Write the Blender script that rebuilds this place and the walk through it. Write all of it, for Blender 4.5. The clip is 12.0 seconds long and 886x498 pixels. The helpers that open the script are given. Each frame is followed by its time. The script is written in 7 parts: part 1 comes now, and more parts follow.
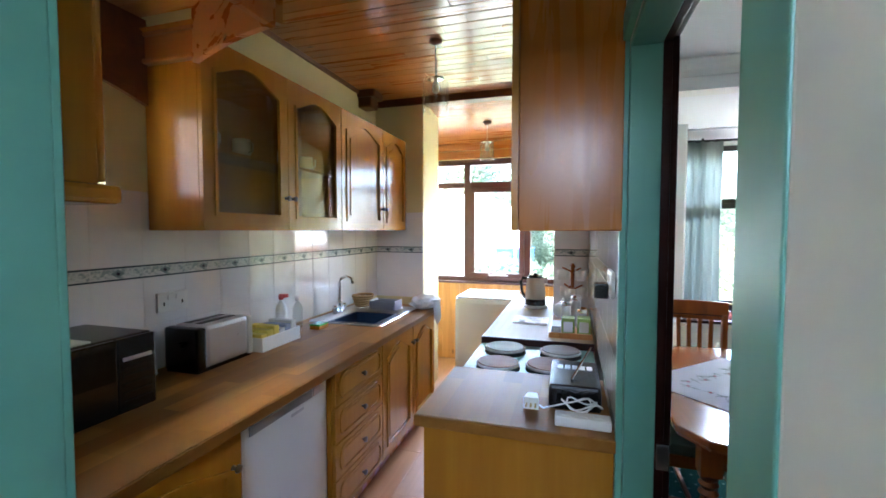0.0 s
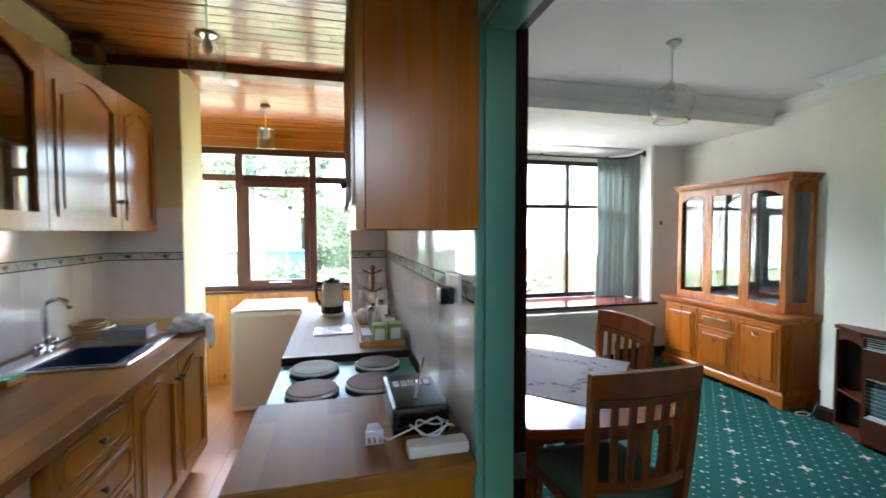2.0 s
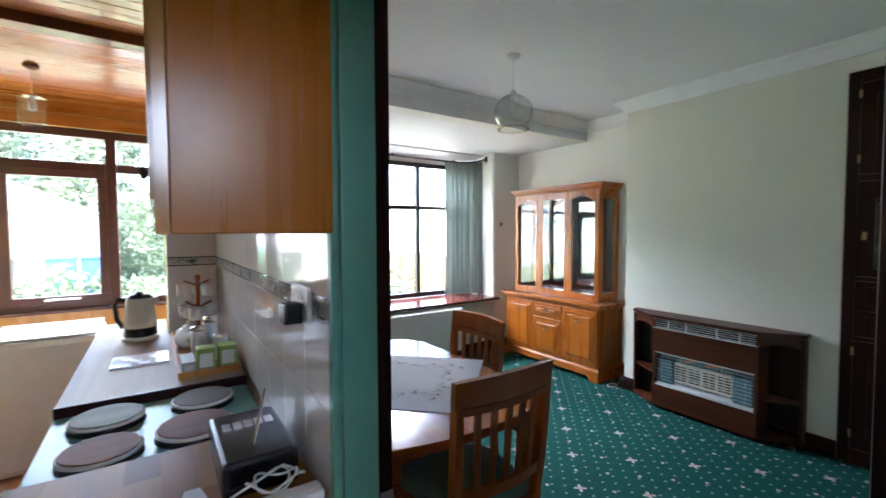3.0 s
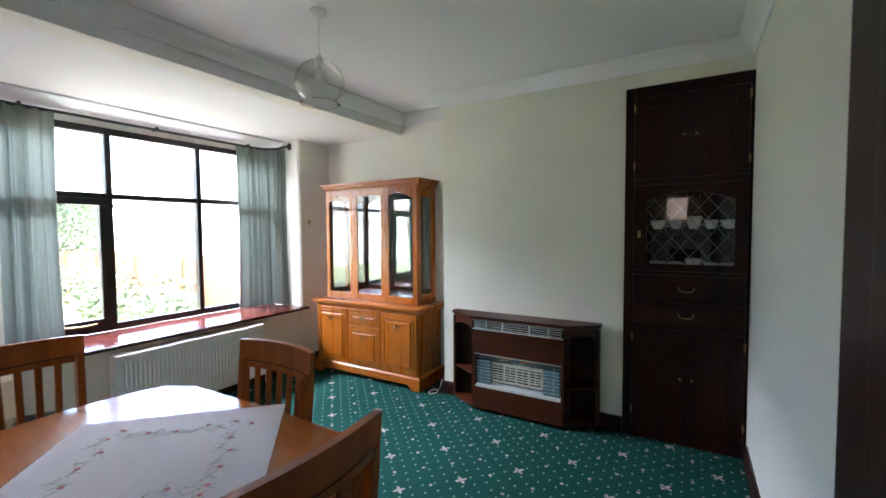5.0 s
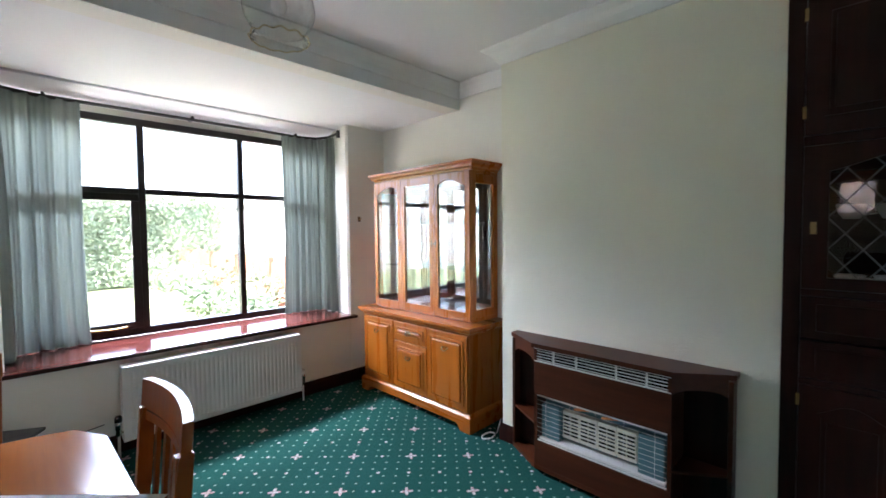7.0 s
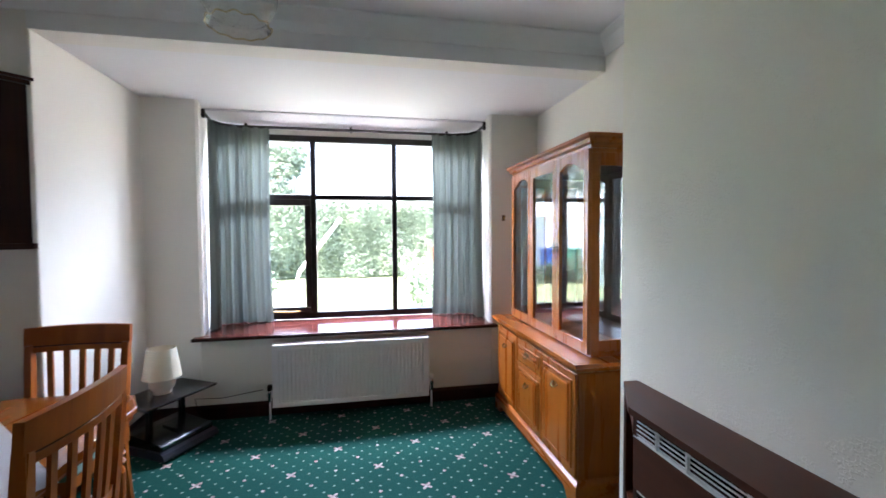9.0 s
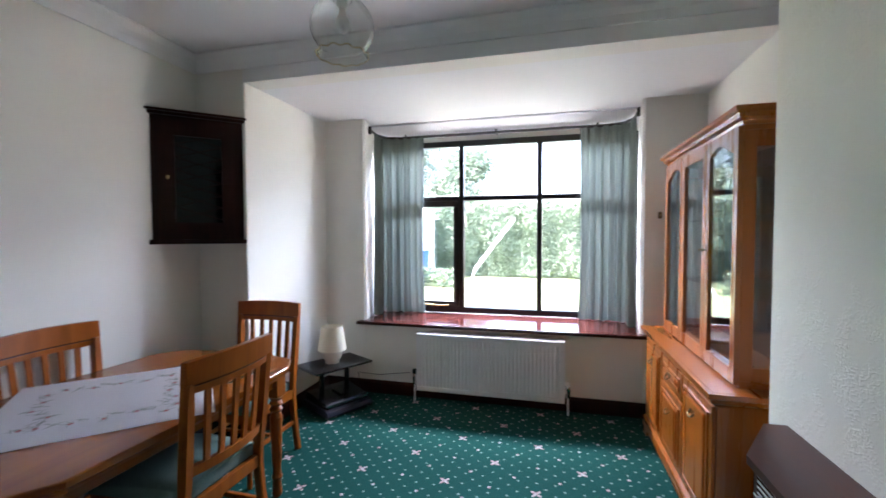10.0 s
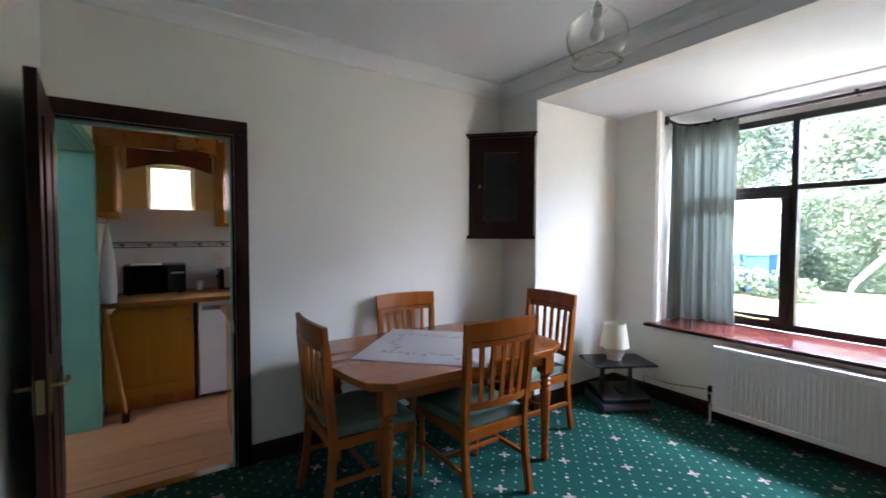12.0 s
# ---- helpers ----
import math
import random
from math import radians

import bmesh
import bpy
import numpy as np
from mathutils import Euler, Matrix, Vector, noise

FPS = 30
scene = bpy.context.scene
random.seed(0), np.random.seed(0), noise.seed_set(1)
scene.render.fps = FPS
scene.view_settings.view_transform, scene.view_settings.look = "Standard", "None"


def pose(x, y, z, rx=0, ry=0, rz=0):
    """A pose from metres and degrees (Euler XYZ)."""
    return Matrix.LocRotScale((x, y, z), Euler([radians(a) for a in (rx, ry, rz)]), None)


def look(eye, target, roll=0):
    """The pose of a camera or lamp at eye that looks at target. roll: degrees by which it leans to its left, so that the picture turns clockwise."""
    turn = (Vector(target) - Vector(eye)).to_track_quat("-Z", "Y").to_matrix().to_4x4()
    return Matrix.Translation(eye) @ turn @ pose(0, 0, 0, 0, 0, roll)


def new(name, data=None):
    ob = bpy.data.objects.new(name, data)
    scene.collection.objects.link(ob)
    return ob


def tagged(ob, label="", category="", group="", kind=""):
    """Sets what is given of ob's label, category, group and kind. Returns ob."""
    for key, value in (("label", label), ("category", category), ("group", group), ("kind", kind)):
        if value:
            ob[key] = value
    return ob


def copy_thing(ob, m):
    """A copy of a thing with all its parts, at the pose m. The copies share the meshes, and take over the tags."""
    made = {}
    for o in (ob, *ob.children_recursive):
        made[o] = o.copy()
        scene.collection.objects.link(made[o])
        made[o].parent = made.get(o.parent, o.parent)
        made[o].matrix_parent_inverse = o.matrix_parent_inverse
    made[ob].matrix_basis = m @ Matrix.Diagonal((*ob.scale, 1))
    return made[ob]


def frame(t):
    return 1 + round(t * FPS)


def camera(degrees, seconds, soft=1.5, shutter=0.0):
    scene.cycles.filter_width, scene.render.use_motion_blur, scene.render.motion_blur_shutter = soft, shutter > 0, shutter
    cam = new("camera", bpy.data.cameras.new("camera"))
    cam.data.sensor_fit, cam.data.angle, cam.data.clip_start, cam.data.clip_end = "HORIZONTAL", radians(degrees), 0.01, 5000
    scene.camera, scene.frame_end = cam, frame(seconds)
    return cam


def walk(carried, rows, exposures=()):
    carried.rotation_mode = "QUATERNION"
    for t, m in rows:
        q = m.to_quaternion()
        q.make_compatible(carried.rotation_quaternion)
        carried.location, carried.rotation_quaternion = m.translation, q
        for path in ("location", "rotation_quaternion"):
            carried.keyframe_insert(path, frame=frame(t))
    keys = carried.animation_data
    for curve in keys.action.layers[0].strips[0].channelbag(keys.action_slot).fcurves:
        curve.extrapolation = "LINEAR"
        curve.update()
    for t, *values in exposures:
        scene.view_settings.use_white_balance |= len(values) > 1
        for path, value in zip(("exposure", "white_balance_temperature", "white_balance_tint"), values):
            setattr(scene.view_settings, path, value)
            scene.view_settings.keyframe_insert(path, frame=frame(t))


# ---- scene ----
cam = camera(92.96, 12.0, soft=1.6, shutter=0.3)
# seconds, eye x y z, tilt, roll, heading
ROWS = [
    (0.0, 0.017, -0.001, 1.491, 87.47, -0.06, 16.76),
    (0.5, -0.073, 0.035, 1.481, 87.49, -0.10, 9.88),
    (1.0, -0.160, 0.122, 1.481, 87.54, -0.05, 2.94),
    (1.5, -0.199, 0.187, 1.482, 87.61, -0.01, -4.85),
    (2.0, -0.194, 0.253, 1.485, 87.63, 0.06, -14.08),
    (2.5, -0.164, 0.336, 1.487, 87.65, 0.12, -23.88),
    (3.0, -0.152, 0.413, 1.492, 87.64, 0.23, -34.37),
    (3.5, -0.120, 0.480, 1.488, 87.65, 0.33, -43.59),
    (5.5, 0.403, 0.849, 1.498, 87.31, 0.36, -60.67),
    (6.0, 0.631, 0.895, 1.479, 87.36, 0.46, -58.26),
    (6.5, 0.875, 0.957, 1.462, 87.54, 0.54, -52.06),
    (8.5, 2.030, 0.916, 1.450, 87.71, 0.42, -21.45),
    (9.0, 2.280, 0.911, 1.454, 87.85, 0.32, -11.03),
    (9.5, 2.506, 0.921, 1.448, 87.94, 0.32, 0.55),
    (10.0, 2.705, 0.917, 1.445, 87.98, 0.16, 14.37),
    (10.5, 2.864, 0.930, 1.440, 87.99, 0.08, 26.14),
    (11.0, 2.993, 0.935, 1.435, 88.03, -0.07, 37.58),
    (11.5, 3.083, 0.921, 1.431, 88.03, -0.14, 47.75),
    (12.0, 3.062, 0.914, 1.428, 87.90, -0.14, 56.31),
]
walk(cam, [(t, pose(x, y, z, rx, ry, rz)) for t, x, y, z, rx, ry, rz in ROWS], exposures=[(0.0, 5.85, 5450, 9.5), (1.0, 5.55, 5650, 8.0), (2.0, 5.4, 5900, 9.0), (3.5, 5.35, 5700, 13.0), (5.5, 5.35, 6050, 15.0), (9.0, 5.15, 5800, 19.0), (10.5, 5.15, 5750, 18.0), (12.0, 5.3, 5800, 17.0)])

# ---- light ----
world = bpy.data.worlds.new("world")
scene.world = world
world.use_nodes = True
wn = world.node_tree
sky = wn.nodes.new("ShaderNodeTexSky")
sky.sky_type, sky.sun_disc = "NISHITA", False
sky.sun_elevation, sky.sun_rotation = radians(55), radians(250)
sky.air_density, sky.dust_density, sky.ozone_density = 1.0, 6.0, 0.6
wn.links.new(sky.outputs[0], wn.nodes["Background"].inputs[0])
wn.nodes["Background"].inputs[1].default_value = 0.12
sun = new("sun", bpy.data.lights.new("sun", "SUN"))
sun.data.energy, sun.data.angle, sun.data.color = 0.85, radians(25), (1.0, 0.96, 0.9)
sun.matrix_world = look((-14, -5, 22), (0, 3, 0))

# added area lamps that boost the sky light: above two window heads, in the hall opening
for name, size, eye, target, watts in (("sky_light_bay", (2.5, 0.5), (2.2, 6.25, 2.95), (2.2, 2.4, 0.6), 17.5), ("sky_light_kitchen", (1.7, 0.5), (-0.75, 5.9, 2.88), (-0.7, 2.8, 0.6), 6.0), ("sky_light_hall", (0.48, 0.5), (0.05, -1.36, 2.16), (0.0, 0.6, 1.5), 0.22)):
    lamp = new(name, bpy.data.lights.new(name, "AREA"))
    lamp.data.shape, lamp.data.size, lamp.data.size_y, lamp.data.energy, lamp.data.color = "RECTANGLE", size[0], size[1], watts, (0.93, 0.97, 1.0)
    lamp.matrix_world = look(eye, target)


# ---- materials ----
def mat_base(name, color=(0.5, 0.5, 0.5), rough=0.5, metal=0.0, coat=0.0, spec=0.5):
    m = bpy.data.materials.new(name)
    m.use_nodes = True
    b = m.node_tree.nodes["Principled BSDF"]
    b.inputs["Base Color"].default_value = (*color, 1)
    b.inputs["Roughness"].default_value = rough
    b.inputs["Metallic"].default_value = metal
    b.inputs["Coat Weight"].default_value = coat
    b.inputs["Coat Roughness"].default_value = 0.12
    b.inputs["Specular IOR Level"].default_value = spec
    return m, m.node_tree, b


def node(nt, kind, **values):
    n = nt.nodes.new(kind)
    for k, v in values.items():
        n.inputs[k.replace("_", " ")].default_value = v
    return n


def calc(nt, op, a, b=0.0, c=0.0):
    n = nt.nodes.new("ShaderNodeMath")
    n.operation = op
    for i, v in enumerate((a, b, c)):
        if isinstance(v, (int, float)):
            n.inputs[i].default_value = v
        else:
            nt.links.new(v, n.inputs[i])
    return n.outputs[0]


def blend(nt, fac, a, b):
    n = nt.nodes.new("ShaderNodeMix")
    n.data_type = "RGBA"
    for i, v in ((0, fac), (6, a), (7, b)):
        if isinstance(v, tuple):
            n.inputs[i].default_value = (*v, 1)
        elif isinstance(v, (int, float)):
            n.inputs[i].default_value = v
        else:
            nt.links.new(v, n.inputs[i])
    return n.outputs[2]


def coords(nt, scale=(1, 1, 1), turn=(0, 0, 0)):
    tc = nt.nodes.new("ShaderNodeTexCoord")
    mp = nt.nodes.new("ShaderNodeMapping")
    mp.inputs["Scale"].default_value = scale
    mp.inputs["Rotation"].default_value = turn
    nt.links.new(tc.outputs["Object"], mp.inputs["Vector"])
    return mp.outputs[0]


def noise_of(nt, vec, scale, detail=3.0, rough=0.55, distortion=0.0):
    n = node(nt, "ShaderNodeTexNoise", Scale=scale, Detail=detail, Roughness=rough, Distortion=distortion)
    nt.links.new(vec, n.inputs["Vector"])
    return n.outputs["Fac"]


def ramp(nt, fac, lo, hi):
    n = nt.nodes.new("ShaderNodeMapRange")
    n.inputs["From Min"].default_value, n.inputs["From Max"].default_value = lo, hi
    nt.links.new(fac, n.inputs["Value"])
    return n.outputs[0]


def bump(nt, b, height, strength=0.2, distance=0.002):
    n = node(nt, "ShaderNodeBump", Strength=strength, Distance=distance)
    nt.links.new(height, n.inputs["Height"])
    nt.links.new(n.outputs[0], b.inputs["Normal"])


def wood(name, dark, light, grain="z", rough=0.35, coat=0.0, fine=1.0, knots=False, vary=0.0, islands=False, spec=0.5):
    m, nt, b = mat_base(name, light, rough, coat=coat, spec=spec)
    stretch = {"x": (0.06, 1, 1), "y": (1, 0.06, 1), "z": (1, 1, 0.06)}[grain]
    v = coords(nt, stretch)
    shift = None
    if vary or islands:
        if islands:
            shift = nt.nodes.new("ShaderNodeNewGeometry").outputs["Random Per Island"]
        else:
            shift = nt.nodes.new("ShaderNodeObjectInfo").outputs["Random"]
        add = nt.nodes.new("ShaderNodeVectorMath")
        add.operation = "ADD"
        nt.links.new(v, add.inputs[0])
        nt.links.new(calc(nt, "MULTIPLY", shift, 37.0), add.inputs[1])
        v = add.outputs[0]
    n1 = noise_of(nt, v, 14 * fine, 4, 0.6, 0.6)
    n2 = noise_of(nt, v, 90 * fine, 2, 0.5)
    f = calc(nt, "ADD", calc(nt, "MULTIPLY", ramp(nt, n1, 0.3, 0.7), 0.7), calc(nt, "MULTIPLY", n2, 0.3))
    col = blend(nt, f, dark, light)
    if shift is not None:
        col = blend(nt, calc(nt, "MULTIPLY", shift, vary), col, tuple(c * 0.55 for c in dark))
    if knots:
        vo = node(nt, "ShaderNodeTexVoronoi", Scale=5.5)
        nt.links.new(coords(nt, (0.45, 1, 1) if grain == "x" else (1, 1, 0.45)), vo.inputs["Vector"])
        k = ramp(nt, vo.outputs["Distance"], 0.09, 0.05)
        col = blend(nt, calc(nt, "MULTIPLY", k, 0.8), col, tuple(c * 0.25 for c in dark))
    nt.links.new(col, b.inputs["Base Color"])
    nt.links.new(calc(nt, "ADD", calc(nt, "MULTIPLY", n1, 0.15), rough - 0.07), b.inputs["Roughness"])
    bump(nt, b, n2, 0.08, 0.001)
    return m


def plaster(name, color, rough=0.85, relief=0.15, size=60.0, tone=0.08):
    m, nt, b = mat_base(name, color, rough, spec=0.25)
    v = coords(nt)
    big = noise_of(nt, v, 1.3, 3)
    col = blend(nt, calc(nt, "MULTIPLY", big, 0.6), color, tuple(c * (1 - tone) for c in color))
    nt.links.new(col, b.inputs["Base Color"])
    bump(nt, b, noise_of(nt, v, size, 4), relief, 0.003)
    return m


def embossed(name, color):
    """Painted wallpaper with a raised pattern of short curved strokes."""
    m, nt, b = mat_base(name, color, 0.55, spec=0.35)
    v = coords(nt)
    wv = node(nt, "ShaderNodeTexWave", Scale=22.0, Distortion=14.0, Detail=1.5)
    wv.inputs["Detail Scale"].default_value = 2.2
    nt.links.new(v, wv.inputs["Vector"])
    mask = ramp(nt, noise_of(nt, v, 9.0, 2), 0.48, 0.62)
    h = calc(nt, "MULTIPLY", ramp(nt, wv.outputs["Fac"], 0.55, 0.9), mask)
    bump(nt, b, calc(nt, "ADD", h, calc(nt, "MULTIPLY", noise_of(nt, v, 120.0, 2), 0.25)), 0.5, 0.0035)
    nt.links.new(blend(nt, calc(nt, "MULTIPLY", noise_of(nt, v, 1.1, 3), 0.5), color, tuple(c * 0.93 for c in color)), b.inputs["Base Color"])
    return m


def paint(name, color, rough=0.3, tone=0.12):
    m, nt, b = mat_base(name, color, rough)
    v = coords(nt)
    nt.links.new(blend(nt, ramp(nt, noise_of(nt, v, 6, 4), 0.35, 0.75), color, tuple(c * (1 - tone) for c in color)), b.inputs["Base Color"])
    bump(nt, b, noise_of(nt, v, 35, 3), 0.12, 0.002)
    return m


def metal(name, color, rough=0.25):
    m, nt, b = mat_base(name, color, rough, metal=1.0)
    nt.links.new(calc(nt, "ADD", calc(nt, "MULTIPLY", noise_of(nt, coords(nt), 40, 3), 0.15), rough - 0.07), b.inputs["Roughness"])
    return m


def clear(name, color=(1, 1, 1), rough=0.0):
    m, nt, b = mat_base(name, color, rough)
    b.inputs["Transmission Weight"].default_value = 1.0
    b.inputs["IOR"].default_value = 1.45
    return m


def thin_glass(name, tint=(0.97, 0.98, 0.98), mirror=0.5, dimple=0.0):
    """A thin pane: see-through with a soft Fresnel gloss."""
    m = bpy.data.materials.new(name)
    m.use_nodes = True
    nt = m.node_tree
    nt.nodes.remove(nt.nodes["Principled BSDF"])
    tr = node(nt, "ShaderNodeBsdfTransparent", Color=(*tint, 1))
    gl = node(nt, "ShaderNodeBsdfGlossy", Roughness=0.01)
    lw = node(nt, "ShaderNodeLayerWeight", Blend=0.5)
    mx = nt.nodes.new("ShaderNodeMixShader")
    gloss = calc(nt, "ADD", 0.05, calc(nt, "MULTIPLY", calc(nt, "POWER", lw.outputs["Facing"], 4.0), 0.8))
    nt.links.new(calc(nt, "MULTIPLY", gloss, mirror), mx.inputs[0])
    nt.links.new(tr.outputs[0], mx.inputs[1])
    nt.links.new(gl.outputs[0], mx.inputs[2])
    if dimple:
        bp = node(nt, "ShaderNodeBump", Strength=0.7, Distance=0.012)
        nt.links.new(noise_of(nt, coords(nt), dimple, 2), bp.inputs["Height"])
        nt.links.new(bp.outputs[0], gl.inputs["Normal"])
    nt.links.new(mx.outputs[0], nt.nodes["Material Output"].inputs[0])
    return m


def carpet_material():
    m, nt, b = mat_base("carpet", (0.012, 0.07, 0.055), 0.95, spec=0.1)
    tc = nt.nodes.new("ShaderNodeTexCoord")
    sep = nt.nodes.new("ShaderNodeSeparateXYZ")
    nt.links.new(tc.outputs["Object"], sep.inputs[0])
    x, y = sep.outputs[0], sep.outputs[1]

    def cell(c, origin, step):
        """Signed distance in metres to the nearest line of the lattice."""
        u = calc(nt, "FRACT", calc(nt, "ADD", calc(nt, "DIVIDE", calc(nt, "SUBTRACT", c, origin), step), 100.5))
        return calc(nt, "MULTIPLY", calc(nt, "SUBTRACT", u, 0.5), step)

    def flower(ox, oy):
        dx, dy = cell(x, ox, 0.524), cell(y, oy, 0.53)
        r = calc(nt, "SQRT", calc(nt, "ADD", calc(nt, "MULTIPLY", dx, dx), calc(nt, "MULTIPLY", dy, dy)))
        petals = calc(nt, "COSINE", calc(nt, "ADD", calc(nt, "MULTIPLY", calc(nt, "ARCTAN2", dy, dx), 4.0), 2.6))
        edge = calc(nt, "ADD", 0.024, calc(nt, "MULTIPLY", petals, 0.013))
        return calc(nt, "MULTIPLY", calc(nt, "LESS_THAN", r, edge), calc(nt, "GREATER_THAN", r, 0.006))

    def dots(ox, oy, step):
        dx, dy = calc(nt, "ABSOLUTE", cell(x, ox, step)), calc(nt, "ABSOLUTE", cell(y, oy, step))
        return calc(nt, "LESS_THAN", calc(nt, "ADD", calc(nt, "MULTIPLY", dx, 0.8), dy), 0.0085)

    fl = calc(nt, "MAXIMUM", flower(2.11, 3.26), flower(2.372, 3.525))
    def bud(ox, oy):
        dx, dy = cell(x, ox, 0.262), cell(y, oy, 0.265)
        return calc(nt, "LESS_THAN", calc(nt, "ADD", calc(nt, "MULTIPLY", dx, dx), calc(nt, "MULTIPLY", dy, dy)), 0.00012)

    fl = calc(nt, "MAXIMUM", fl, calc(nt, "MAXIMUM", bud(2.11, 3.26), bud(2.241, 3.3925)))
    dt = calc(nt, "MAXIMUM", dots(2.11, 3.26, 0.1048), dots(2.1624, 3.3124, 0.1048))
    v = tc.outputs["Object"]
    fibre = noise_of(nt, v, 420, 2, 0.6)
    worn = noise_of(nt, v, 2.2, 3)
    base = blend(nt, ramp(nt, fibre, 0.3, 0.7), (0.004, 0.034, 0.027), (0.012, 0.078, 0.062))
    base = blend(nt, calc(nt, "MULTIPLY", ramp(nt, worn, 0.45, 0.75), 0.35), base, (0.012, 0.07, 0.06))
    base = blend(nt, calc(nt, "MULTIPLY", dt, 0.8), base, (0.22, 0.30, 0.26))
    pink = blend(nt, ramp(nt, noise_of(nt, v, 55, 2), 0.42, 0.58), (0.55, 0.47, 0.45), (0.36, 0.20, 0.20))
    base = blend(nt, calc(nt, "MULTIPLY", fl, 0.9), base, pink)
    nt.links.new(base, b.inputs["Base Color"])
    bump(nt, b, fibre, 0.6, 0.004)
    return m


def fabric(name, a, c, stripe=0.0, scale=300.0, sheer=0.0):
    m, nt, b = mat_base(name, a, 0.9, spec=0.15)
    v = coords(nt)
    col = blend(nt, ramp(nt, noise_of(nt, v, scale, 2), 0.3, 0.7), a, c)
    if stripe:
        col = blend(nt, calc(nt, "MULTIPLY", ramp(nt, noise_of(nt, coords(nt, (stripe, 0.2, 0.3)), 1.0, 3), 0.4, 0.6), 0.5), col, tuple(k * 0.6 for k in a))
    nt.links.new(col, b.inputs["Base Color"])
    bump(nt, b, noise_of(nt, v, scale * 1.5, 2), 0.3, 0.001)
    if sheer:
        tl = nt.nodes.new("ShaderNodeBsdfTranslucent")
        nt.links.new(col, tl.inputs["Color"])
        mx = node(nt, "ShaderNodeMixShader", Fac=sheer)
        nt.links.new(b.outputs[0], mx.inputs[1])
        nt.links.new(tl.outputs[0], mx.inputs[2])
        nt.links.new(mx.outputs[0], nt.nodes["Material Output"].inputs[0])
    return m


CREAM = plaster("cream_plaster", (0.79, 0.775, 0.71), relief=0.12)
EMBOSS = embossed("embossed_wallpaper", (0.77, 0.75, 0.635))
WHITE_CEIL = plaster("white_ceiling_paint", (0.80, 0.805, 0.80), relief=0.08)
YELLOW = plaster("yellow_cream_paint", (0.72, 0.66, 0.38), 0.7, 0.1)
GREEN = paint("green_gloss_paint", (0.145, 0.37, 0.30), 0.42)
MAHOGANY = wood("dark_mahogany", (0.010, 0.0022, 0.0014), (0.034, 0.007, 0.0045), "z", 0.36, 0.0, spec=0.2)
MAHOGANY_FIRE = wood("mahogany_veneer", (0.028, 0.0065, 0.002), (0.078, 0.020, 0.0065), "y", 0.38, 0.0, spec=0.25)
BROWN_FRAME = paint("dark_brown_window_frame", (0.012, 0.008, 0.007), 0.35)
RED_BROWN = paint("red_brown_window_frame", (0.075, 0.022, 0.016), 0.4)
SILL = paint("red_tile_sill", (0.13, 0.034, 0.026), 0.12, 0.2)
CARPET = carpet_material()
CHERRY = wood("cherry_wood", (0.28, 0.071, 0.005), (0.385, 0.110, 0.008), "z", 0.28, 0.22, spec=0.4)
CHERRY_H = wood("cherry_wood_lengthwise", (0.28, 0.071, 0.005), (0.385, 0.110, 0.008), "y", 0.28, 0.22, spec=0.4)
TABLE_WOOD = wood("polished_table_wood", (0.20, 0.050, 0.005), (0.31, 0.088, 0.009), "y", 0.16, 0.25, spec=0.4)
CHAIR_WOOD = wood("stained_chair_wood", (0.19, 0.043, 0.003), (0.33, 0.090, 0.006), "z", 0.33, 0.06, spec=0.28)
OAK = wood("honey_oak", (0.35, 0.135, 0.008), (0.44, 0.19, 0.013), "z", 0.22, 0.45, spec=0.5)
OAK_DARK = wood("brown_oak_veneer", (0.33, 0.105, 0.005), (0.42, 0.145, 0.008), "z", 0.27, 0.0, spec=0.32)
PINE = wood("varnished_pine", (0.33, 0.095, 0.010), (0.47, 0.165, 0.022), "x", 0.28, 0.35, knots=True, vary=0.35, islands=True)
PINE_DARK = wood("dark_pine_beam", (0.10, 0.028, 0.007), (0.19, 0.058, 0.013), "x", 0.35, 0.2)
PINE_WALL = wood("pine_panel", (0.42, 0.17, 0.035), (0.60, 0.28, 0.065), "z", 0.35, 0.2, knots=True)
WORKTOP = wood("oak_block_worktop", (0.30, 0.12, 0.018), (0.44, 0.205, 0.036), "y", 0.42, 0.0, vary=0.85, spec=0.18)
LAMINATE = wood("oak_laminate", (0.41, 0.19, 0.085), (0.53, 0.28, 0.135), "y", 0.4, 0.1, vary=0.15)
TILE = paint("white_glazed_tile", (0.80, 0.79, 0.80), 0.07, 0.04)
GROUT = plaster("grout", (0.72, 0.71, 0.71))
WHITE_METAL = paint("white_enamel", (0.78, 0.78, 0.78), 0.3, 0.04)
WHITE_PLASTIC = paint("white_plastic", (0.80, 0.79, 0.77), 0.35, 0.04)
BLACK = paint("black_plastic", (0.012, 0.012, 0.013), 0.25, 0.3)
BUMPER = paint("blue_black_plastic", (0.022, 0.026, 0.042), 0.3, 0.2)
BLACK_GLASS, _, _ = mat_base("black_glass", (0.006, 0.006, 0.007), 0.06)
CHROME = metal("chrome", (0.75, 0.75, 0.76), 0.15)
BRASS = metal("aged_brass", (0.42, 0.30, 0.13), 0.35)
BRASS_DARK = metal("dark_antique_brass", (0.14, 0.10, 0.05), 0.4)
STEEL = metal("brushed_steel", (0.58, 0.58, 0.60), 0.3)
PALE_STEEL, _, _ = mat_base("pale_silver_paint", (0.62, 0.62, 0.60), 0.35, spec=0.6)
CURTAIN = fabric("grey_green_curtain_cloth", (0.20, 0.235, 0.21), (0.26, 0.29, 0.26), 14.0, sheer=0.12)
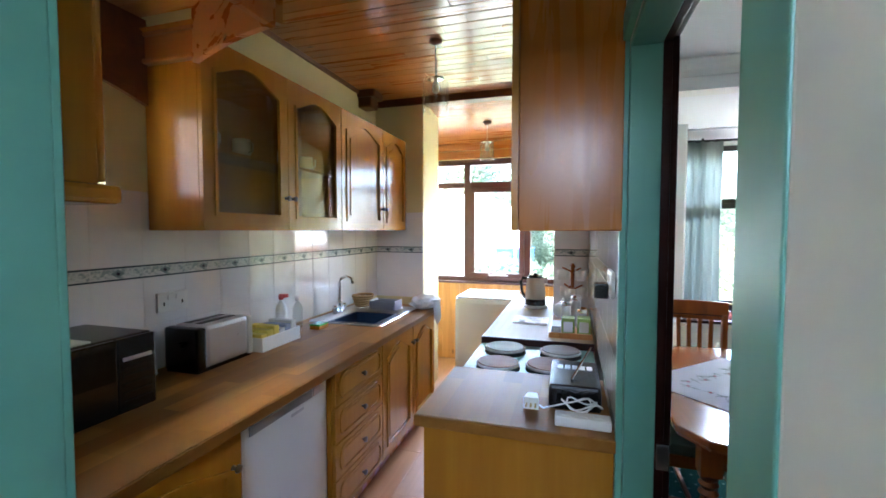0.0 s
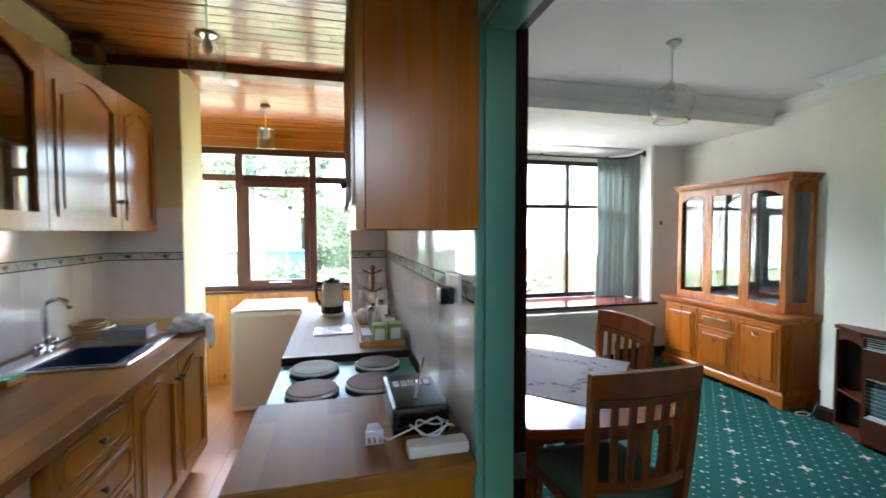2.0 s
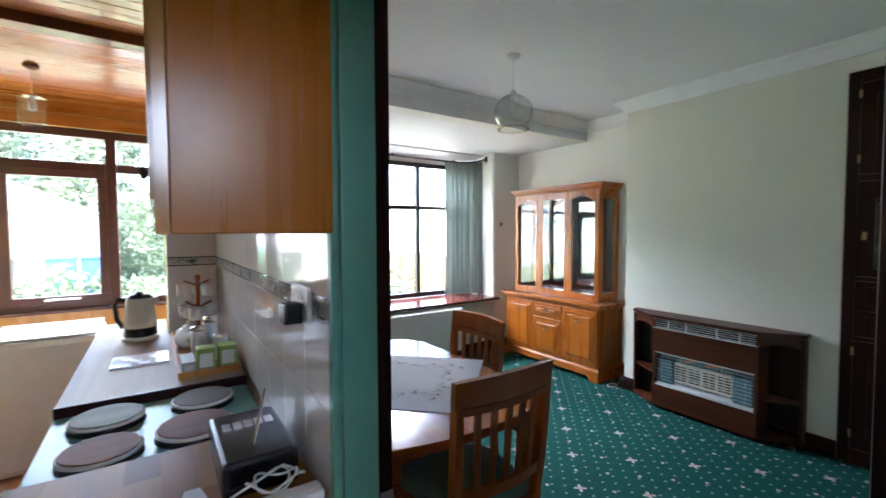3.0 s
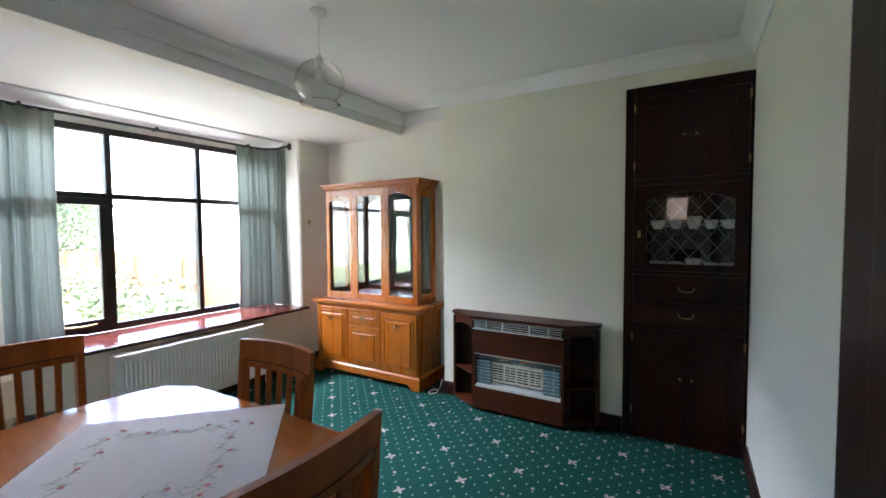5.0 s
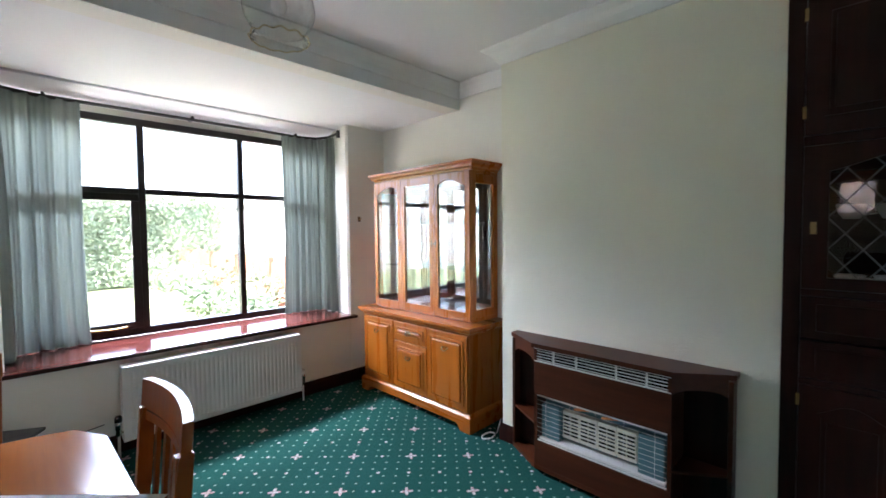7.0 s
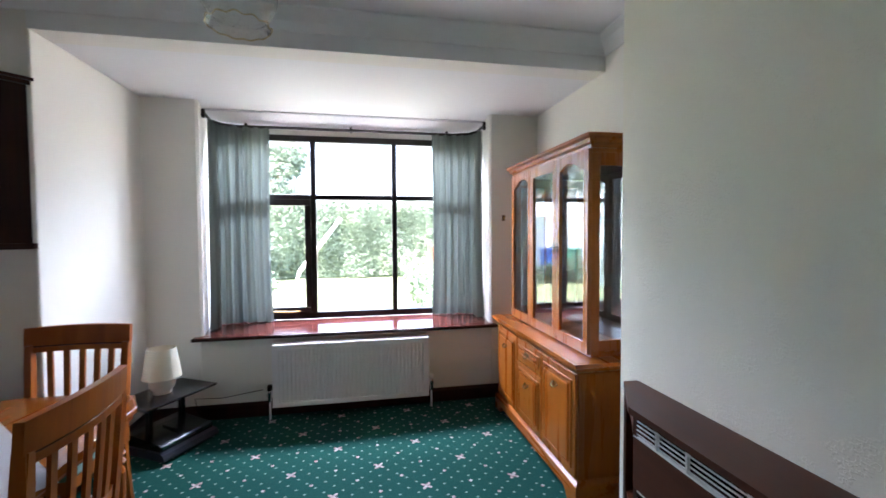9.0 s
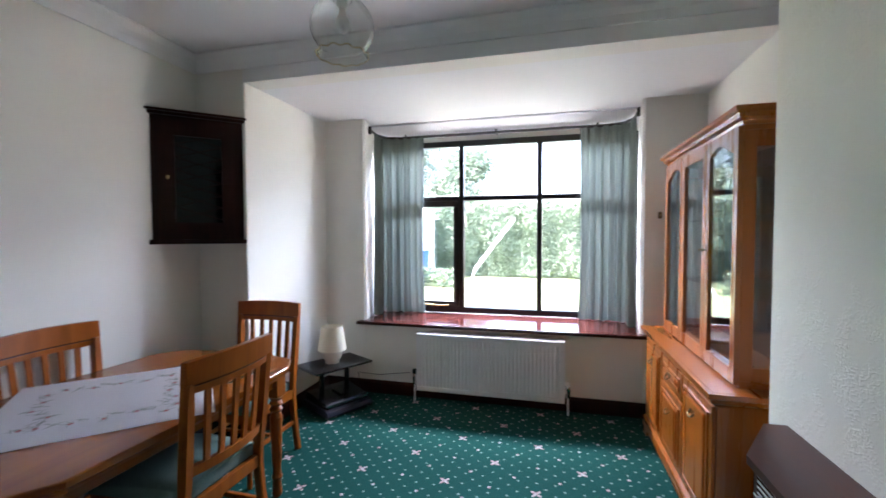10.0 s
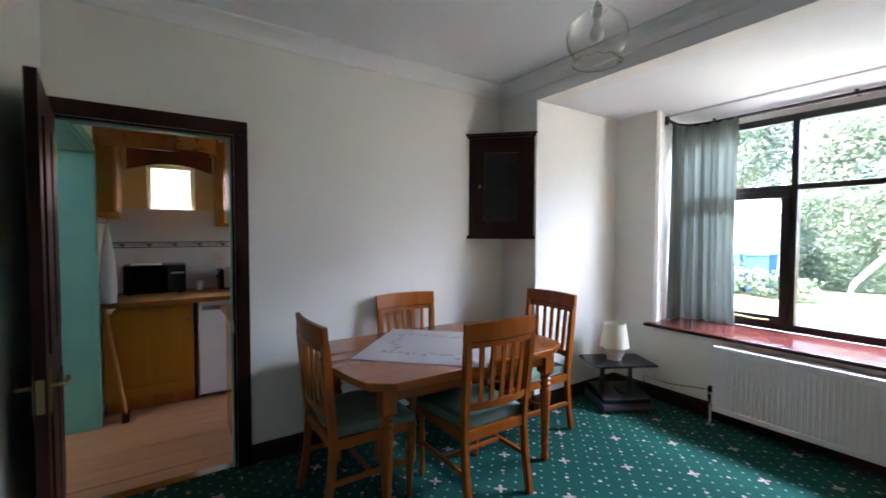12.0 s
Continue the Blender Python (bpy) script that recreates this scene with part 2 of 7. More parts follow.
SEAT_FABRIC = fabric("sage_seat_fabric", (0.10, 0.15, 0.125), (0.17, 0.23, 0.19))
PANE = thin_glass("window_glass", (0.98, 0.99, 0.99), 0.5)
CAB_GLASS = thin_glass("cabinet_glass", (0.86, 0.88, 0.88), 1.3)
UNIT_GLASS = thin_glass("wall_unit_glass", (0.80, 0.80, 0.78), 1.0)
MIRROR = metal("mirror_back", (0.36, 0.37, 0.37), 0.02)
LAMP_GLASS = thin_glass("clear_lamp_glass", (0.97, 0.975, 0.96), 2.0, 26.0)
AMBER_GLASS = thin_glass("amber_lamp_rim", (0.93, 0.85, 0.66), 0.8)
CERAMIC = paint("cream_ceramic", (0.66, 0.60, 0.48), 0.25, 0.05)
SHADE = fabric("cream_lamp_shade", (0.72, 0.66, 0.50), (0.78, 0.72, 0.57))


# ---- mesh helpers ----
ORIGIN = {}


def thing(name, at, label, category, group=""):
    ob = new(name)
    ob.location = at
    ob.empty_display_size = 0.1
    ORIGIN[ob] = Vector(at)
    return tagged(ob, label, category, group)


def part(name, bm, material, parent=None, label="", smooth=False, kind="", category=""):
    """Links a bmesh, given in world metres, as one mesh object under a thing or a part."""
    me = bpy.data.meshes.new(name)
    bmesh.ops.recalc_face_normals(bm, faces=bm.faces)
    if smooth:
        for f in bm.faces:
            f.smooth = True
    bm.to_mesh(me)
    bm.free()
    me.materials.append(material)
    ob = new(name, me)
    if parent is not None:
        ORIGIN[ob] = ORIGIN.get(parent, Vector())
        me.transform(Matrix.Translation(-ORIGIN[ob]))
        ob.parent = parent
    return tagged(ob, label, category, "", kind)


def add_box(bm, x0, x1, y0, y1, z0, z1, bevel=0.0, m=None):
    made = bmesh.ops.create_cube(bm, size=1)["verts"]
    bmesh.ops.transform(bm, verts=made, matrix=Matrix.LocRotScale(((x0 + x1) / 2, (y0 + y1) / 2, (z0 + z1) / 2), None, (abs(x1 - x0), abs(y1 - y0), abs(z1 - z0))))
    if bevel:
        edges = list({e for v in made for e in v.link_edges})
        made = list({v for f in bmesh.ops.bevel(bm, geom=edges, offset=bevel, segments=2, profile=0.6, affect="EDGES")["faces"] for v in f.verts} | {v for v in made if v.is_valid})
    if m is not None:
        bmesh.ops.transform(bm, verts=made, matrix=m)
    return made


def box(x0, x1, y0, y1, z0, z1, bevel=0.0, m=None):
    bm = bmesh.new()
    add_box(bm, x0, x1, y0, y1, z0, z1, bevel, m)
    return bm


def boxes(rows, bevel=0.0):
    bm = bmesh.new()
    for r in rows:
        add_box(bm, *r, bevel)
    return bm


def lathe(profile, at=(0, 0, 0), seg=24, bm=None, m=None):
    """Turned shape round the z axis from (radius, height) pairs."""
    bm = bm or bmesh.new()
    rings, made = [], []
    for r, z in profile:
        ring = [bm.verts.new((at[0] + max(r, 1e-4) * math.cos(2 * math.pi * k / seg), at[1] + max(r, 1e-4) * math.sin(2 * math.pi * k / seg), at[2] + z)) for k in range(seg)]
        rings.append(ring)
        made += ring
    for a, c in zip(rings, rings[1:]):
        for k in range(seg):
            bm.faces.new((a[k], a[(k + 1) % seg], c[(k + 1) % seg], c[k]))
    bm.faces.new(rings[0][::-1])
    bm.faces.new(rings[-1])
    if m is not None:
        bmesh.ops.transform(bm, verts=made, matrix=m)
    return bm


def tube(points, radius, seg=8, bm=None):
    """A round bar or cable along the points."""
    bm = bm or bmesh.new()
    pts = [Vector(p) for p in points]
    rings = []
    for i, p in enumerate(pts):
        d = (pts[min(i + 1, len(pts) - 1)] - pts[max(i - 1, 0)]).normalized()
        u = d.orthogonal().normalized() if abs(d.z) > 0.9 else d.cross(Vector((0, 0, 1))).normalized()
        w = d.cross(u)
        rings.append([bm.verts.new(p + radius * (math.cos(2 * math.pi * k / seg) * u + math.sin(2 * math.pi * k / seg) * w)) for k in range(seg)])
    for a, c in zip(rings, rings[1:]):
        for k in range(seg):
            bm.faces.new((a[k], a[(k + 1) % seg], c[(k + 1) % seg], c[k]))
    bm.faces.new(rings[0][::-1])
    bm.faces.new(rings[-1])
    return bm


def prism(poly, z0, z1, bm=None, m=None):
    """A flat polygon in x, y drawn up from z0 to z1."""
    bm = bm or bmesh.new()
    lo = [bm.verts.new((x, y, z0)) for x, y in poly]
    hi = [bm.verts.new((x, y, z1)) for x, y in poly]
    bm.faces.new(lo[::-1])
    bm.faces.new(hi)
    n = len(poly)
    for k in range(n):
        bm.faces.new((lo[k], lo[(k + 1) % n], hi[(k + 1) % n], hi[k]))
    if m is not None:
        bmesh.ops.transform(bm, verts=lo + hi, matrix=m)
    return bm


def sweep(profile, path, bm=None, closed=False):
    """A moulding: profile of (out, up) drawn along points (x, y, z, out_x, out_y)."""
    bm = bm or bmesh.new()
    rings = [[bm.verts.new((x + o * ox, y + o * oy, z + u)) for o, u in profile] for x, y, z, ox, oy in path]
    pairs = list(zip(rings, rings[1:] + rings[:1])) if closed else list(zip(rings, rings[1:]))
    n = len(profile)
    for a, c in pairs:
        for k in range(n):
            bm.faces.new((a[k], a[(k + 1) % n], c[(k + 1) % n], c[k]))
    if not closed:
        bm.faces.new(rings[0])
        bm.faces.new(rings[-1][::-1])
    return bm


def yz_prism(poly, x0, x1, bm=None):
    """A polygon in y, z drawn from x0 to x1."""
    bm = bm or bmesh.new()
    a = [bm.verts.new((x0, y, z)) for y, z in poly]
    c = [bm.verts.new((x1, y, z)) for y, z in poly]
    bm.faces.new(a)
    bm.faces.new(c[::-1])
    for k in range(len(poly)):
        j = (k + 1) % len(poly)
        bm.faces.new((a[k], c[k], c[j], a[j]))
    return bm


def yz_prism_turned(poly, x0, x1, m):
    """The same, then set in place."""
    bm = yz_prism(poly, x0, x1)
    bmesh.ops.transform(bm, verts=bm.verts, matrix=m)
    return bm


def structure(name, bm, material, label, category="wall"):
    return part(name, bm, material, label=label, kind="structure", category=category)


# ---- the dining room's shell ----
WL, WR, BREAST, BACK = 0.272, 3.83, 3.49, 0.445          # wall faces
NIB, SOFFIT_Y, FRONT, WIN_Y = 0.67, 3.40, 4.46, 4.99
CEIL, SOFFIT = 2.675, 2.485
KX = 0.17                                               # kitchen face of the partition
DOOR0, DOOR1, DOOR_H = 0.412, 1.275, 2.01

structure("floor", box(0.235, 4.1, 0.2, 5.2, -0.06, 0.0), CARPET, "dark green carpet with pale dots and pink flower sprigs", "carpet")
structure("ceiling", boxes([(WL - 0.06, 4.1, 0.2, SOFFIT_Y + 0.1, CEIL, CEIL + 0.1)]), WHITE_CEIL, "plain white painted ceiling of the dining room", "ceiling")
structure("ceiling_bay", yz_prism([(SOFFIT_Y, SOFFIT), (4.70, SOFFIT), (WIN_Y, 2.405), (5.2, 2.405), (5.2, SOFFIT + 0.12), (SOFFIT_Y, SOFFIT + 0.12)], NIB - 0.2, 4.1), WHITE_CEIL, "lowered white ceiling before the window", "ceiling")
# partition to the kitchen with the doorway
structure("wall_west", boxes([(KX, WL, DOOR1, SOFFIT_Y + 0.3, 0, CEIL), (KX, WL, 0.2, DOOR0, 0, CEIL), (KX, WL, DOOR0, DOOR1, DOOR_H, CEIL)]), CREAM, "cream painted wall between dining room and kitchen")
structure("wall_nib", boxes([(WL - 0.1, NIB, SOFFIT_Y, 4.8, 0, CEIL)], 0.012), CREAM, "cream painted projecting wall beside the window")
structure("wall_beam", boxes([(NIB - 0.02, WR + 0.2, SOFFIT_Y + 0.002, SOFFIT_Y + 0.16, SOFFIT - 0.002, CEIL)]), CREAM, "cream ceiling beam before the bay", "beam")
structure("wall_back", boxes([(WL + 0.021, 4.1, 0.25, BACK, 0, CEIL)]), CREAM, "cream plastered back wall of the dining room")
structure("wall_east", boxes([(WR, 4.1, 0.3, 5.0, 0, CEIL)]), CREAM, "cream painted alcove wall behind the display cabinet")
bm = boxes([(BREAST, WR + 0.05, 1.19, 2.70, 0, 2.48), (BREAST, WR + 0.05, BACK - 0.05, 2.70, 2.48, CEIL)])
structure("wall_chimney_breast", bm, EMBOSS, "pale cream embossed wallpaper on the chimney breast")
# front wall with its splayed bay opening
bm = prism([(NIB - 0.1, FRONT), (1.045, FRONT), (1.065, FRONT + 0.02), (0.95, WIN_Y + 0.05), (0.95, 5.2), (NIB - 0.1, 5.2)], 0, SOFFIT + 0.05)
prism([(3.385, FRONT + 0.02), (3.405, FRONT), (WR + 0.1, FRONT), (WR + 0.1, 5.2), (3.46, 5.2), (3.46, WIN_Y + 0.05)], 0, SOFFIT + 0.05, bm)
add_box(bm, 0.9, 3.5, FRONT + 0.003, 5.2, 0, 0.63)
add_box(bm, 0.9, 3.5, WIN_Y + 0.0, 5.2, 2.36, SOFFIT + 0.05)
structure("wall_north", bm, CREAM, "cream painted front wall with a splayed bay window opening")

structure("trim_bay_batten", box(1.02, 3.43, 4.692, 4.708, SOFFIT - 0.016, SOFFIT + 0.001, 0.003), STEEL, "thin grey metal track across the bay ceiling", "track")

cove = [(0, -0.10), (0.012, -0.10), (0.035, -0.06), (0.06, -0.035), (0.10, -0.012), (0.10, 0), (0, 0)]
bm = sweep(cove, [(WL, BACK, CEIL, 1, 1), (BREAST, BACK, CEIL, -1, 1), (BREAST, 2.70, CEIL, -1, 1), (WR, 2.70, CEIL, -1, 1), (WR, SOFFIT_Y, CEIL, -1, -1), (WL, SOFFIT_Y, CEIL, 1, -1), (WL, BACK, CEIL, 1, 1)])
structure("trim_coving", bm, WHITE_CEIL, "white plaster coving round the ceiling", "coving")

skirt = [(0, 0), (0.018, 0), (0.018, 0.09), (0.01, 0.115), (0, 0.115)]
sk = {"west": [(WL, DOOR1 + 0.075, 0, 1, 0), (WL, SOFFIT_Y, 0, 1, -1), (NIB, SOFFIT_Y, 0, 1, -1), (NIB, FRONT, 0, 1, -1), (WR, FRONT, 0, -1, -1), (WR, 2.70, 0, -1, 1), (BREAST, 2.70, 0, -1, 1), (BREAST, 1.19, 0, -1, 0)],
      "back": [(BREAST - 0.07, BACK, 0, 0, 1), (0.34, BACK, 0, 0, 1)]}
for key, path in sk.items():
    structure("baseboard_" + key, sweep(skirt, path), MAHOGANY, "dark mahogany-stained skirting board", "baseboard")

# window sill and bay window
structure("window_sill", boxes([(1.00, 3.44, FRONT - 0.055, FRONT + 0.01, 0.632, 0.658), (1.00, 3.45, FRONT, WIN_Y + 0.002, 0.632, 0.66)], 0.006), SILL, "glossy red-brown window sill with a dark nosing", "window sill")
structure("trim_sill_edge", box(0.995, 3.445, FRONT - 0.062, FRONT - 0.052, 0.630, 0.655, 0.003), MAHOGANY, "dark edge strip of the window sill", "trim")


def bay_window():
    win = thing("window_1", (2.2, WIN_Y, 0.66), "dark brown framed bay window with six panes", "window")
    tagged(win, kind="structure")
    x0, x1, z0, z1, y = 0.955, 3.455, 0.66, 2.36, WIN_Y
    bm = boxes([(x0, x1, y, y + 0.07, z0, z0 + 0.06), (x0, x1, y, y + 0.07, z1 - 0.055, z1), (x0, x0 + 0.06, y, y + 0.07, z0 + 0.06, z1 - 0.055), (x1 - 0.06, x1, y, y + 0.07, z0 + 0.06, z1 - 0.055)], 0.005)
    part("window_frame", bm, BROWN_FRAME, win)
    for x in (1.85, 2.60):
        part("mullion", box(x - 0.024, x + 0.024, y - 0.004, y + 0.065, z0 + 0.05, z1 - 0.05, 0.006), BROWN_FRAME, win)
    for a, c in ((x0 + 0.06, 1.826), (1.874, 2.576), (2.624, x1 - 0.06)):
        part("transom", box(a, c, y - 0.002, y + 0.065, 1.772, 1.818, 0.006), BROWN_FRAME, win)
        for lo, hi in ((z0 + 0.055, 1.775), (1.815, z1 - 0.05)):
            p = part("pane", box(a - 0.01, c + 0.01, y + 0.03, y + 0.036, lo, hi), PANE, win)
            p.visible_shadow = False
    c = part("casement", boxes([(x0 + 0.06, 1.826, y - 0.016, y + 0.03, z0 + 0.06, z0 + 0.115), (x0 + 0.06, 1.826, y - 0.016, y + 0.03, 1.715, 1.772), (x0 + 0.06, x0 + 0.115, y - 0.016, y + 0.03, z0 + 0.115, 1.715), (1.771, 1.826, y - 0.016, y + 0.03, z0 + 0.115, 1.715)], 0.006), BROWN_FRAME, win)
    part("window_stay", tube([(1.40, y - 0.03, 0.735), (1.50, y - 0.045, 0.745), (1.62, y - 0.04, 0.735), (1.72, y - 0.03, 0.74)], 0.008), BRASS, c, "brass casement stay")
    return win


bay_window()


# ---- curtains ----
def smooth_path(points, n):
    """Even steps along a rounded polyline in x, y, with the normal at each."""
    pts = [Vector(p) for p in points]
    for _ in range(3):
        pts = [pts[0]] + [q for a, b in zip(pts, pts[1:]) for q in (a.lerp(b, 0.25), a.lerp(b, 0.75))] + [pts[-1]]
    runs = [0.0]
    for a, b in zip(pts, pts[1:]):
        runs.append(runs[-1] + (b - a).length)
    made = []
    for k in range(n + 1):
        d = runs[-1] * k / n
        i = max(q for q in range(len(pts) - 1) if runs[q] <= d + 1e-9)
        a, b = pts[i], pts[i + 1]
        t = (b - a).normalized()
        made.append((a + t * (d - runs[i]), Vector((-t.y, t.x))))
    return made


def curtain(points, top, bottom, seed, folds):
    rng = random.Random(seed)
    bm = bmesh.new()
    nx, nz = 150, 22
    line = smooth_path(points, nx)
    mid = sum((p for p, _ in line), Vector((0, 0))) / len(line)
    phase = [rng.uniform(-0.9, 0.9) for _ in range(9)]
    grid = []
    for j in range(nz + 1):
        w = j / nz
        row = []
        for i, (p, nrm) in enumerate(line):
            u = i / nx
            drift = phase[0] * math.sin(3 * u + phase[1] * 3) + phase[2] * math.sin(7 * u + 2 * phase[3]) + 0.35 * math.sin(2.5 * w + 4 * u + phase[4])
            fold = math.sin(u * 2 * math.pi * folds + drift) + 0.35 * math.sin(u * 2 * math.pi * folds * 2.3 + phase[5] * 4 + 0.6 * w)
            amp = (0.012 + 0.016 * (1 - w) ** 0.7) * (1 + 0.35 * math.sin(11 * u + seed))
            gather = 1 - 0.05 * math.sin(math.pi * min(1, 1.15 * w)) + 0.03 * (1 - w)
            q = mid + (p - mid) * gather + nrm * amp * fold
            row.append(bm.verts.new((q.x, q.y, bottom + (top - bottom) * w + 0.002 * (1 + math.sin(u * 23 + seed)) * (1 - w))))
        grid.append(row)
    for a, c in zip(grid, grid[1:]):
        for i in range(nx):
            bm.faces.new((a[i], a[i + 1], c[i + 1], c[i]))
    ob = part("curtain", bm, CURTAIN, label="grey-green lined curtain drawn back beside the bay window", smooth=True, category="curtain")
    tagged(ob, group="curtains at the bay window")
    return ob


curtain([(1.075, 4.66), (1.06, 4.86), (1.26, 4.90), (1.49, 4.90)], 2.395, 0.6645, 1, 7)
curtain([(2.955, 4.90), (3.16, 4.90), (3.36, 4.86), (3.365, 4.66)], 2.395, 0.6645, 4, 7.5)
rail = thing("curtain_rail", (2.2, 4.90, 2.40), "dark brown curtain rail under the bay ceiling", "curtain rail")
part("rail", tube([(1.062, 4.60, 2.42), (1.052, 4.78, 2.412), (1.11, 4.88, 2.405), (1.25, 4.905, 2.40), (3.17, 4.905, 2.40), (3.31, 4.88, 2.405), (3.375, 4.78, 2.412), (3.378, 4.60, 2.42)], 0.013), BROWN_FRAME, rail)
for x in (1.3, 2.2, 3.1):
    part("bracket", box(x - 0.01, x + 0.01, 4.90, 4.985, 2.395, 2.43), BROWN_FRAME, rail)
for x in (1.062, 3.378):
    part("end_stop", box(x - 0.012, x + 0.012, 4.575, 4.605, 2.38, 2.45, 0.004), BROWN_FRAME, rail)


# ---- radiator ----
def radiator():
    r = thing("radiator", (2.2, 4.40, 0.0), "white panel radiator with pressed flutes under the window", "radiator")
    x0, x1, z0, z1, y = 1.595, 2.815, 0.10, 0.585, 4.33
    bm = bmesh.new()
    n, prof = 38, []
    for i in range(n):
        a = x0 + 0.02 + (x1 - x0 - 0.04) * i / n
        w = (x1 - x0 - 0.04) / n
        prof += [(a + 0.15 * w, y + 0.005), (a + 0.3 * w, y), (a + 0.7 * w, y), (a + 0.85 * w, y + 0.005)]
    poly = [(x0 + 0.02, y + 0.005)] + prof + [(x1 - 0.02, y + 0.005), (x1 - 0.02, y + 0.03), (x0 + 0.02, y + 0.03)]
    prism(poly, z0 + 0.035, z1 - 0.035, bm)
    add_box(bm, x0, x1, y - 0.002, y + 0.032, z0, z0 + 0.04, 0.006)
    add_box(bm, x0, x1, y - 0.002, y + 0.032, z1 - 0.04, z1, 0.006)
    add_box(bm, x0, x0 + 0.03, y, y + 0.03, z0 + 0.03, z1 - 0.03)
    add_box(bm, x1 - 0.03, x1, y, y + 0.03, z0 + 0.03, z1 - 0.03)
    part("panel", bm, WHITE_METAL, r)
    part("top_grille", boxes([(x0 - 0.004, x1 + 0.004, y - 0.006, y + 0.105, z1 + 0.001, z1 + 0.008)] + [(x0 + 0.05 * k, x0 + 0.05 * k + 0.006, y, y + 0.07, z1 + 0.008, z1 + 0.011) for k in range(1, 25)]), WHITE_METAL, r)
    part("side_cover", box(x0 - 0.005, x0 + 0.001, y, y + 0.105, z0, z1), WHITE_METAL, r)
    part("side_cover", box(x1 - 0.001, x1 + 0.005, y, y + 0.105, z0, z1), WHITE_METAL, r)
    for x in (x0 - 0.03, x1 + 0.03):
        p = part("pipe", tube([(x, y + 0.03, 0.0), (x, y + 0.03, 0.16)], 0.008), WHITE_METAL, r)
        v = part("valve", lathe([(0.012, 0), (0.016, 0.01), (0.016, 0.045), (0.02, 0.05), (0.02, 0.09), (0.012, 0.10)], (x, y + 0.03, 0.14), 12), CHROME, r, "chrome radiator valve", True)
        part("cap", lathe([(0.021, 0), (0.021, 0.03), (0.015, 0.04)], (x, y + 0.03, 0.235), 12), BLACK if x < 2 else WHITE_PLASTIC, v, smooth=True)
        part("tail", tube([(x, y + 0.03, 0.165), (x + (0.03 if x < 2 else -0.03), y + 0.025, 0.165)], 0.008), CHROME, v)
    for x in (x0 + 0.15, x1 - 0.15):
        part("wall_bracket", box(x - 0.02, x + 0.02, y + 0.03, FRONT, z0 + 0.05, z1 - 0.05), WHITE_METAL, r)


radiator()


# ---- dining table and chairs ----
def turned_leg(x, y, h, r=0.032, square=0.1):
    bm = lathe([(r * 0.55, 0), (r * 0.75, 0.02), (r * 0.6, 0.05), (r * 0.62, 0.09), (r * 0.8, 0.11), (r * 0.62, 0.125), (r * 0.6, 0.15), (r * 0.85, h * 0.5), (r * 0.92, h * 0.64), (r * 0.65, h * 0.68), (r * 1.0, h * 0.705), (r * 0.65, h * 0.73), (r * 1.0, h * 0.755), (r * 0.7, h * 0.775), (r * 1.05, h * 0.80)], (x, y, 0), 16)
    add_box(bm, x - r * 1.05, x + r * 1.05, y - r * 1.05, y + r * 1.05, h - square - 0.03, h, 0.004)
    return bm


def dining_table():
    t = thing("dining_table", (0.9, 2.33, 0), "polished brown wooden dining table with clipped corners", "table")
    h = 0.737
    x0, x1, y0, y1 = 0.42, 1.352, 1.63, 3.06
    poly = []
    for s in np.linspace(-1, 1, 9):
        poly.append((0.89 + 0.385 * s, y0 + 0.055 * s * s))
    poly += [(x1, y0 + 0.17), (x1 + 0.008, 2.34), (x1, y1 - 0.20)]
    for s in np.linspace(1, -1, 9):
        poly.append((0.89 + 0.385 * s, y1 - 0.055 * s * s))
    poly += [(x0, y1 - 0.17), (x0 - 0.012, 2.34), (x0, y0 + 0.17)]
    bm = prism(poly, h - 0.030, h)
    edges = [e for e in bm.edges if abs(e.verts[0].co.z - e.verts[1].co.z) < 1e-5]
    bmesh.ops.bevel(bm, geom=edges, offset=0.008, segments=3, profile=0.5, affect="EDGES")
    part("tabletop", bm, TABLE_WOOD, t)
    inner = [(0.91 + (x - 0.91) * 0.975, 2.345 + (y - 2.345) * 0.98) for x, y in poly]
    part("edge_moulding", prism(inner, h - 0.045, h - 0.029), CHAIR_WOOD, t)
    ax0, ax1, ay0, ay1 = 0.54, 1.245, 1.80, 2.90
    for a in ((ax0, ax1, ay0 - 0.011, ay0 + 0.011), (ax0, ax1, ay1 - 0.011, ay1 + 0.011), (ax0 - 0.011, ax0 + 0.011, ay0, ay1), (ax1 - 0.011, ax1 + 0.011, ay0, ay1)):
        part("apron", box(*a, h - 0.125, h - 0.04, 0.003), TABLE_WOOD, t)
    for x in (ax0, ax1):
        for y in (ay0, ay1):
            part("leg", turned_leg(x, y, h - 0.045, 0.036), CHAIR_WOOD, t, smooth=False)


dining_table()


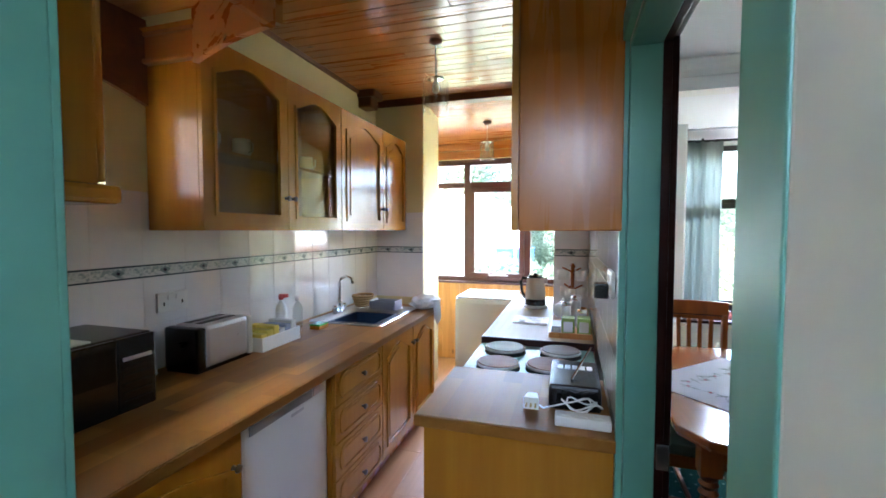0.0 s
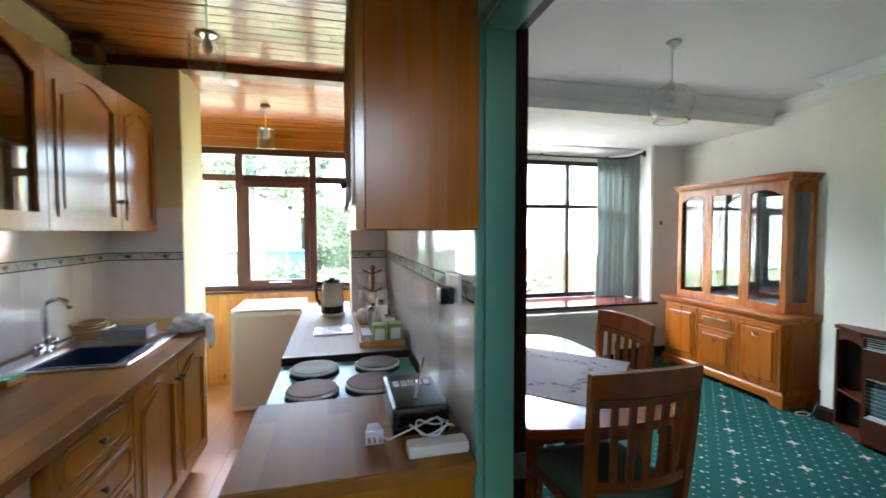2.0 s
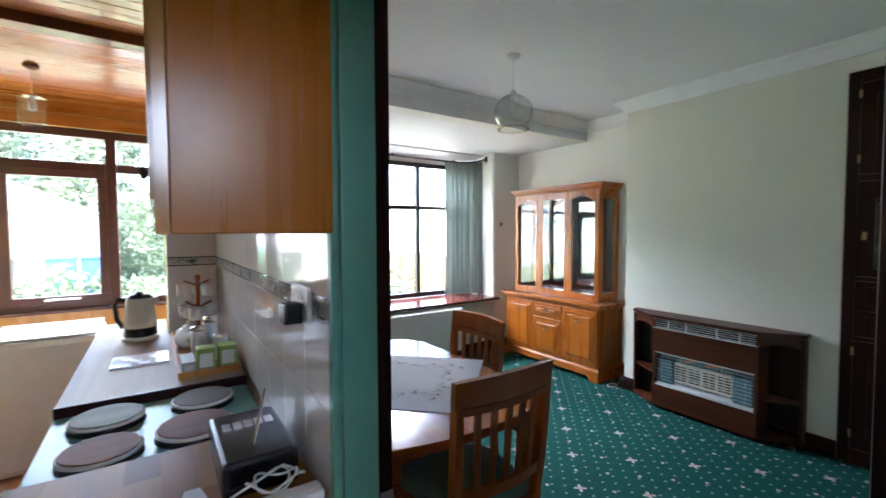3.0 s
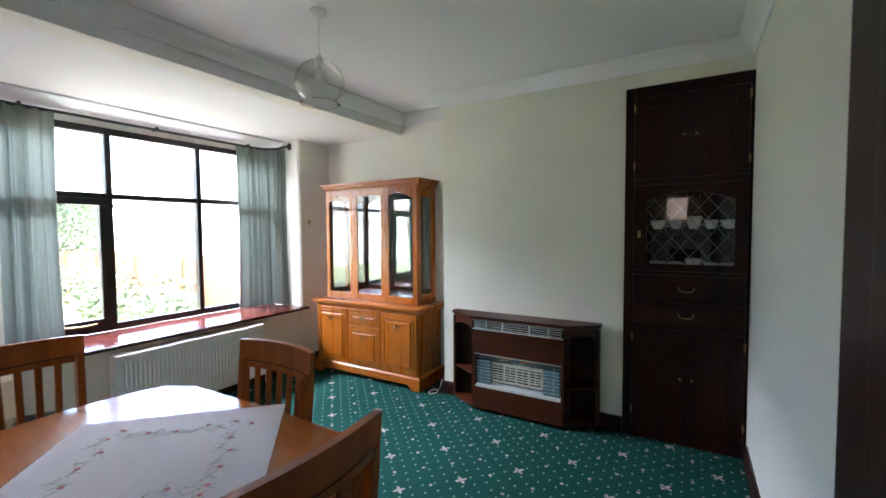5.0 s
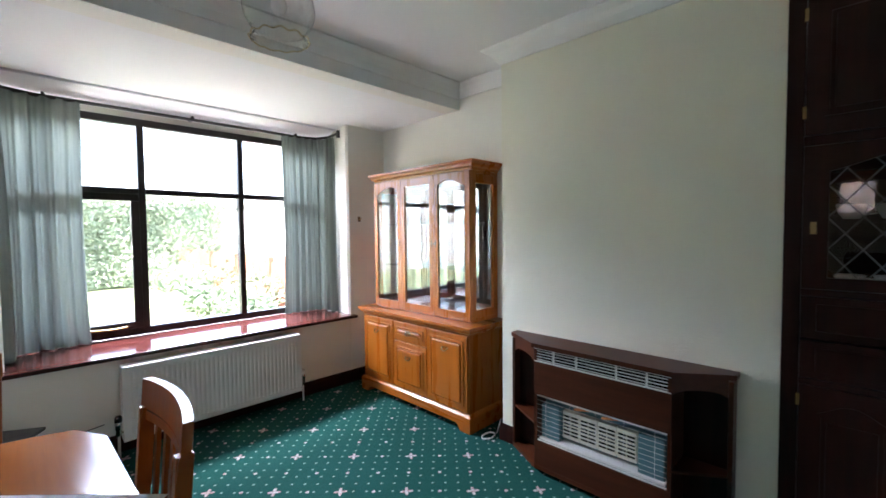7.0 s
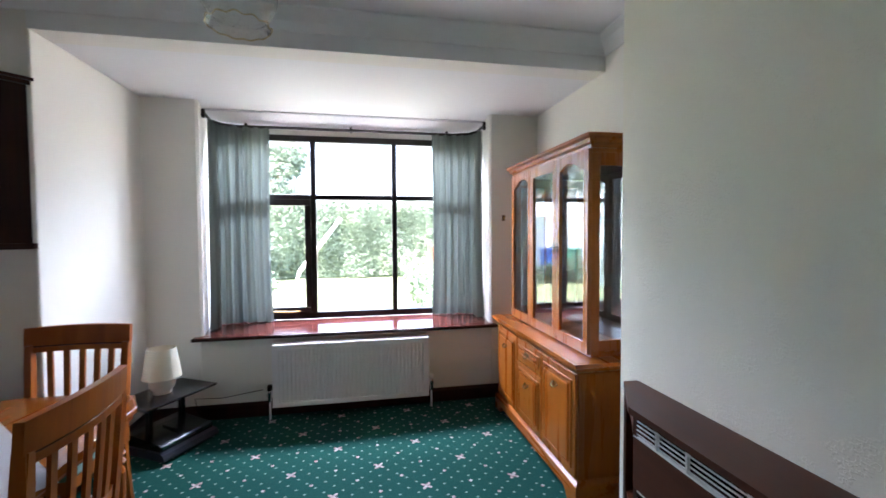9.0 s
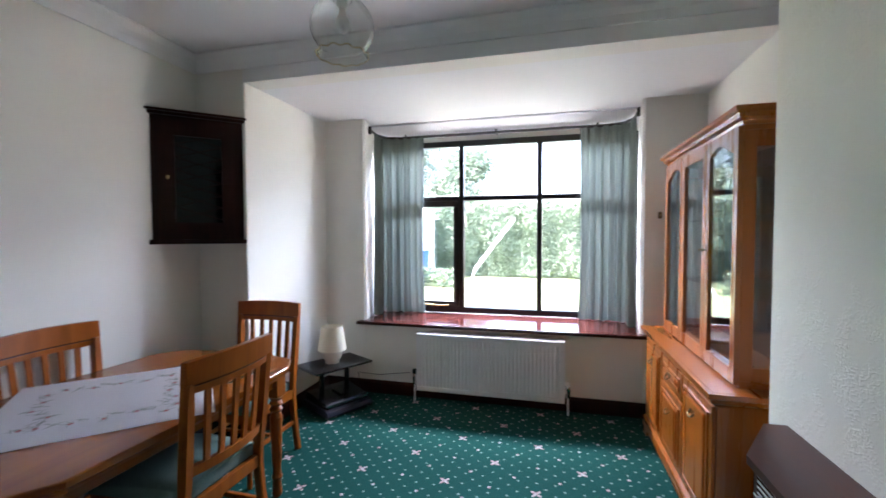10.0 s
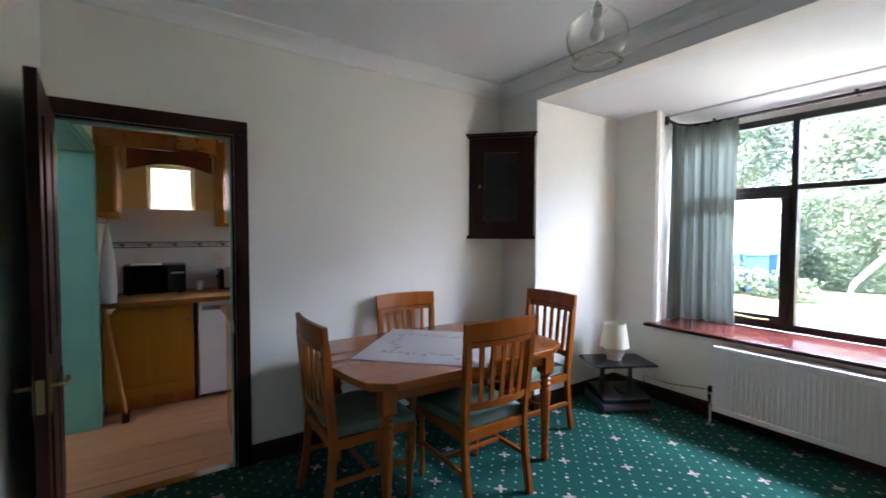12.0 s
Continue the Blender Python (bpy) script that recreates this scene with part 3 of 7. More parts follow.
def dining_chair():
    """Faces -y, with its back at y = 0."""
    c = thing("dining_chair", (0, 0, 0), "reddish stained wooden dining chair with sage fabric seat", "chair", "chairs round the table")
    w, sd, sz = 0.45, 0.42, 0.445

    def back_y(z):
        return 0.0 if z < sz else 0.02 * ((z - sz) / 0.2) if z < sz + 0.2 else 0.02 + (z - sz - 0.2) * 0.08
    def post(sx):
        bm = bmesh.new()
        rings = []
        for z in (0.0, 0.12, 0.25, 0.38, sz, 0.56, 0.68, 0.80, 0.90):
            k = back_y(z) + (0.05 * ((0.38 - z) / 0.38) ** 1.5 if z < 0.38 else 0)
            x = sx * (w / 2 - 0.02 + 0.012 * max(0, z - sz) / 0.45)
            a, d = 0.016, 0.02
            rings.append([bm.verts.new((x - a, k - d, z)), bm.verts.new((x + a, k - d, z)), bm.verts.new((x + a, k + d, z)), bm.verts.new((x - a, k + d, z))])
        for a, e in zip(rings, rings[1:]):
            for k in range(4):
                bm.faces.new((a[k], a[(k + 1) % 4], e[(k + 1) % 4], e[k]))
        bm.faces.new(rings[0][::-1])
        bm.faces.new(rings[-1])
        bmesh.ops.bevel(bm, geom=[e for e in bm.edges if abs(e.verts[0].co.z - e.verts[1].co.z) > 0.01], offset=0.005, segments=2, affect="EDGES")
        return bm
    for sx in (-1, 1):
        part("back_post", post(sx), CHAIR_WOOD, c)

    def curved_rail(z0, z1, depth, crown=0.0, wide=0.0):
        bm = bmesh.new()
        rings = []
        n = 14
        for i in range(n + 1):
            s = -1 + 2 * i / n
            x = s * (w / 2 + wide)
            bow = 0.030 * (1 - s * s)
            yb0, yb1 = back_y(z0) + bow, back_y(z1) + bow
            top = z1 + crown * (1 - s * s)
            rings.append([bm.verts.new((x, yb0 - depth, z0)), bm.verts.new((x, yb0 + depth, z0)), bm.verts.new((x, yb1 + depth, top)), bm.verts.new((x, yb1 - depth, top))])
        for a, e in zip(rings, rings[1:]):
            for k in range(4):
                bm.faces.new((a[k], a[(k + 1) % 4], e[(k + 1) % 4], e[k]))
        bm.faces.new(rings[0][::-1])
        bm.faces.new(rings[-1])
        return bm
    part("top_rail", curved_rail(0.895, 0.985, 0.013, 0.006, 0.012), CHAIR_WOOD, c)
    part("middle_rail", curved_rail(0.862, 0.888, 0.012), CHAIR_WOOD, c)
    part("groove", curved_rail(0.886, 0.897, 0.009), MAHOGANY, c)
    part("lower_rail", curved_rail(0.535, 0.575, 0.011, 0.0, -0.03), CHAIR_WOOD, c)
    for i in range(5):
        s = -0.62 + 0.31 * i
        bm = bmesh.new()
        rings = []
        for z in (0.565, 0.65, 0.75, 0.87):
            k = back_y(z) + 0.030 * (1 - s * s)
            x = s * (w / 2) * (0.92 + 0.08 * (z - 0.56) / 0.3)
            rings.append([bm.verts.new((x - 0.013, k - 0.006, z)), bm.verts.new((x + 0.013, k - 0.006, z)), bm.verts.new((x + 0.013, k + 0.006, z)), bm.verts.new((x - 0.013, k + 0.006, z))])
        for a, e in zip(rings, rings[1:]):
            for k in range(4):
                bm.faces.new((a[k], a[(k + 1) % 4], e[(k + 1) % 4], e[k]))
        part("slat", bm, CHAIR_WOOD, c)
    for sx in (-1, 1):
        bm = boxes([(sx * (w / 2 - 0.02) - 0.018, sx * (w / 2 - 0.02) + 0.018, -sd - 0.018, -sd + 0.018, 0.34, sz - 0.02)], 0.004)
        lathe([(0.012, 0), (0.016, 0.02), (0.014, 0.05), (0.02, 0.2), (0.021, 0.27), (0.014, 0.29), (0.021, 0.305), (0.014, 0.32), (0.02, 0.345)], (sx * (w / 2 - 0.02), -sd, 0), 12, bm)
        part("front_leg", bm, CHAIR_WOOD, c)
        part("side_stretcher", box(sx * (w / 2 - 0.02) - 0.009, sx * (w / 2 - 0.02) + 0.009, -sd, 0.02, 0.19, 0.215, 0.004), CHAIR_WOOD, c)
        part("seat_rail", box(sx * (w / 2 - 0.02) - 0.012, sx * (w / 2 - 0.02) + 0.012, -sd, 0, sz - 0.075, sz - 0.02, 0.003), CHAIR_WOOD, c)
    part("cross_stretcher", box(-w / 2 + 0.02, w / 2 - 0.02, -0.21, -0.19, 0.192, 0.212, 0.004), CHAIR_WOOD, c)
    for y in (-sd, 0.0):
        part("seat_rail", box(-w / 2 + 0.02, w / 2 - 0.02, y - 0.012, y + 0.012, sz - 0.075, sz - 0.02, 0.003), CHAIR_WOOD, c)
    bm = prism([(-w / 2 + 0.03, -0.015), (w / 2 - 0.03, -0.015), (w / 2 + 0.005, -sd - 0.02), (-w / 2 - 0.005, -sd - 0.02)], sz - 0.02, sz + 0.03)
    bmesh.ops.subdivide_edges(bm, edges=bm.edges, cuts=5, use_grid_fill=True)
    for v in bm.verts:
        if v.co.z > sz + 0.02:
            v.co.z += 0.022 * max(0, 1 - (v.co.x / 0.24) ** 2) * max(0, 1 - ((v.co.y + 0.21) / 0.24) ** 2) - 0.012 * (max(abs(v.co.x) / 0.23, abs(v.co.y + 0.21) / 0.22) > 0.95)
    part("seat", bm, SEAT_FABRIC, c, "sage green fabric seat pad", True)
    return c


chair = dining_chair()
chair.matrix_basis = pose(1.385, 2.37, 0, 0, 0, -90)
copy_thing(chair, pose(0.85, 3.335, 0, 0, 0, 0))
copy_thing(chair, pose(0.385, 2.40, 0, 0, 0, 90))
copy_thing(chair, pose(0.895, 1.585, 0, 0, 0, 180))


# ---- tablecloth ----
def tablecloth():
    bm = bmesh.new()
    n, half, cx, cy = 40, 0.375, 0.885, 2.29
    grid = []
    for i in range(n + 1):
        row = []
        for j in range(n + 1):
            a, b = -half + 2 * half * i / n, -half + 2 * half * j / n
            x, y = cx + (a - b) * 0.7071, cy + (a + b) * 0.7071
            crease = 0.0012 * max(0, 1 - abs(a) / 0.01) + 0.0012 * max(0, 1 - abs(b) / 0.01)
            z = 0.740 + crease + 0.0015 * noise.noise(Vector((x * 9, y * 9, 0))) + 0.0012
            row.append(bm.verts.new((x, y, z)))
        grid.append(row)
    for a, c in zip(grid, grid[1:]):
        for j in range(n):
            bm.faces.new((a[j], a[j + 1], c[j + 1], c[j]))
    bmesh.ops.solidify(bm, geom=bm.faces, thickness=0.0015)
    m, nt, b = mat_base("white_linen", (0.84, 0.83, 0.86), 0.85, spec=0.2)
    v = coords(nt)
    bump(nt, b, noise_of(nt, v, 500, 2), 0.2, 0.001)
    nt.links.new(blend(nt, noise_of(nt, v, 5, 3), (0.86, 0.85, 0.88), (0.79, 0.78, 0.81)), b.inputs["Base Color"])
    cloth = part("tablecloth", bm, m, label="white tablecloth embroidered with red flowers, laid diagonally", smooth=True, category="tablecloth")
    red, _, _ = mat_base("red_thread", (0.50, 0.14, 0.16), 0.9)
    grey, _, _ = mat_base("grey_green_thread", (0.30, 0.33, 0.29), 0.9)
    rng = random.Random(5)
    for k in range(4):
        stems, blooms = bmesh.new(), bmesh.new()
        for q in range(9):
            ang = math.pi / 4 + k * math.pi / 2
            s = -0.20 + 0.05 * q
            d = 0.235 + rng.uniform(-0.05, 0.03)
            px, py = cx + d * math.cos(ang) - s * math.sin(ang), cy + d * math.sin(ang) + s * math.cos(ang)
            for r in range(4):
                t = rng.uniform(0, 6.28)
                l = rng.uniform(0.015, 0.035)
                add_box(stems, -l, l, -0.0007, 0.0007, 0.7432, 0.7440, 0, Matrix.Translation((px + rng.uniform(-0.015, 0.015), py + rng.uniform(-0.015, 0.015), 0.0008)) @ Matrix.Rotation(t, 4, "Z"))
            if q % 2 == 0:
                lathe([(0.009, 0), (0.008, 0.0012), (0.002, 0.0016)], (px + 0.01, py, 0.7436), 7, blooms)
        part("embroidery", stems, grey, cloth, "grey-green embroidered stems", kind="stuff")
        part("embroidery", blooms, red, cloth, "small red embroidered flowers", kind="stuff")


tablecloth()


# ---- panelled doors ----
def arch_panel(u0, u1, v0, v1, arch=0.0, n=10):
    """Outline of a panel whose top rises in the middle."""
    top = [(u1 - (u1 - u0) * k / n, v1 - arch + arch * math.sin(math.pi * k / n) ** 1.3) for k in range(n + 1)] if arch else [(u1, v1), (u0, v1)]
    return [(u0, v0), (u1, v0)] + top


def ring_yz(outer, inner, x0, x1, bm=None):
    """A frame between two outlines with the same number of points, lying in y, z and thick in x."""
    bm = bm or bmesh.new()
    n = len(outer)
    rows = [[bm.verts.new((x, y, z)) for y, z in poly] for x, poly in ((x0, outer), (x0, inner), (x1, inner), (x1, outer))]
    for a, c in zip(rows, rows[1:] + rows[:1]):
        for k in range(n):
            bm.faces.new((a[k], a[(k + 1) % n], c[(k + 1) % n], c[k]))
    return bm


def frame_yz(y0, y1, z0, z1, inner, x0, x1):
    """A rectangular door frame round an inner outline."""
    n = len(inner)
    cy, cz = (y0 + y1) / 2, (z0 + z1) / 2
    outer = []
    for y, z in inner:
        if z <= inner[0][1] + 1e-6:
            outer.append((y0 if y < cy else y1, z0))
        else:
            iy0, iy1 = inner[0][0], inner[1][0]
            s = (y - iy0) / (iy1 - iy0)
            outer.append((y0 + (y1 - y0) * s, z1))
    return ring_yz(outer, inner, x0, x1)


# ---- display cabinet ----
def display_cabinet():
    c = thing("display_cabinet", (3.6, 3.58, 0), "cherry wood display cabinet with three glazed doors over cupboards", "cabinet")
    back = WR - 0.02
    y0, y1, f = 2.93, 4.21, 3.40                 # lower part; f is its front
    part("plinth", prism([(f - 0.03, y0 - 0.03), (back, y0 - 0.03), (back, y1 + 0.03), (f - 0.03, y1 + 0.03)], 0.05, 0.105), CHERRY_H, c)
    for y in (y0 - 0.03, y1 - 0.11):
        part("foot", yz_prism([(y, 0), (y + 0.10, 0), (y + 0.115, 0.03), (y + 0.14, 0.05), (y, 0.05)] if y < 3.5 else [(y + 0.04, 0), (y + 0.14, 0), (y + 0.14, 0.05), (y, 0.05), (y + 0.025, 0.03)], f - 0.03, back), CHERRY, c)
    part("plinth_moulding", sweep([(0, 0), (0.03, 0), (0.028, 0.008), (0.012, 0.022), (0, 0.026)], [(back, y0, 0.105, 0, -1), (f, y0, 0.105, -1, -1), (f, y1, 0.105, -1, 1), (back, y1, 0.105, 0, 1)]), CHERRY_H, c)
    part("lower_body", boxes([(f, back, y0, y1, 0.10, 0.715)]), CHERRY, c)
    part("waist_moulding", sweep([(0, 0), (0.012, 0), (0.016, 0.012), (0.03, 0.02), (0.034, 0.038), (0.05, 0.045), (0.05, 0.066), (0, 0.066)], [(back, y0, 0.705, 0, -1), (f, y0, 0.705, -1, -1), (f, y1, 0.705, -1, 1), (back, y1, 0.705, 0, 1)]), CHERRY_H, c)
    part("waist_top", box(f - 0.03, back, y0 - 0.03, y1 + 0.03, 0.745, 0.772, 0.004), CHERRY_H, c)

    def cupboard(name, a, b, z0, z1):
        d = part(name, box(f - 0.018, f - 0.001, a, b, z0, z1, 0.004), CHERRY, c)
        part("bead", ring_yz(arch_panel(a + 0.035, b - 0.035, z0 + 0.04, z1 - 0.04), arch_panel(a + 0.05, b - 0.05, z0 + 0.055, z1 - 0.055), f - 0.026, f - 0.0175), CHERRY, d)
        bm = box(f - 0.032, f - 0.0175, a + 0.06, b - 0.06, z0 + 0.062, z1 - 0.062, 0.013)
        part("raised_panel", bm, CHERRY, d)
        zh = (z0 + z1) / 2 if name == "drawer" else z1 - 0.085 - 0.03
        yh = (a + b) / 2
        h = part("handle", tube([(f - 0.03, yh - 0.03, zh + 0.005), (f - 0.045, yh - 0.024, zh - 0.012), (f - 0.047, yh, zh - 0.020), (f - 0.045, yh + 0.024, zh - 0.012), (f - 0.03, yh + 0.03, zh + 0.005)], 0.0045), BRASS_DARK, d, "antique brass drop handle")
        part("backplate", box(f - 0.032, f - 0.027, yh - 0.038, yh + 0.038, zh - 0.006, zh + 0.018, 0.002), BRASS_DARK, h)
    cupboard("door", y0 + 0.005, 3.355, 0.14, 0.70)
    cupboard("door", 3.785, y1 - 0.005, 0.14, 0.70)
    cupboard("door", 3.365, 3.775, 0.14, 0.535)
    cupboard("drawer", 3.365, 3.775, 0.545, 0.70)

    u, uy0, uy1, z0, z1 = 3.50, 2.985, 4.155, 0.772, 1.915
    part("upper_base", box(u, back, uy0, uy1, z0, z0 + 0.03), CHERRY_H, c)
    part("upper_top", box(u, back, uy0, uy1, z1 - 0.03, z1), CHERRY_H, c)
    part("mirror_back", box(back - 0.012, back - 0.006, uy0 + 0.02, uy1 - 0.02, z0 + 0.03, z1 - 0.03), MIRROR, c, "mirrored back panel")
    part("back_board", box(back - 0.006, back, uy0, uy1, z0, z1), CHERRY, c)
    for y in (uy0, uy1 - 0.03):
        side = part("side_frame", boxes([(u, u + 0.05, y, y + 0.03, z0 + 0.03, z1 - 0.03), (back - 0.05, back - 0.006, y, y + 0.03, z0 + 0.03, z1 - 0.03), (u + 0.05, back - 0.05, y, y + 0.03, z0 + 0.03, z0 + 0.09), (u + 0.05, back - 0.05, y, y + 0.03, z1 - 0.10, z1 - 0.03)], 0.003), CHERRY, c)
        part("side_glass", box(u + 0.045, back - 0.045, y + 0.013, y + 0.017, z0 + 0.085, z1 - 0.095), CAB_GLASS, side)
    for z in (1.15, 1.52):
        part("glass_shelf", box(u + 0.06, back - 0.015, uy0 + 0.035, uy1 - 0.035, z, z + 0.006), CAB_GLASS, c)
    part("cornice", sweep([(0, 0), (0.008, 0), (0.012, 0.016), (0.028, 0.026), (0.034, 0.045), (0.05, 0.055), (0.05, 0.072), (0, 0.072)], [(back, uy0, z1 - 0.008, 0, -1), (u, uy0, z1 - 0.008, -1, -1), (u, uy1, z1 - 0.008, -1, 1), (back, uy1, z1 - 0.008, 0, 1)]), CHERRY_H, c)
    part("top_board", box(u - 0.03, back, uy0 - 0.03, uy1 + 0.03, z1 + 0.04, z1 + 0.062), CHERRY_H, c)
    for a, b, rise in ((uy0 + 0.002, 3.365, -1), (3.37, 3.77, 0), (3.775, uy1 - 0.002, 1)):
        inner = [(a + 0.045, z0 + 0.075), (b - 0.045, z0 + 0.075), (b - 0.045, z1 - 0.075), (a + 0.045, z1 - 0.075)]
        if rise:
            inner = inner[:2] + [(b - 0.045 - (b - a - 0.09) * k / 14, z1 - 0.13 + 0.07 * math.sin(math.pi * (0.12 + 0.62 * (k / 14 if rise > 0 else 1 - k / 14))) ** 2) for k in range(15)]
        d = part("glazed_door", frame_yz(a, b, z0 + 0.012, z1 - 0.012, inner, u - 0.021, u - 0.001), CHERRY, c)
        part("pane", box(u - 0.012, u - 0.008, a + 0.04, b - 0.04, z0 + 0.07, z1 - 0.07), CAB_GLASS, d)
        yk = b - 0.02 if rise == -1 else (a + 0.02)
        k = part("key_plate", box(u - 0.024, u - 0.020, yk - 0.006, yk + 0.006, 1.33, 1.39, 0.001), BRASS_DARK, d, "antique brass key plate")
        part("pull", lathe([(0.004, 0), (0.003, 0.01), (0.007, 0.016), (0.006, 0.022)], (0, 0, 0), 10, m=Matrix.Translation((u - 0.024, yk, 1.36)) @ Matrix.Rotation(-math.pi / 2, 4, "Y")), BRASS_DARK, k)


display_cabinet()


# ---- gas fire in its surround ----
def gas_fire():
    g = thing("gas_fire", (3.5, 1.97, 0), "mahogany veneer gas fire with steel grille on the chimney breast", "gas fire")
    xw, f = BREAST, 3.285
    y0, y1, a0, a1 = 1.345, 2.565, 1.565, 2.315
    top = [(xw, y0 - 0.01), (xw - 0.07, y0 - 0.01), (f - 0.015, a0 - 0.01), (f - 0.015, a1 + 0.01), (xw - 0.07, y1 + 0.01), (xw, y1 + 0.01)]
    bm = prism(top, 0.765, 0.79)
    part("mantel_shelf", bm, MAHOGANY_FIRE, g)
    base = [(xw, y0), (xw - 0.07, y0), (f, a0), (f, a1), (xw - 0.07, y1), (xw, y1)]
    part("plinth", prism(base, 0.03, 0.055), MAHOGANY_FIRE, g)
    inner = [(xw, y0 + 0.02), (xw - 0.04, y0 + 0.02), (f + 0.05, a0 + 0.02), (f + 0.05, a1 - 0.02), (xw - 0.04, y1 - 0.02), (xw, y1 - 0.02)]
    part("recessed_foot", prism(inner, 0.0, 0.0298), MAHOGANY, g)
    part("back_panel", box(xw - 0.012, xw - 0.001, y0, y1, 0.055, 0.765), MAHOGANY, g)
    for y in (y0, y1 - 0.02):
        part("side_panel", box(xw - 0.075, xw - 0.012, y, y + 0.02, 0.055, 0.755, 0.003), MAHOGANY_FIRE, g)
    for p, q in (((xw - 0.07, y0 + 0.02), (f, a0)), ((xw - 0.07, y1 - 0.02), (f, a1))):
        rail_bm, ends = bmesh.new(), []
        for k in range(9):
            u = k / 8
            px, py = p[0] + (q[0] - p[0]) * u, p[1] + (q[1] - p[1]) * u
            lo = 0.675 + 0.03 * math.sin(math.pi * u) ** 0.5
            ends.append([rail_bm.verts.new((px + d, py, z)) for d, z in ((0, lo), (0.015, lo), (0.015, 0.7645), (0, 0.7645))])
        for a_, c_ in zip(ends, ends[1:]):
            for k in range(4):
                rail_bm.faces.new((a_[k], a_[(k + 1) % 4], c_[(k + 1) % 4], c_[k]))
        rail_bm.faces.new(ends[0])
        rail_bm.faces.new(ends[-1][::-1])
        part("corner_rail", rail_bm, MAHOGANY_FIRE, g)
        part("alcove_shelf", prism([p, q, (xw - 0.012, q[1]), (xw - 0.012, p[1])], 0.30, 0.312), MAHOGANY_FIRE, g)
    part("upper_panel", box(f, f + 0.02, a0, a1, 0.485, 0.68, 0.003), MAHOGANY_FIRE, g)
    part("lower_panel", box(f, f + 0.02, a0, a1, 0.055, 0.205, 0.003), MAHOGANY_FIRE, g)
    for y in (a0, a1 - 0.018):
        part("cheek", box(f + 0.002, xw - 0.012, y, y + 0.018, 0.055, 0.765), MAHOGANY_FIRE, g)
    part("grille_box", box(f + 0.05, f + 0.06, a0 + 0.018, a1 - 0.018, 0.68, 0.765), BLACK, g)
    gr = part("grille", boxes([(f, f + 0.012, a0 + 0.002, a1 - 0.002, 0.681, 0.686), (f, f + 0.012, a0 + 0.002, a1 - 0.002, 0.757, 0.762)]), PALE_STEEL, g, "steel air grille")
    for k in range(4):
        part("bar", box(f + 0.002, f + 0.006, a0 + 0.018, a1 - 0.018, 0.694 + 0.0165 * k, 0.698 + 0.0165 * k), PALE_STEEL, gr)
    for y in (1.68, 1.83, 2.05, 2.19):
        part("bar", box(f - 0.001, f + 0.012, y - 0.003, y + 0.003, 0.686, 0.757), PALE_STEEL, gr)
    teal, _, _ = mat_base("blue_grey_enamel", (0.09, 0.17, 0.19), 0.25)
    part("firebox", boxes([(f + 0.10, f + 0.11, a0 + 0.018, a1 - 0.018, 0.205, 0.485), (f + 0.02, f + 0.10, a0 + 0.018, a1 - 0.018, 0.205, 0.215), (f + 0.02, f + 0.10, a0 + 0.018, a1 - 0.018, 0.475, 0.485)]), teal, g, "blue-grey enamel firebox")
    for y, w in ((1.665, 0.065), (2.225, 0.06)):
        bm = box(f + 0.03, f + 0.10, y - w, y + w, 0.216, 0.425, 0.012)
        part("reflector", bm, teal, g, "blue-grey reflector block")
    clay = plaster("fire_clay", (0.62, 0.56, 0.44))
    for k in range(4):
        ra = part("radiant", box(f + 0.06, f + 0.095, 1.745 + 0.105 * k, 1.845 + 0.105 * k, 0.25, 0.41, 0.003), clay, g, "cream fire-clay radiant")
        for j in range(6):
            for q in (0, 1):
                yq, zq = 1.751 + 0.105 * k + 0.047 * q, 0.272 + 0.021 * j
                part("slot", box(f + 0.0585, f + 0.0615, yq, yq + 0.040, zq, zq + 0.010), BLACK, ra, "dark slot")
    copper = metal("copper", (0.5, 0.2, 0.08), 0.3)
    for y in (1.87, 2.03):
        part("pipe", tube([(f + 0.05, y - 0.06, 0.465), (f + 0.04, y, 0.455), (f + 0.05, y + 0.05, 0.44)], 0.008), copper, g, "copper pipe")
    guard = part("guard", boxes([(f + 0.004, f + 0.008, a0 + 0.02, a1 - 0.02, 0.208, 0.216), (f + 0.004, f + 0.008, a0 + 0.02, a1 - 0.02, 0.475, 0.483)]), PALE_STEEL, g, "chrome wire guard")
    for k in range(9):
        part("wire", tube([(f + 0.006, a0 + 0.02, 0.235 + 0.027 * k), (f + 0.006, a1 - 0.02, 0.235 + 0.027 * k)], 0.0010, 5), PALE_STEEL, guard)
    for y in (1.64, 1.79, 1.94, 2.09, 2.24):
        part("wire", tube([(f + 0.008, y, 0.212), (f + 0.008, y, 0.479)], 0.0010, 5), PALE_STEEL, guard)
    part("front_glass_base", box(f + 0.012, f + 0.09, a0 + 0.03, a1 - 0.03, 0.216, 0.228), PALE_STEEL, g)


gas_fire()


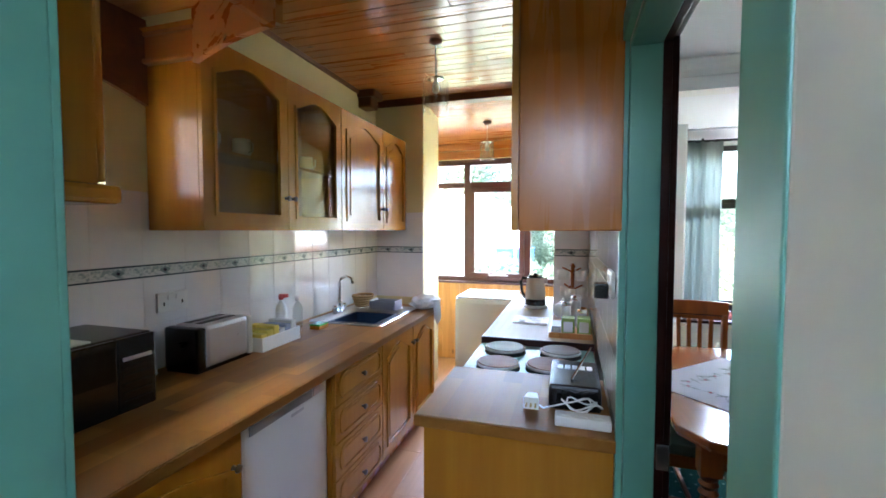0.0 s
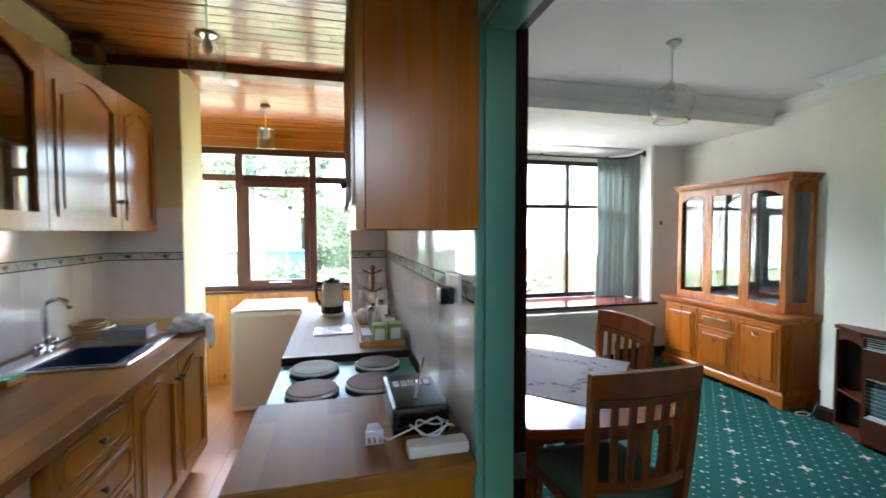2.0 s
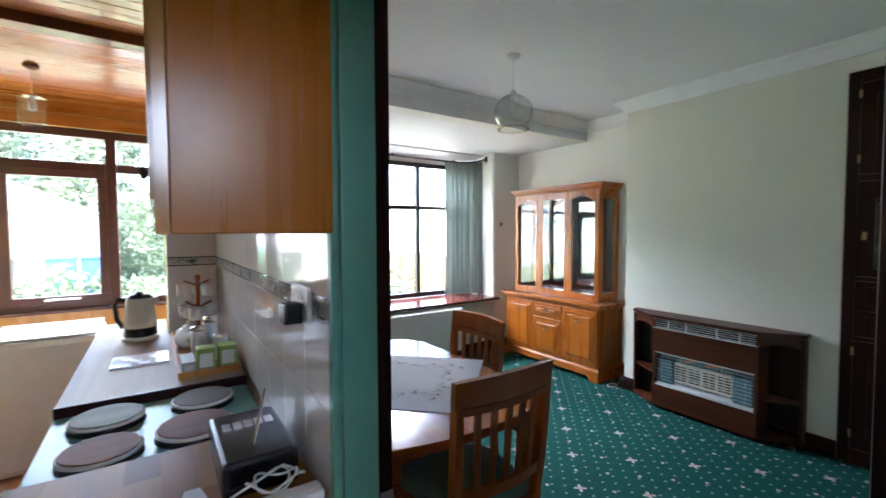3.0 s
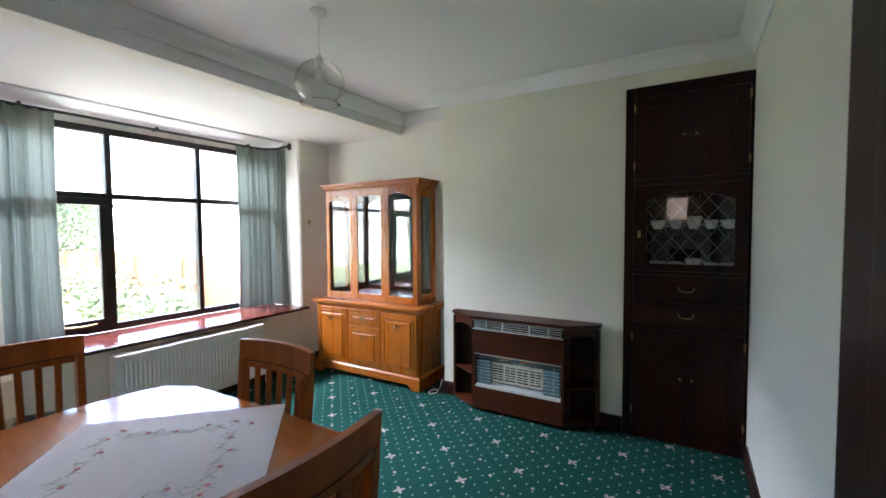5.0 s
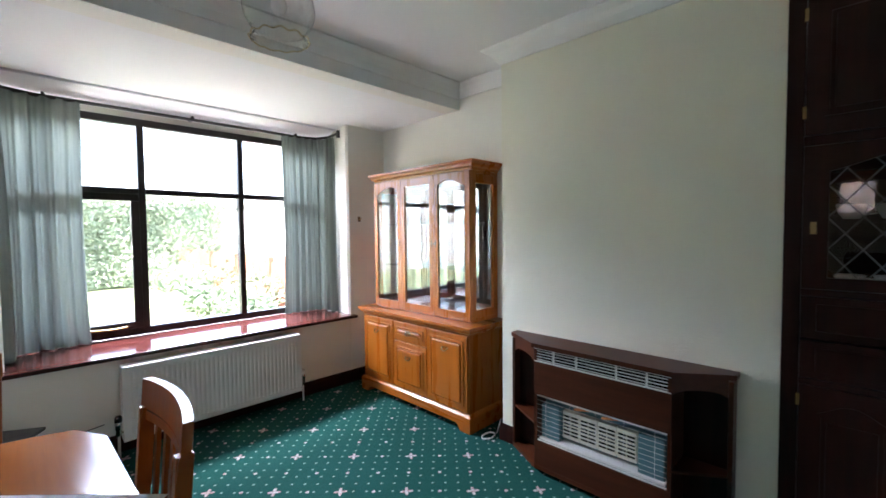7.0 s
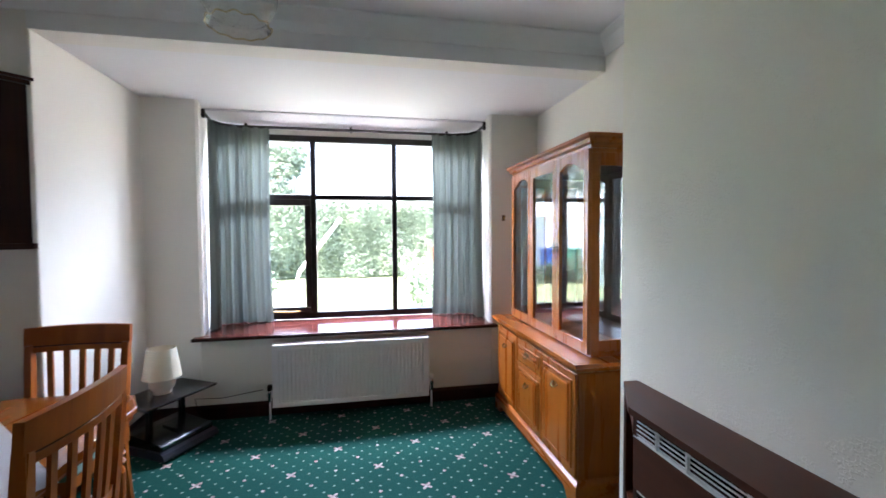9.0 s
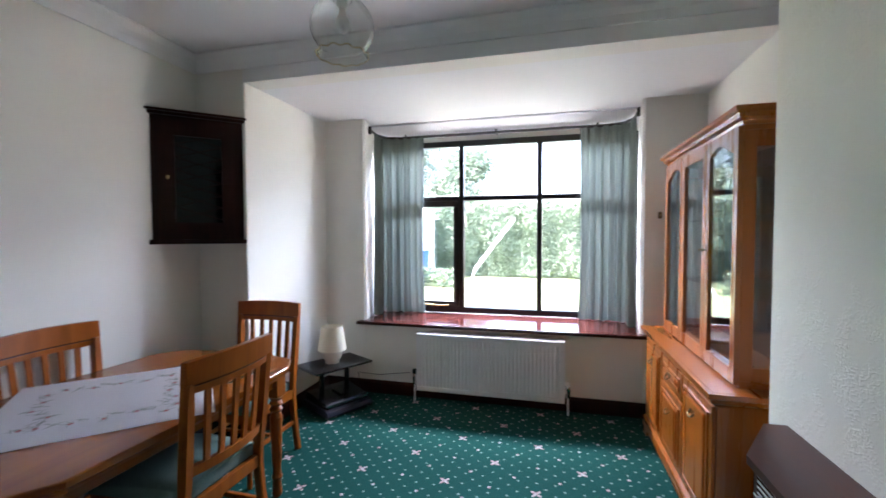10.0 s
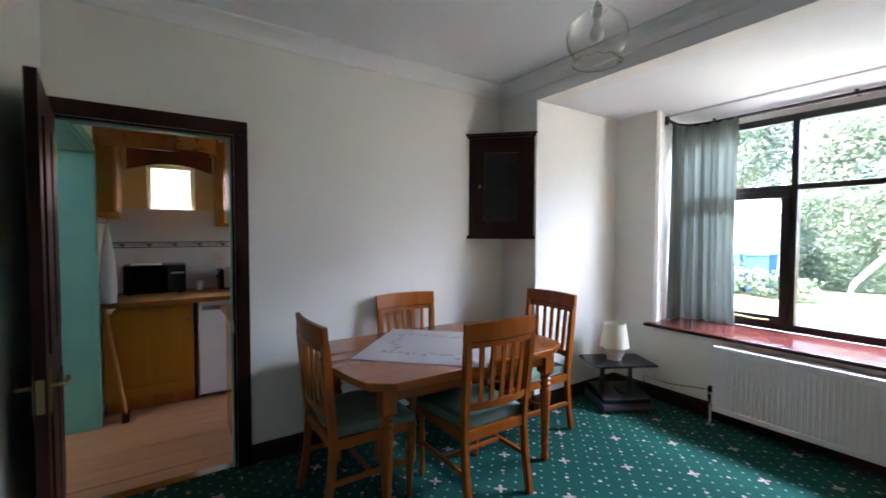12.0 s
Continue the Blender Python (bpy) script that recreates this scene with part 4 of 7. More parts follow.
# ---- built-in dresser cupboard ----
def built_in_cupboard():
    c = thing("built_in_cupboard", (3.56, 0.82, 0), "tall dark mahogany built-in cupboard with a leaded glass door", "cupboard")
    f, y0, y1, top = 3.475, BACK + 0.002, 1.188, 2.475
    part("frame", boxes([(f, BREAST + 0.02, y1 - 0.06, y1, 0, top), (f, BREAST + 0.02, y0, y0 + 0.02, 0, top), (f, BREAST + 0.02, y0 + 0.02, y1 - 0.06, top - 0.075, top), (f, BREAST + 0.02, y0 + 0.02, y1 - 0.06, 0, 0.10), (f, BREAST + 0.02, y0 + 0.02, y1 - 0.06, 1.795, 1.835), (f, BREAST + 0.02, y0 + 0.02, y1 - 0.06, 1.175, 1.20), (f, BREAST + 0.02, y0 + 0.02, y1 - 0.06, 0.795, 0.82)], 0.003), MAHOGANY, c)
    part("carcass", boxes([(BREAST + 0.19, WR - 0.01, y0, y1, 0, top), (BREAST + 0.02, BREAST + 0.2, y1 - 0.012, y1, 0, top), (BREAST + 0.02, BREAST + 0.2, y0, y0 + 0.012, 0, top), (BREAST + 0.02, BREAST + 0.2, y0 + 0.012, y1 - 0.012, 1.17, 1.20), (BREAST + 0.02, BREAST + 0.2, y0 + 0.012, y1 - 0.012, 1.80, 1.82)]), MAHOGANY, c)
    a0, a1, mid = y0 + 0.022, y1 - 0.062, 0.79

    def leaf(a, b, z0, z1, arch, knob_side):
        d = part("door", box(f - 0.004, f + 0.02, a, b, z0, z1, 0.003), MAHOGANY, c)
        pts = arch_panel(a + 0.06, b - 0.06, z0 + 0.07, z1 - 0.06, arch)
        ins = arch_panel(a + 0.075, b - 0.075, z0 + 0.085, z1 - 0.075, arch)
        part("bead", ring_yz(pts, ins, f - 0.011, f - 0.003), MAHOGANY, d)
        part("raised_panel", box(f - 0.010, f - 0.0035, a + 0.09, b - 0.09, z0 + 0.10, z1 - 0.09 - arch, 0.004), MAHOGANY, d)
        yk, zk = (a + 0.03, b - 0.03)[knob_side], (z0 + z1) / 2 + (0.0 if z0 > 1 else 0.02)
        part("knob", lathe([(0.004, 0), (0.004, 0.012), (0.009, 0.018), (0.007, 0.026)], (0, 0, 0), 12, m=Matrix.Translation((f - 0.004, yk, zk)) @ Matrix.Rotation(-math.pi / 2, 4, "Y")), BRASS, d, "small brass knob", True)
        for z in (z0 + 0.07, z1 - 0.09):
            part("hinge", box(f - 0.008, f - 0.003, (b - 0.004, a - 0.008)[knob_side], (b + 0.008, a + 0.004)[knob_side], z, z + 0.05), BRASS, d, "brass hinge")
    leaf(a0, mid - 0.004, 1.838, top - 0.078, 0.0, 1)
    leaf(mid + 0.004, a1, 1.838, top - 0.078, 0.0, 0)
    leaf(a0, mid - 0.004, 0.105, 0.792, 0.05, 1)
    leaf(mid + 0.004, a1, 0.105, 0.792, 0.05, 0)
    for z0, z1 in ((0.825, 0.985), (0.995, 1.17)):
        d = part("drawer", box(f - 0.004, f + 0.02, a0, a1, z0, z1, 0.003), MAHOGANY, c)
        part("raised_panel", box(f - 0.009, f - 0.0035, a0 + 0.05, a1 - 0.05, z0 + 0.03, z1 - 0.03, 0.004), MAHOGANY, d)
        ym, zm = (a0 + a1) / 2 + 0.0, (z0 + z1) / 2
        part("handle", tube([(f - 0.008, ym - 0.045, zm + 0.012), (f - 0.03, ym - 0.045, zm + 0.004), (f - 0.032, ym - 0.03, zm - 0.014), (f - 0.033, ym, zm - 0.016), (f - 0.032, ym + 0.03, zm - 0.014), (f - 0.03, ym + 0.045, zm + 0.004), (f - 0.008, ym + 0.045, zm + 0.012)], 0.005), BRASS, d, "brass swan-neck handle", True)
    inner = arch_panel(0.535, 1.045, 1.25, 1.745, 0.06)
    d = part("leaded_door", frame_yz(a0, a1, 1.203, 1.792, inner, f - 0.006, f + 0.02), MAHOGANY, c, "door with diamond leaded glass")
    part("pane", box(f + 0.006, f + 0.010, 0.525, 1.055, 1.24, 1.76), CAB_GLASS, d)
    lead = metal("lead", (0.22, 0.22, 0.23), 0.5)
    bm = bmesh.new()
    s = 0.105
    for k in range(-6, 12):
        for sgn in (1, -1):
            pts = []
            for q in range(60):
                yy = 0.535 + 0.51 * q / 59
                zz = 1.25 + sgn * (yy - 0.535) * 1.25 + (k * s * 1.25 if sgn > 0 else k * s * 1.25 + 0.1)
                if 1.25 <= zz <= 1.73:
                    pts.append((f + 0.004, yy, zz))
            if len(pts) > 1:
                tube([pts[0], pts[-1]], 0.0028, 5, bm)
    part("lead_lattice", bm, lead, d, "diamond lead lattice")
    part("latch", box(f - 0.014, f - 0.006, a1 - 0.045, a1 - 0.025, 1.43, 1.48, 0.002), BRASS, d, "brass latch")
    part("shelf", box(f + 0.03, BREAST + 0.19, y0 + 0.012, y1 - 0.012, 1.475, 1.49), MAHOGANY, c)


built_in_cupboard()


def teacup(at, r, h):
    t = thing("teacup", at, "white china cup inside the leaded cupboard", "cup", "china in the cupboard")
    x, y, z = at
    part("bowl", lathe([(r * 0.5, 0), (r * 0.55, 0.006), (r * 0.8, h * 0.4), (r, h), (r * 0.94, h), (r * 0.7, h * 0.35), (0.001, 0.01)], at, 16), WHITE_PLASTIC, t, smooth=True)
    part("handle", tube([(x, y - r * 0.85, z + h * 0.8), (x, y - r * 1.4, z + h * 0.75), (x, y - r * 1.4, z + h * 0.35), (x, y - r * 0.75, z + h * 0.3)], 0.004, 6), WHITE_PLASTIC, t, smooth=True)


for z in (1.2005, 1.4905):
    for k, y in enumerate((0.56, 0.66, 0.76, 0.87, 0.98)):
        teacup((3.57 + 0.02 * (k % 2), y, z), 0.042 if k % 2 else 0.05, 0.06 if k != 2 else 0.085)


# ---- corner cupboard ----
def corner_cupboard():
    c = thing("corner_cupboard", (0.40, 3.30, 1.385), "dark wooden corner wall cupboard with leaded glass door", "cupboard")
    a, b = Vector((WL + 0.003, 3.03, 0)), Vector((NIB - 0.02, SOFFIT_Y - 0.003, 0))
    corner = (WL + 0.003, SOFFIT_Y - 0.003)
    z0, z1 = 1.385, 2.24

    def tri(grow, lo, hi):
        d = (b - a).normalized()
        n = Vector((d.y, -d.x, 0))
        p, q = a - d * grow * 0.0 + n * grow, b + n * grow
        return prism([corner, (corner[0], p.y - grow * 0.4), (p.x, p.y), (q.x, q.y), (q.x + grow * 0.4, corner[1])], lo, hi)
    part("body", tri(0.0, z0 + 0.03, z1 - 0.03), MAHOGANY, c)
    part("cornice", tri(0.03, z1 - 0.015, z1), MAHOGANY, c)
    part("cornice", tri(0.016, z1 - 0.035, z1 - 0.0155), MAHOGANY, c)
    part("base_moulding", tri(0.02, z0, z0 + 0.03), MAHOGANY, c)
    d = (b - a)
    w = d.length
    m = Matrix.Translation((a.x, a.y, 0)) @ Matrix.Rotation(math.atan2(d.y, d.x) - math.pi / 2, 4, "Z")
    bm = frame_yz(0.05, w - 0.05, z0 + 0.07, z1 - 0.07, arch_panel(0.13, w - 0.13, z0 + 0.14, z1 - 0.16, 0.0), 0.002, 0.018)
    bmesh.ops.transform(bm, verts=bm.verts, matrix=m)
    door = part("door", bm, MAHOGANY, c)
    part("pane", box(0.004, 0.008, 0.125, w - 0.125, z0 + 0.135, z1 - 0.155, 0, m), BLACK_GLASS, door, "dark leaded glass")
    bm = bmesh.new()
    for k in range(7):
        z = z0 + 0.16 + 0.08 * k
        for s in (0, 1):
            p = [Vector((0.010, 0.13, z + 0.08 * s)), Vector((0.010, w - 0.13, z + 0.08 * (1 - s)))]
            tube([m @ v for v in p], 0.0025, 5, bm)
    part("lead_lattice", bm, MAHOGANY, door)
    part("knob", lathe([(0.008, 0), (0.010, 0.02), (0.003, 0.024)], tuple(m @ Vector((0.018, 0.09, 1.80))), 10), BRASS, door)


corner_cupboard()


# ---- trolley table, player and table lamp ----
def tv_trolley():
    m = pose(0.935, 4.105, 0, 0, 0, 60)
    t = thing("trolley_table", (0.935, 4.105, 0), "low black trolley table with a slim pedestal", "side table")
    bm = box(-0.265, 0.265, -0.18, 0.175, 0.345, 0.362, 0.006, m)
    part("tabletop", bm, BLACK, t)
    part("crossbar", box(-0.15, 0.15, -0.03, 0.03, 0.29, 0.325, 0.006, m), BLACK, t)
    for x in (-0.12, 0.12):
        part("upright", box(x - 0.014, x + 0.014, -0.02, 0.02, 0.06, 0.345, 0.004, m), BLACK, t)
    part("base", yz_prism_turned([(-0.245, 0.016), (-0.25, 0.035), (-0.238, 0.058), (-0.20, 0.066), (0.14, 0.066), (0.15, 0.016)], -0.212, 0.205, m), BUMPER, t, "blue-black rounded base")
    for x in (-0.18, 0.17):
        for y in (-0.2, 0.11):
            part("castor", lathe([(0.012, 0), (0.014, 0.006), (0.012, 0.017)], tuple(m @ Vector((x, y, 0))), 10), BLACK, t)
    p = thing("media_player", (0.935, 4.105, 0.067), "slim black media player on the trolley base", "player")
    part("case", yz_prism_turned([(-0.205, 0.067), (-0.207, 0.098), (-0.19, 0.108), (0.05, 0.135), (0.12, 0.135), (0.12, 0.067)], -0.195, 0.19, m), BLACK, p)
    part("front_strip", box(-0.19, 0.185, -0.2095, -0.2062, 0.086, 0.092, 0, m), CHROME, p, "silver front strip")
    part("remote_control", box(-0.02, 0.025, -0.12, 0.01, 0.0, 0.016, 0.005, m @ pose(0, 0, 0.124, 6, 0, 0)), BLACK, p)
    l = thing("table_lamp", (0.92, 4.10, 0.362), "cream ceramic table lamp with a pale fabric shade", "lamp")
    at = (0.92, 4.10, 0.3625)
    part("base", lathe([(0.055, 0), (0.06, 0.008), (0.05, 0.016), (0.07, 0.035), (0.082, 0.065), (0.074, 0.10), (0.045, 0.12), (0.022, 0.128), (0.018, 0.16)], at, 24), CERAMIC, l, "round cream ceramic base", True)
    bm = lathe([(0.118, 0.112), (0.088, 0.31), (0.086, 0.31), (0.116, 0.112)], at, 32)
    bm.faces.ensure_lookup_table()
    part("shade", bm, SHADE, l, "cream fabric shade")
    tubebm = tube([(1.0, 4.2, 0.003), (1.10, 4.30, 0.004), (1.02, 4.38, 0.2), (1.2, 4.44, 0.17), (1.40, 4.44, 0.20), (1.50, 4.42, 0.22)], 0.003, 6)
    part("power_cable", tubebm, BLACK, label="thin black cable along the wall", category="cable")


tv_trolley()


# ---- glass pendant lamp ----
def pendant(at, drop):
    x, y, z = at
    p = thing("pendant_lamp", at, "clear glass globe pendant lamp with a frilled amber rim", "lamp")
    part("ceiling_rose", lathe([(0.045, 0), (0.045, -0.012), (0.02, -0.035), (0.006, -0.04)], at, 20), WHITE_PLASTIC, p, smooth=True)
    part("flex", tube([(x, y, z - 0.035), (x, y, z - drop)], 0.003, 6), WHITE_PLASTIC, p)
    part("lamp_holder", lathe([(0.012, 0), (0.022, -0.02), (0.022, -0.06), (0.016, -0.07)], (x, y, z - drop + 0.02), 16), WHITE_PLASTIC, p, smooth=True)
    prof = [(0.035, -0.015)] + [(0.130 * math.sin(a), -0.125 + 0.118 * math.cos(a)) for a in np.linspace(0.35, 2.45, 14)] + [(0.086, -0.224), (0.104, -0.240)]
    bm = bmesh.new()
    rings = [[bm.verts.new((x + r * math.cos(t), y + r * math.sin(t), z - drop + h + (0.004 * math.sin(12 * t) if i == len(prof) - 1 else 0))) for t in np.linspace(0, 2 * math.pi, 49)[:-1]] for i, (r, h) in enumerate(prof)]
    for a, c in zip(rings, rings[1:]):
        for k in range(48):
            bm.faces.new((a[k], a[(k + 1) % 48], c[(k + 1) % 48], c[k]))
    bmesh.ops.solidify(bm, geom=bm.faces, thickness=0.002)
    g = part("glass_globe", bm, LAMP_GLASS, p, "clear dimpled glass globe", True)
    rim = tube([(x + (0.106 + 0.003 * math.sin(12 * t)) * math.cos(t), y + (0.106 + 0.003 * math.sin(12 * t)) * math.sin(t), z - drop - 0.238 + 0.004 * math.sin(12 * t)) for t in np.linspace(0, 2 * math.pi, 60)], 0.003, 5)
    part("rim", rim, AMBER_GLASS, g, "amber frilled rim")
    part("bulb", lathe([(0.012, 0), (0.014, -0.02), (0.028, -0.05), (0.03, -0.07), (0.02, -0.092), (0.002, -0.1)], (x, y, z - drop - 0.05), 16), WHITE_PLASTIC, p, smooth=True)


pendant((1.87, 2.52, CEIL), 0.255)


hook = thing("curtain_hook", (WR - 0.03, 4.40, 1.58), "small brass curtain tie-back hook on the wall", "hook")
part("plate", box(3.50, 3.53, FRONT - 0.006, FRONT - 0.0005, 1.56, 1.61, 0.002), BRASS_DARK, hook)
part("arm", tube([(3.515, FRONT - 0.006, 1.585), (3.515, FRONT - 0.03, 1.58), (3.515, FRONT - 0.045, 1.595)], 0.005), BRASS, hook)
cpts = [(3.52, 2.74, 0.12), (3.50, 2.76, 0.02)] + [(3.44 + 0.06 * math.cos(t), 2.79 + 0.035 * math.sin(t), 0.006 + 0.004 * (k % 3)) for k, t in enumerate(np.linspace(0, 15, 34))]
part("white_cable", tube(cpts, 0.0035, 6), WHITE_PLASTIC, label="loose coil of white cable on the carpet", smooth=True, category="cable")


# ---- doorway between kitchen and dining room ----
structure("trim_door_dining", boxes([(WL, WL + 0.02, DOOR1, DOOR1 + 0.075, 0, DOOR_H), (WL, WL + 0.02, DOOR0 - 0.06, DOOR0, 0, DOOR_H), (WL, WL + 0.02, DOOR0 - 0.06, DOOR1 + 0.075, DOOR_H, DOOR_H + 0.08),
                                       (0.25, WL + 0.001, DOOR1 - 0.014, DOOR1 - 0.001, 0, DOOR_H - 0.014), (0.25, WL + 0.001, DOOR0 + 0.001, DOOR0 + 0.014, 0, DOOR_H - 0.014), (0.25, WL + 0.001, DOOR0 + 0.001, DOOR1 - 0.001, DOOR_H - 0.014, DOOR_H - 0.001)], 0.003), MAHOGANY, "dark mahogany-stained door architrave", "door frame")
structure("trim_door_kitchen", boxes([(KX - 0.02, KX - 0.001, DOOR1 - 0.004, DOOR1 + 0.02, 0, DOOR_H), (KX - 0.02, KX - 0.001, 0.402, DOOR0, 0, DOOR_H), (KX - 0.02, KX - 0.001, 0.402, DOOR1 + 0.02, DOOR_H, DOOR_H + 0.07),
                                        (KX - 0.001, 0.249, DOOR1 - 0.018, DOOR1 - 0.001, 0, DOOR_H - 0.02), (KX - 0.001, 0.249, DOOR0 + 0.001, DOOR0 + 0.018, 0, DOOR_H - 0.02), (KX - 0.001, 0.249, DOOR0 + 0.001, DOOR1 - 0.001, DOOR_H - 0.02, DOOR_H - 0.001)], 0.003), GREEN, "sea-green gloss painted door lining", "door frame")
structure("trim_threshold", box(0.20, 0.27, DOOR0 + 0.015, DOOR1 - 0.015, 0.0, 0.007, 0.003), CHROME, "metal threshold strip in the doorway", "threshold")


def door_leaf():
    d = thing("door_1", (0.325, 0.465, 0), "dark mahogany panelled door standing open against the wall", "door")
    tagged(d, kind="structure")
    m = pose(0.317, 0.474, 0, 0, 0, 5.8)
    w, t = 0.79, 0.036
    part("leaf", box(0, w, -t / 2, t / 2, 0.008, 1.985, 0.003, m), MAHOGANY, d)
    for x0, x1, z0, z1 in ((0.11, 0.36, 0.22, 0.80), (0.43, 0.68, 0.22, 0.80), (0.11, 0.36, 0.98, 1.85), (0.43, 0.68, 0.98, 1.85)):
        for s in (1, -1):
            part("panel", box(x0, x1, s * t / 2 - 0.004, s * t / 2 + 0.008, z0, z1, 0.006, m), MAHOGANY, d)
    for s in (1, -1):
        h = part("handle_plate", box(w - 0.075, w - 0.04, s * t / 2, s * (t / 2 + 0.006), 0.78, 0.94, 0.002, m), BRASS, d, "brass handle plate")
        part("lever", tube([m @ Vector((w - 0.058, s * (t / 2 + 0.004), 0.88)), m @ Vector((w - 0.058, s * (t / 2 + 0.045), 0.88)), m @ Vector((w - 0.09, s * (t / 2 + 0.05), 0.88)), m @ Vector((w - 0.16, s * (t / 2 + 0.05), 0.875))], 0.008), BRASS, h, smooth=True)
    for z in (0.25, 1.75):
        part("hinge", box(-0.008, 0.012, t / 2 - 0.002, t / 2 + 0.004, z, z + 0.09, 0, m), BRASS, d, "brass hinge")
    part("latch_plate", box(w - 0.002, w + 0.002, -0.012, 0.012, 0.80, 0.92, 0, m), BRASS, d)


door_leaf()
strike = structure("trim_strike_plate", boxes([(0.255, 0.285, DOOR1 - 0.018, DOOR1 - 0.013, 0.83, 0.90)], 0.001), STEEL, "steel strike plate on the door jamb", "strike plate")

# ---- kitchen and hall shell ----
KL, KN, KF = -1.70, 0.40, 4.70
KCEIL = 2.66
structure("floor_kitchen", box(KL - 0.2, 0.235, -1.3, 5.0, -0.06, -0.006), LAMINATE, "pale oak laminate floor of the kitchen", "floor")
structure("wall_kitchen_west", boxes([(KL - 0.25, KL, 0.28, 0.80, 0, 2.75), (KL - 0.25, KL, 1.185, 4.95, 0, 2.75), (KL - 0.25, KL, 0.80, 1.185, 0, 1.61), (KL - 0.25, KL, 0.80, 1.185, 2.07, 2.75)]), YELLOW, "yellow cream painted kitchen wall")
structure("wall_kitchen_south", boxes([(KL, -0.850, 0.28, 0.503, 0, 2.75), (0.1695, KX + 0.10, 0.317, 0.400, 0, 2.75), (-0.850, 0.17, 0.28, 0.503, 2.02, 2.75)]), CREAM, "cream wall between hall and kitchen")
structure("wall_kitchen_stub_west", boxes([(KL, -1.235, 3.55, 4.0, 0, 2.75)], 0.01), YELLOW, "yellow cream painted wall end in the kitchen")
structure("wall_kitchen_stub_east", boxes([(-0.10, KX, 3.42, 3.75, 0, 2.75)], 0.01), YELLOW, "yellow cream painted wall end beside the tiles")
structure("wall_kitchen_east", boxes([(KX, 0.30, 3.42, 4.95, 0, 2.75)]), YELLOW, "yellow cream wall of the utility end")
structure("wall_kitchen_north", boxes([(KL, KX, KF, 4.95, 0, 0.905), (KL, KX, KF, 4.95, 2.30, 2.75)]), YELLOW, "outer wall round the kitchen window")
structure("wall_hall", boxes([(-1.4, -1.3, -1.3, 0.28, 0, 2.75), (1.2, 1.3, -1.3, 0.28, 0, 2.75), (-1.4, -0.2, -1.4, -1.3, 0, 2.75), (0.3, 1.3, -1.4, -1.3, 0, 2.75), (-0.2, 0.3, -1.4, -1.3, 0, 1.90), (-0.2, 0.3, -1.4, -1.3, 2.42, 2.75)]), CREAM, "cream painted hall walls with a window opening")
structure("wall_hall_return", boxes([(0.150, 1.3, 0.12, 0.3165, 0, 2.75), (0.150, 0.1694, 0.317, 0.3195, 0, 2.75)]), CREAM, "cream painted hall wall")
structure("ceiling_hall", box(-1.4, 1.3, -1.4, 0.28, 2.6, 2.7), WHITE_CEIL, "white hall ceiling", "ceiling")
structure("floor_hall", box(0.235, 1.3, -1.3, 0.2, -0.06, -0.004), LAMINATE, "pale laminate hall floor", "floor")
structure("trim_hall_door", boxes([(-0.865, -0.835, 0.27, 0.505, 0, 2.0), (0.148, 0.1695, 0.320, 0.4015, 0, 2.0), (-0.88, 0.15, 0.27, 0.505, 2.0, 2.03), (-0.925, -0.835, 0.505, 0.52, 0, 2.08), (-0.94, 0.148, 0.505, 0.52, 2.01, 2.08), (-0.925, -0.835, 0.262, 0.27, 0, 2.08)], 0.003), GREEN, "sea-green gloss painted hall door frame", "door frame")

# boarded ceilings
bm = bmesh.new()
rng = random.Random(3)
y = KN
while y < 3.56:
    x = KL
    cut = rng.uniform(0.3, 1.5)
    for a, c in ((KL, KL + cut), (KL + cut + 0.001, KX)):
        add_box(bm, a, c, y + 0.0015, y + 0.0905, KCEIL + rng.uniform(0, 0.0012), KCEIL + 0.012, 0.003)
    y += 0.093
structure("ceiling_kitchen", bm, PINE, "varnished knotty pine boards on the kitchen ceiling", "ceiling")
bm = bmesh.new()
n = 12
for k in range(n):
    y0 = 3.64 + (KF - 3.64) * k / n
    y1 = 3.64 + (KF - 3.64) * (k + 1) / n - 0.003
    z0, z1 = 2.635 - 0.155 * k / n, 2.635 - 0.155 * (k + 1) / n
    yz_prism([(y0, z0), (y1, z1), (y1, z1 + 0.012), (y0, z0 + 0.012)], KL, KX, bm)
structure("ceiling_utility", bm, PINE, "sloping varnished pine boards over the utility end", "ceiling")
structure("ceiling_backing", boxes([(KL - 0.2, KX + 0.1, 0.28, 3.62, KCEIL + 0.013, KCEIL + 0.06), (KL - 0.2, KX + 0.1, 3.6, 5.0, 2.68, 2.74)]), PINE_DARK, "dark boarding above the pine ceiling", "ceiling")
structure("trim_ceiling_beam", box(KL, KX, 3.53, 3.64, 2.60, 2.67, 0.006), PINE_DARK, "dark stained beam across the kitchen ceiling", "beam")
structure("trim_corbel", boxes([(KL, KL + 0.12, 3.22, 3.36, 2.52, 2.66), (KL, KL + 0.16, 3.20, 3.38, 2.60, 2.66)], 0.012), PINE_DARK, "dark stained beam end in the kitchen corner", "beam")
structure("trim_cornice_kitchen", box(KL, KL + 0.02, KN, 3.55, KCEIL - 0.03, KCEIL, 0.004), PINE_DARK, "dark pine strip at the ceiling's edge", "trim")
frieze = boxes([(KL, KX, KF - 0.015, KF, 2.30 + 0.095 * k, 2.392 + 0.095 * k) for k in range(2)], 0.003)
structure("trim_frieze", frieze, PINE, "pine boards above the kitchen window", "trim")
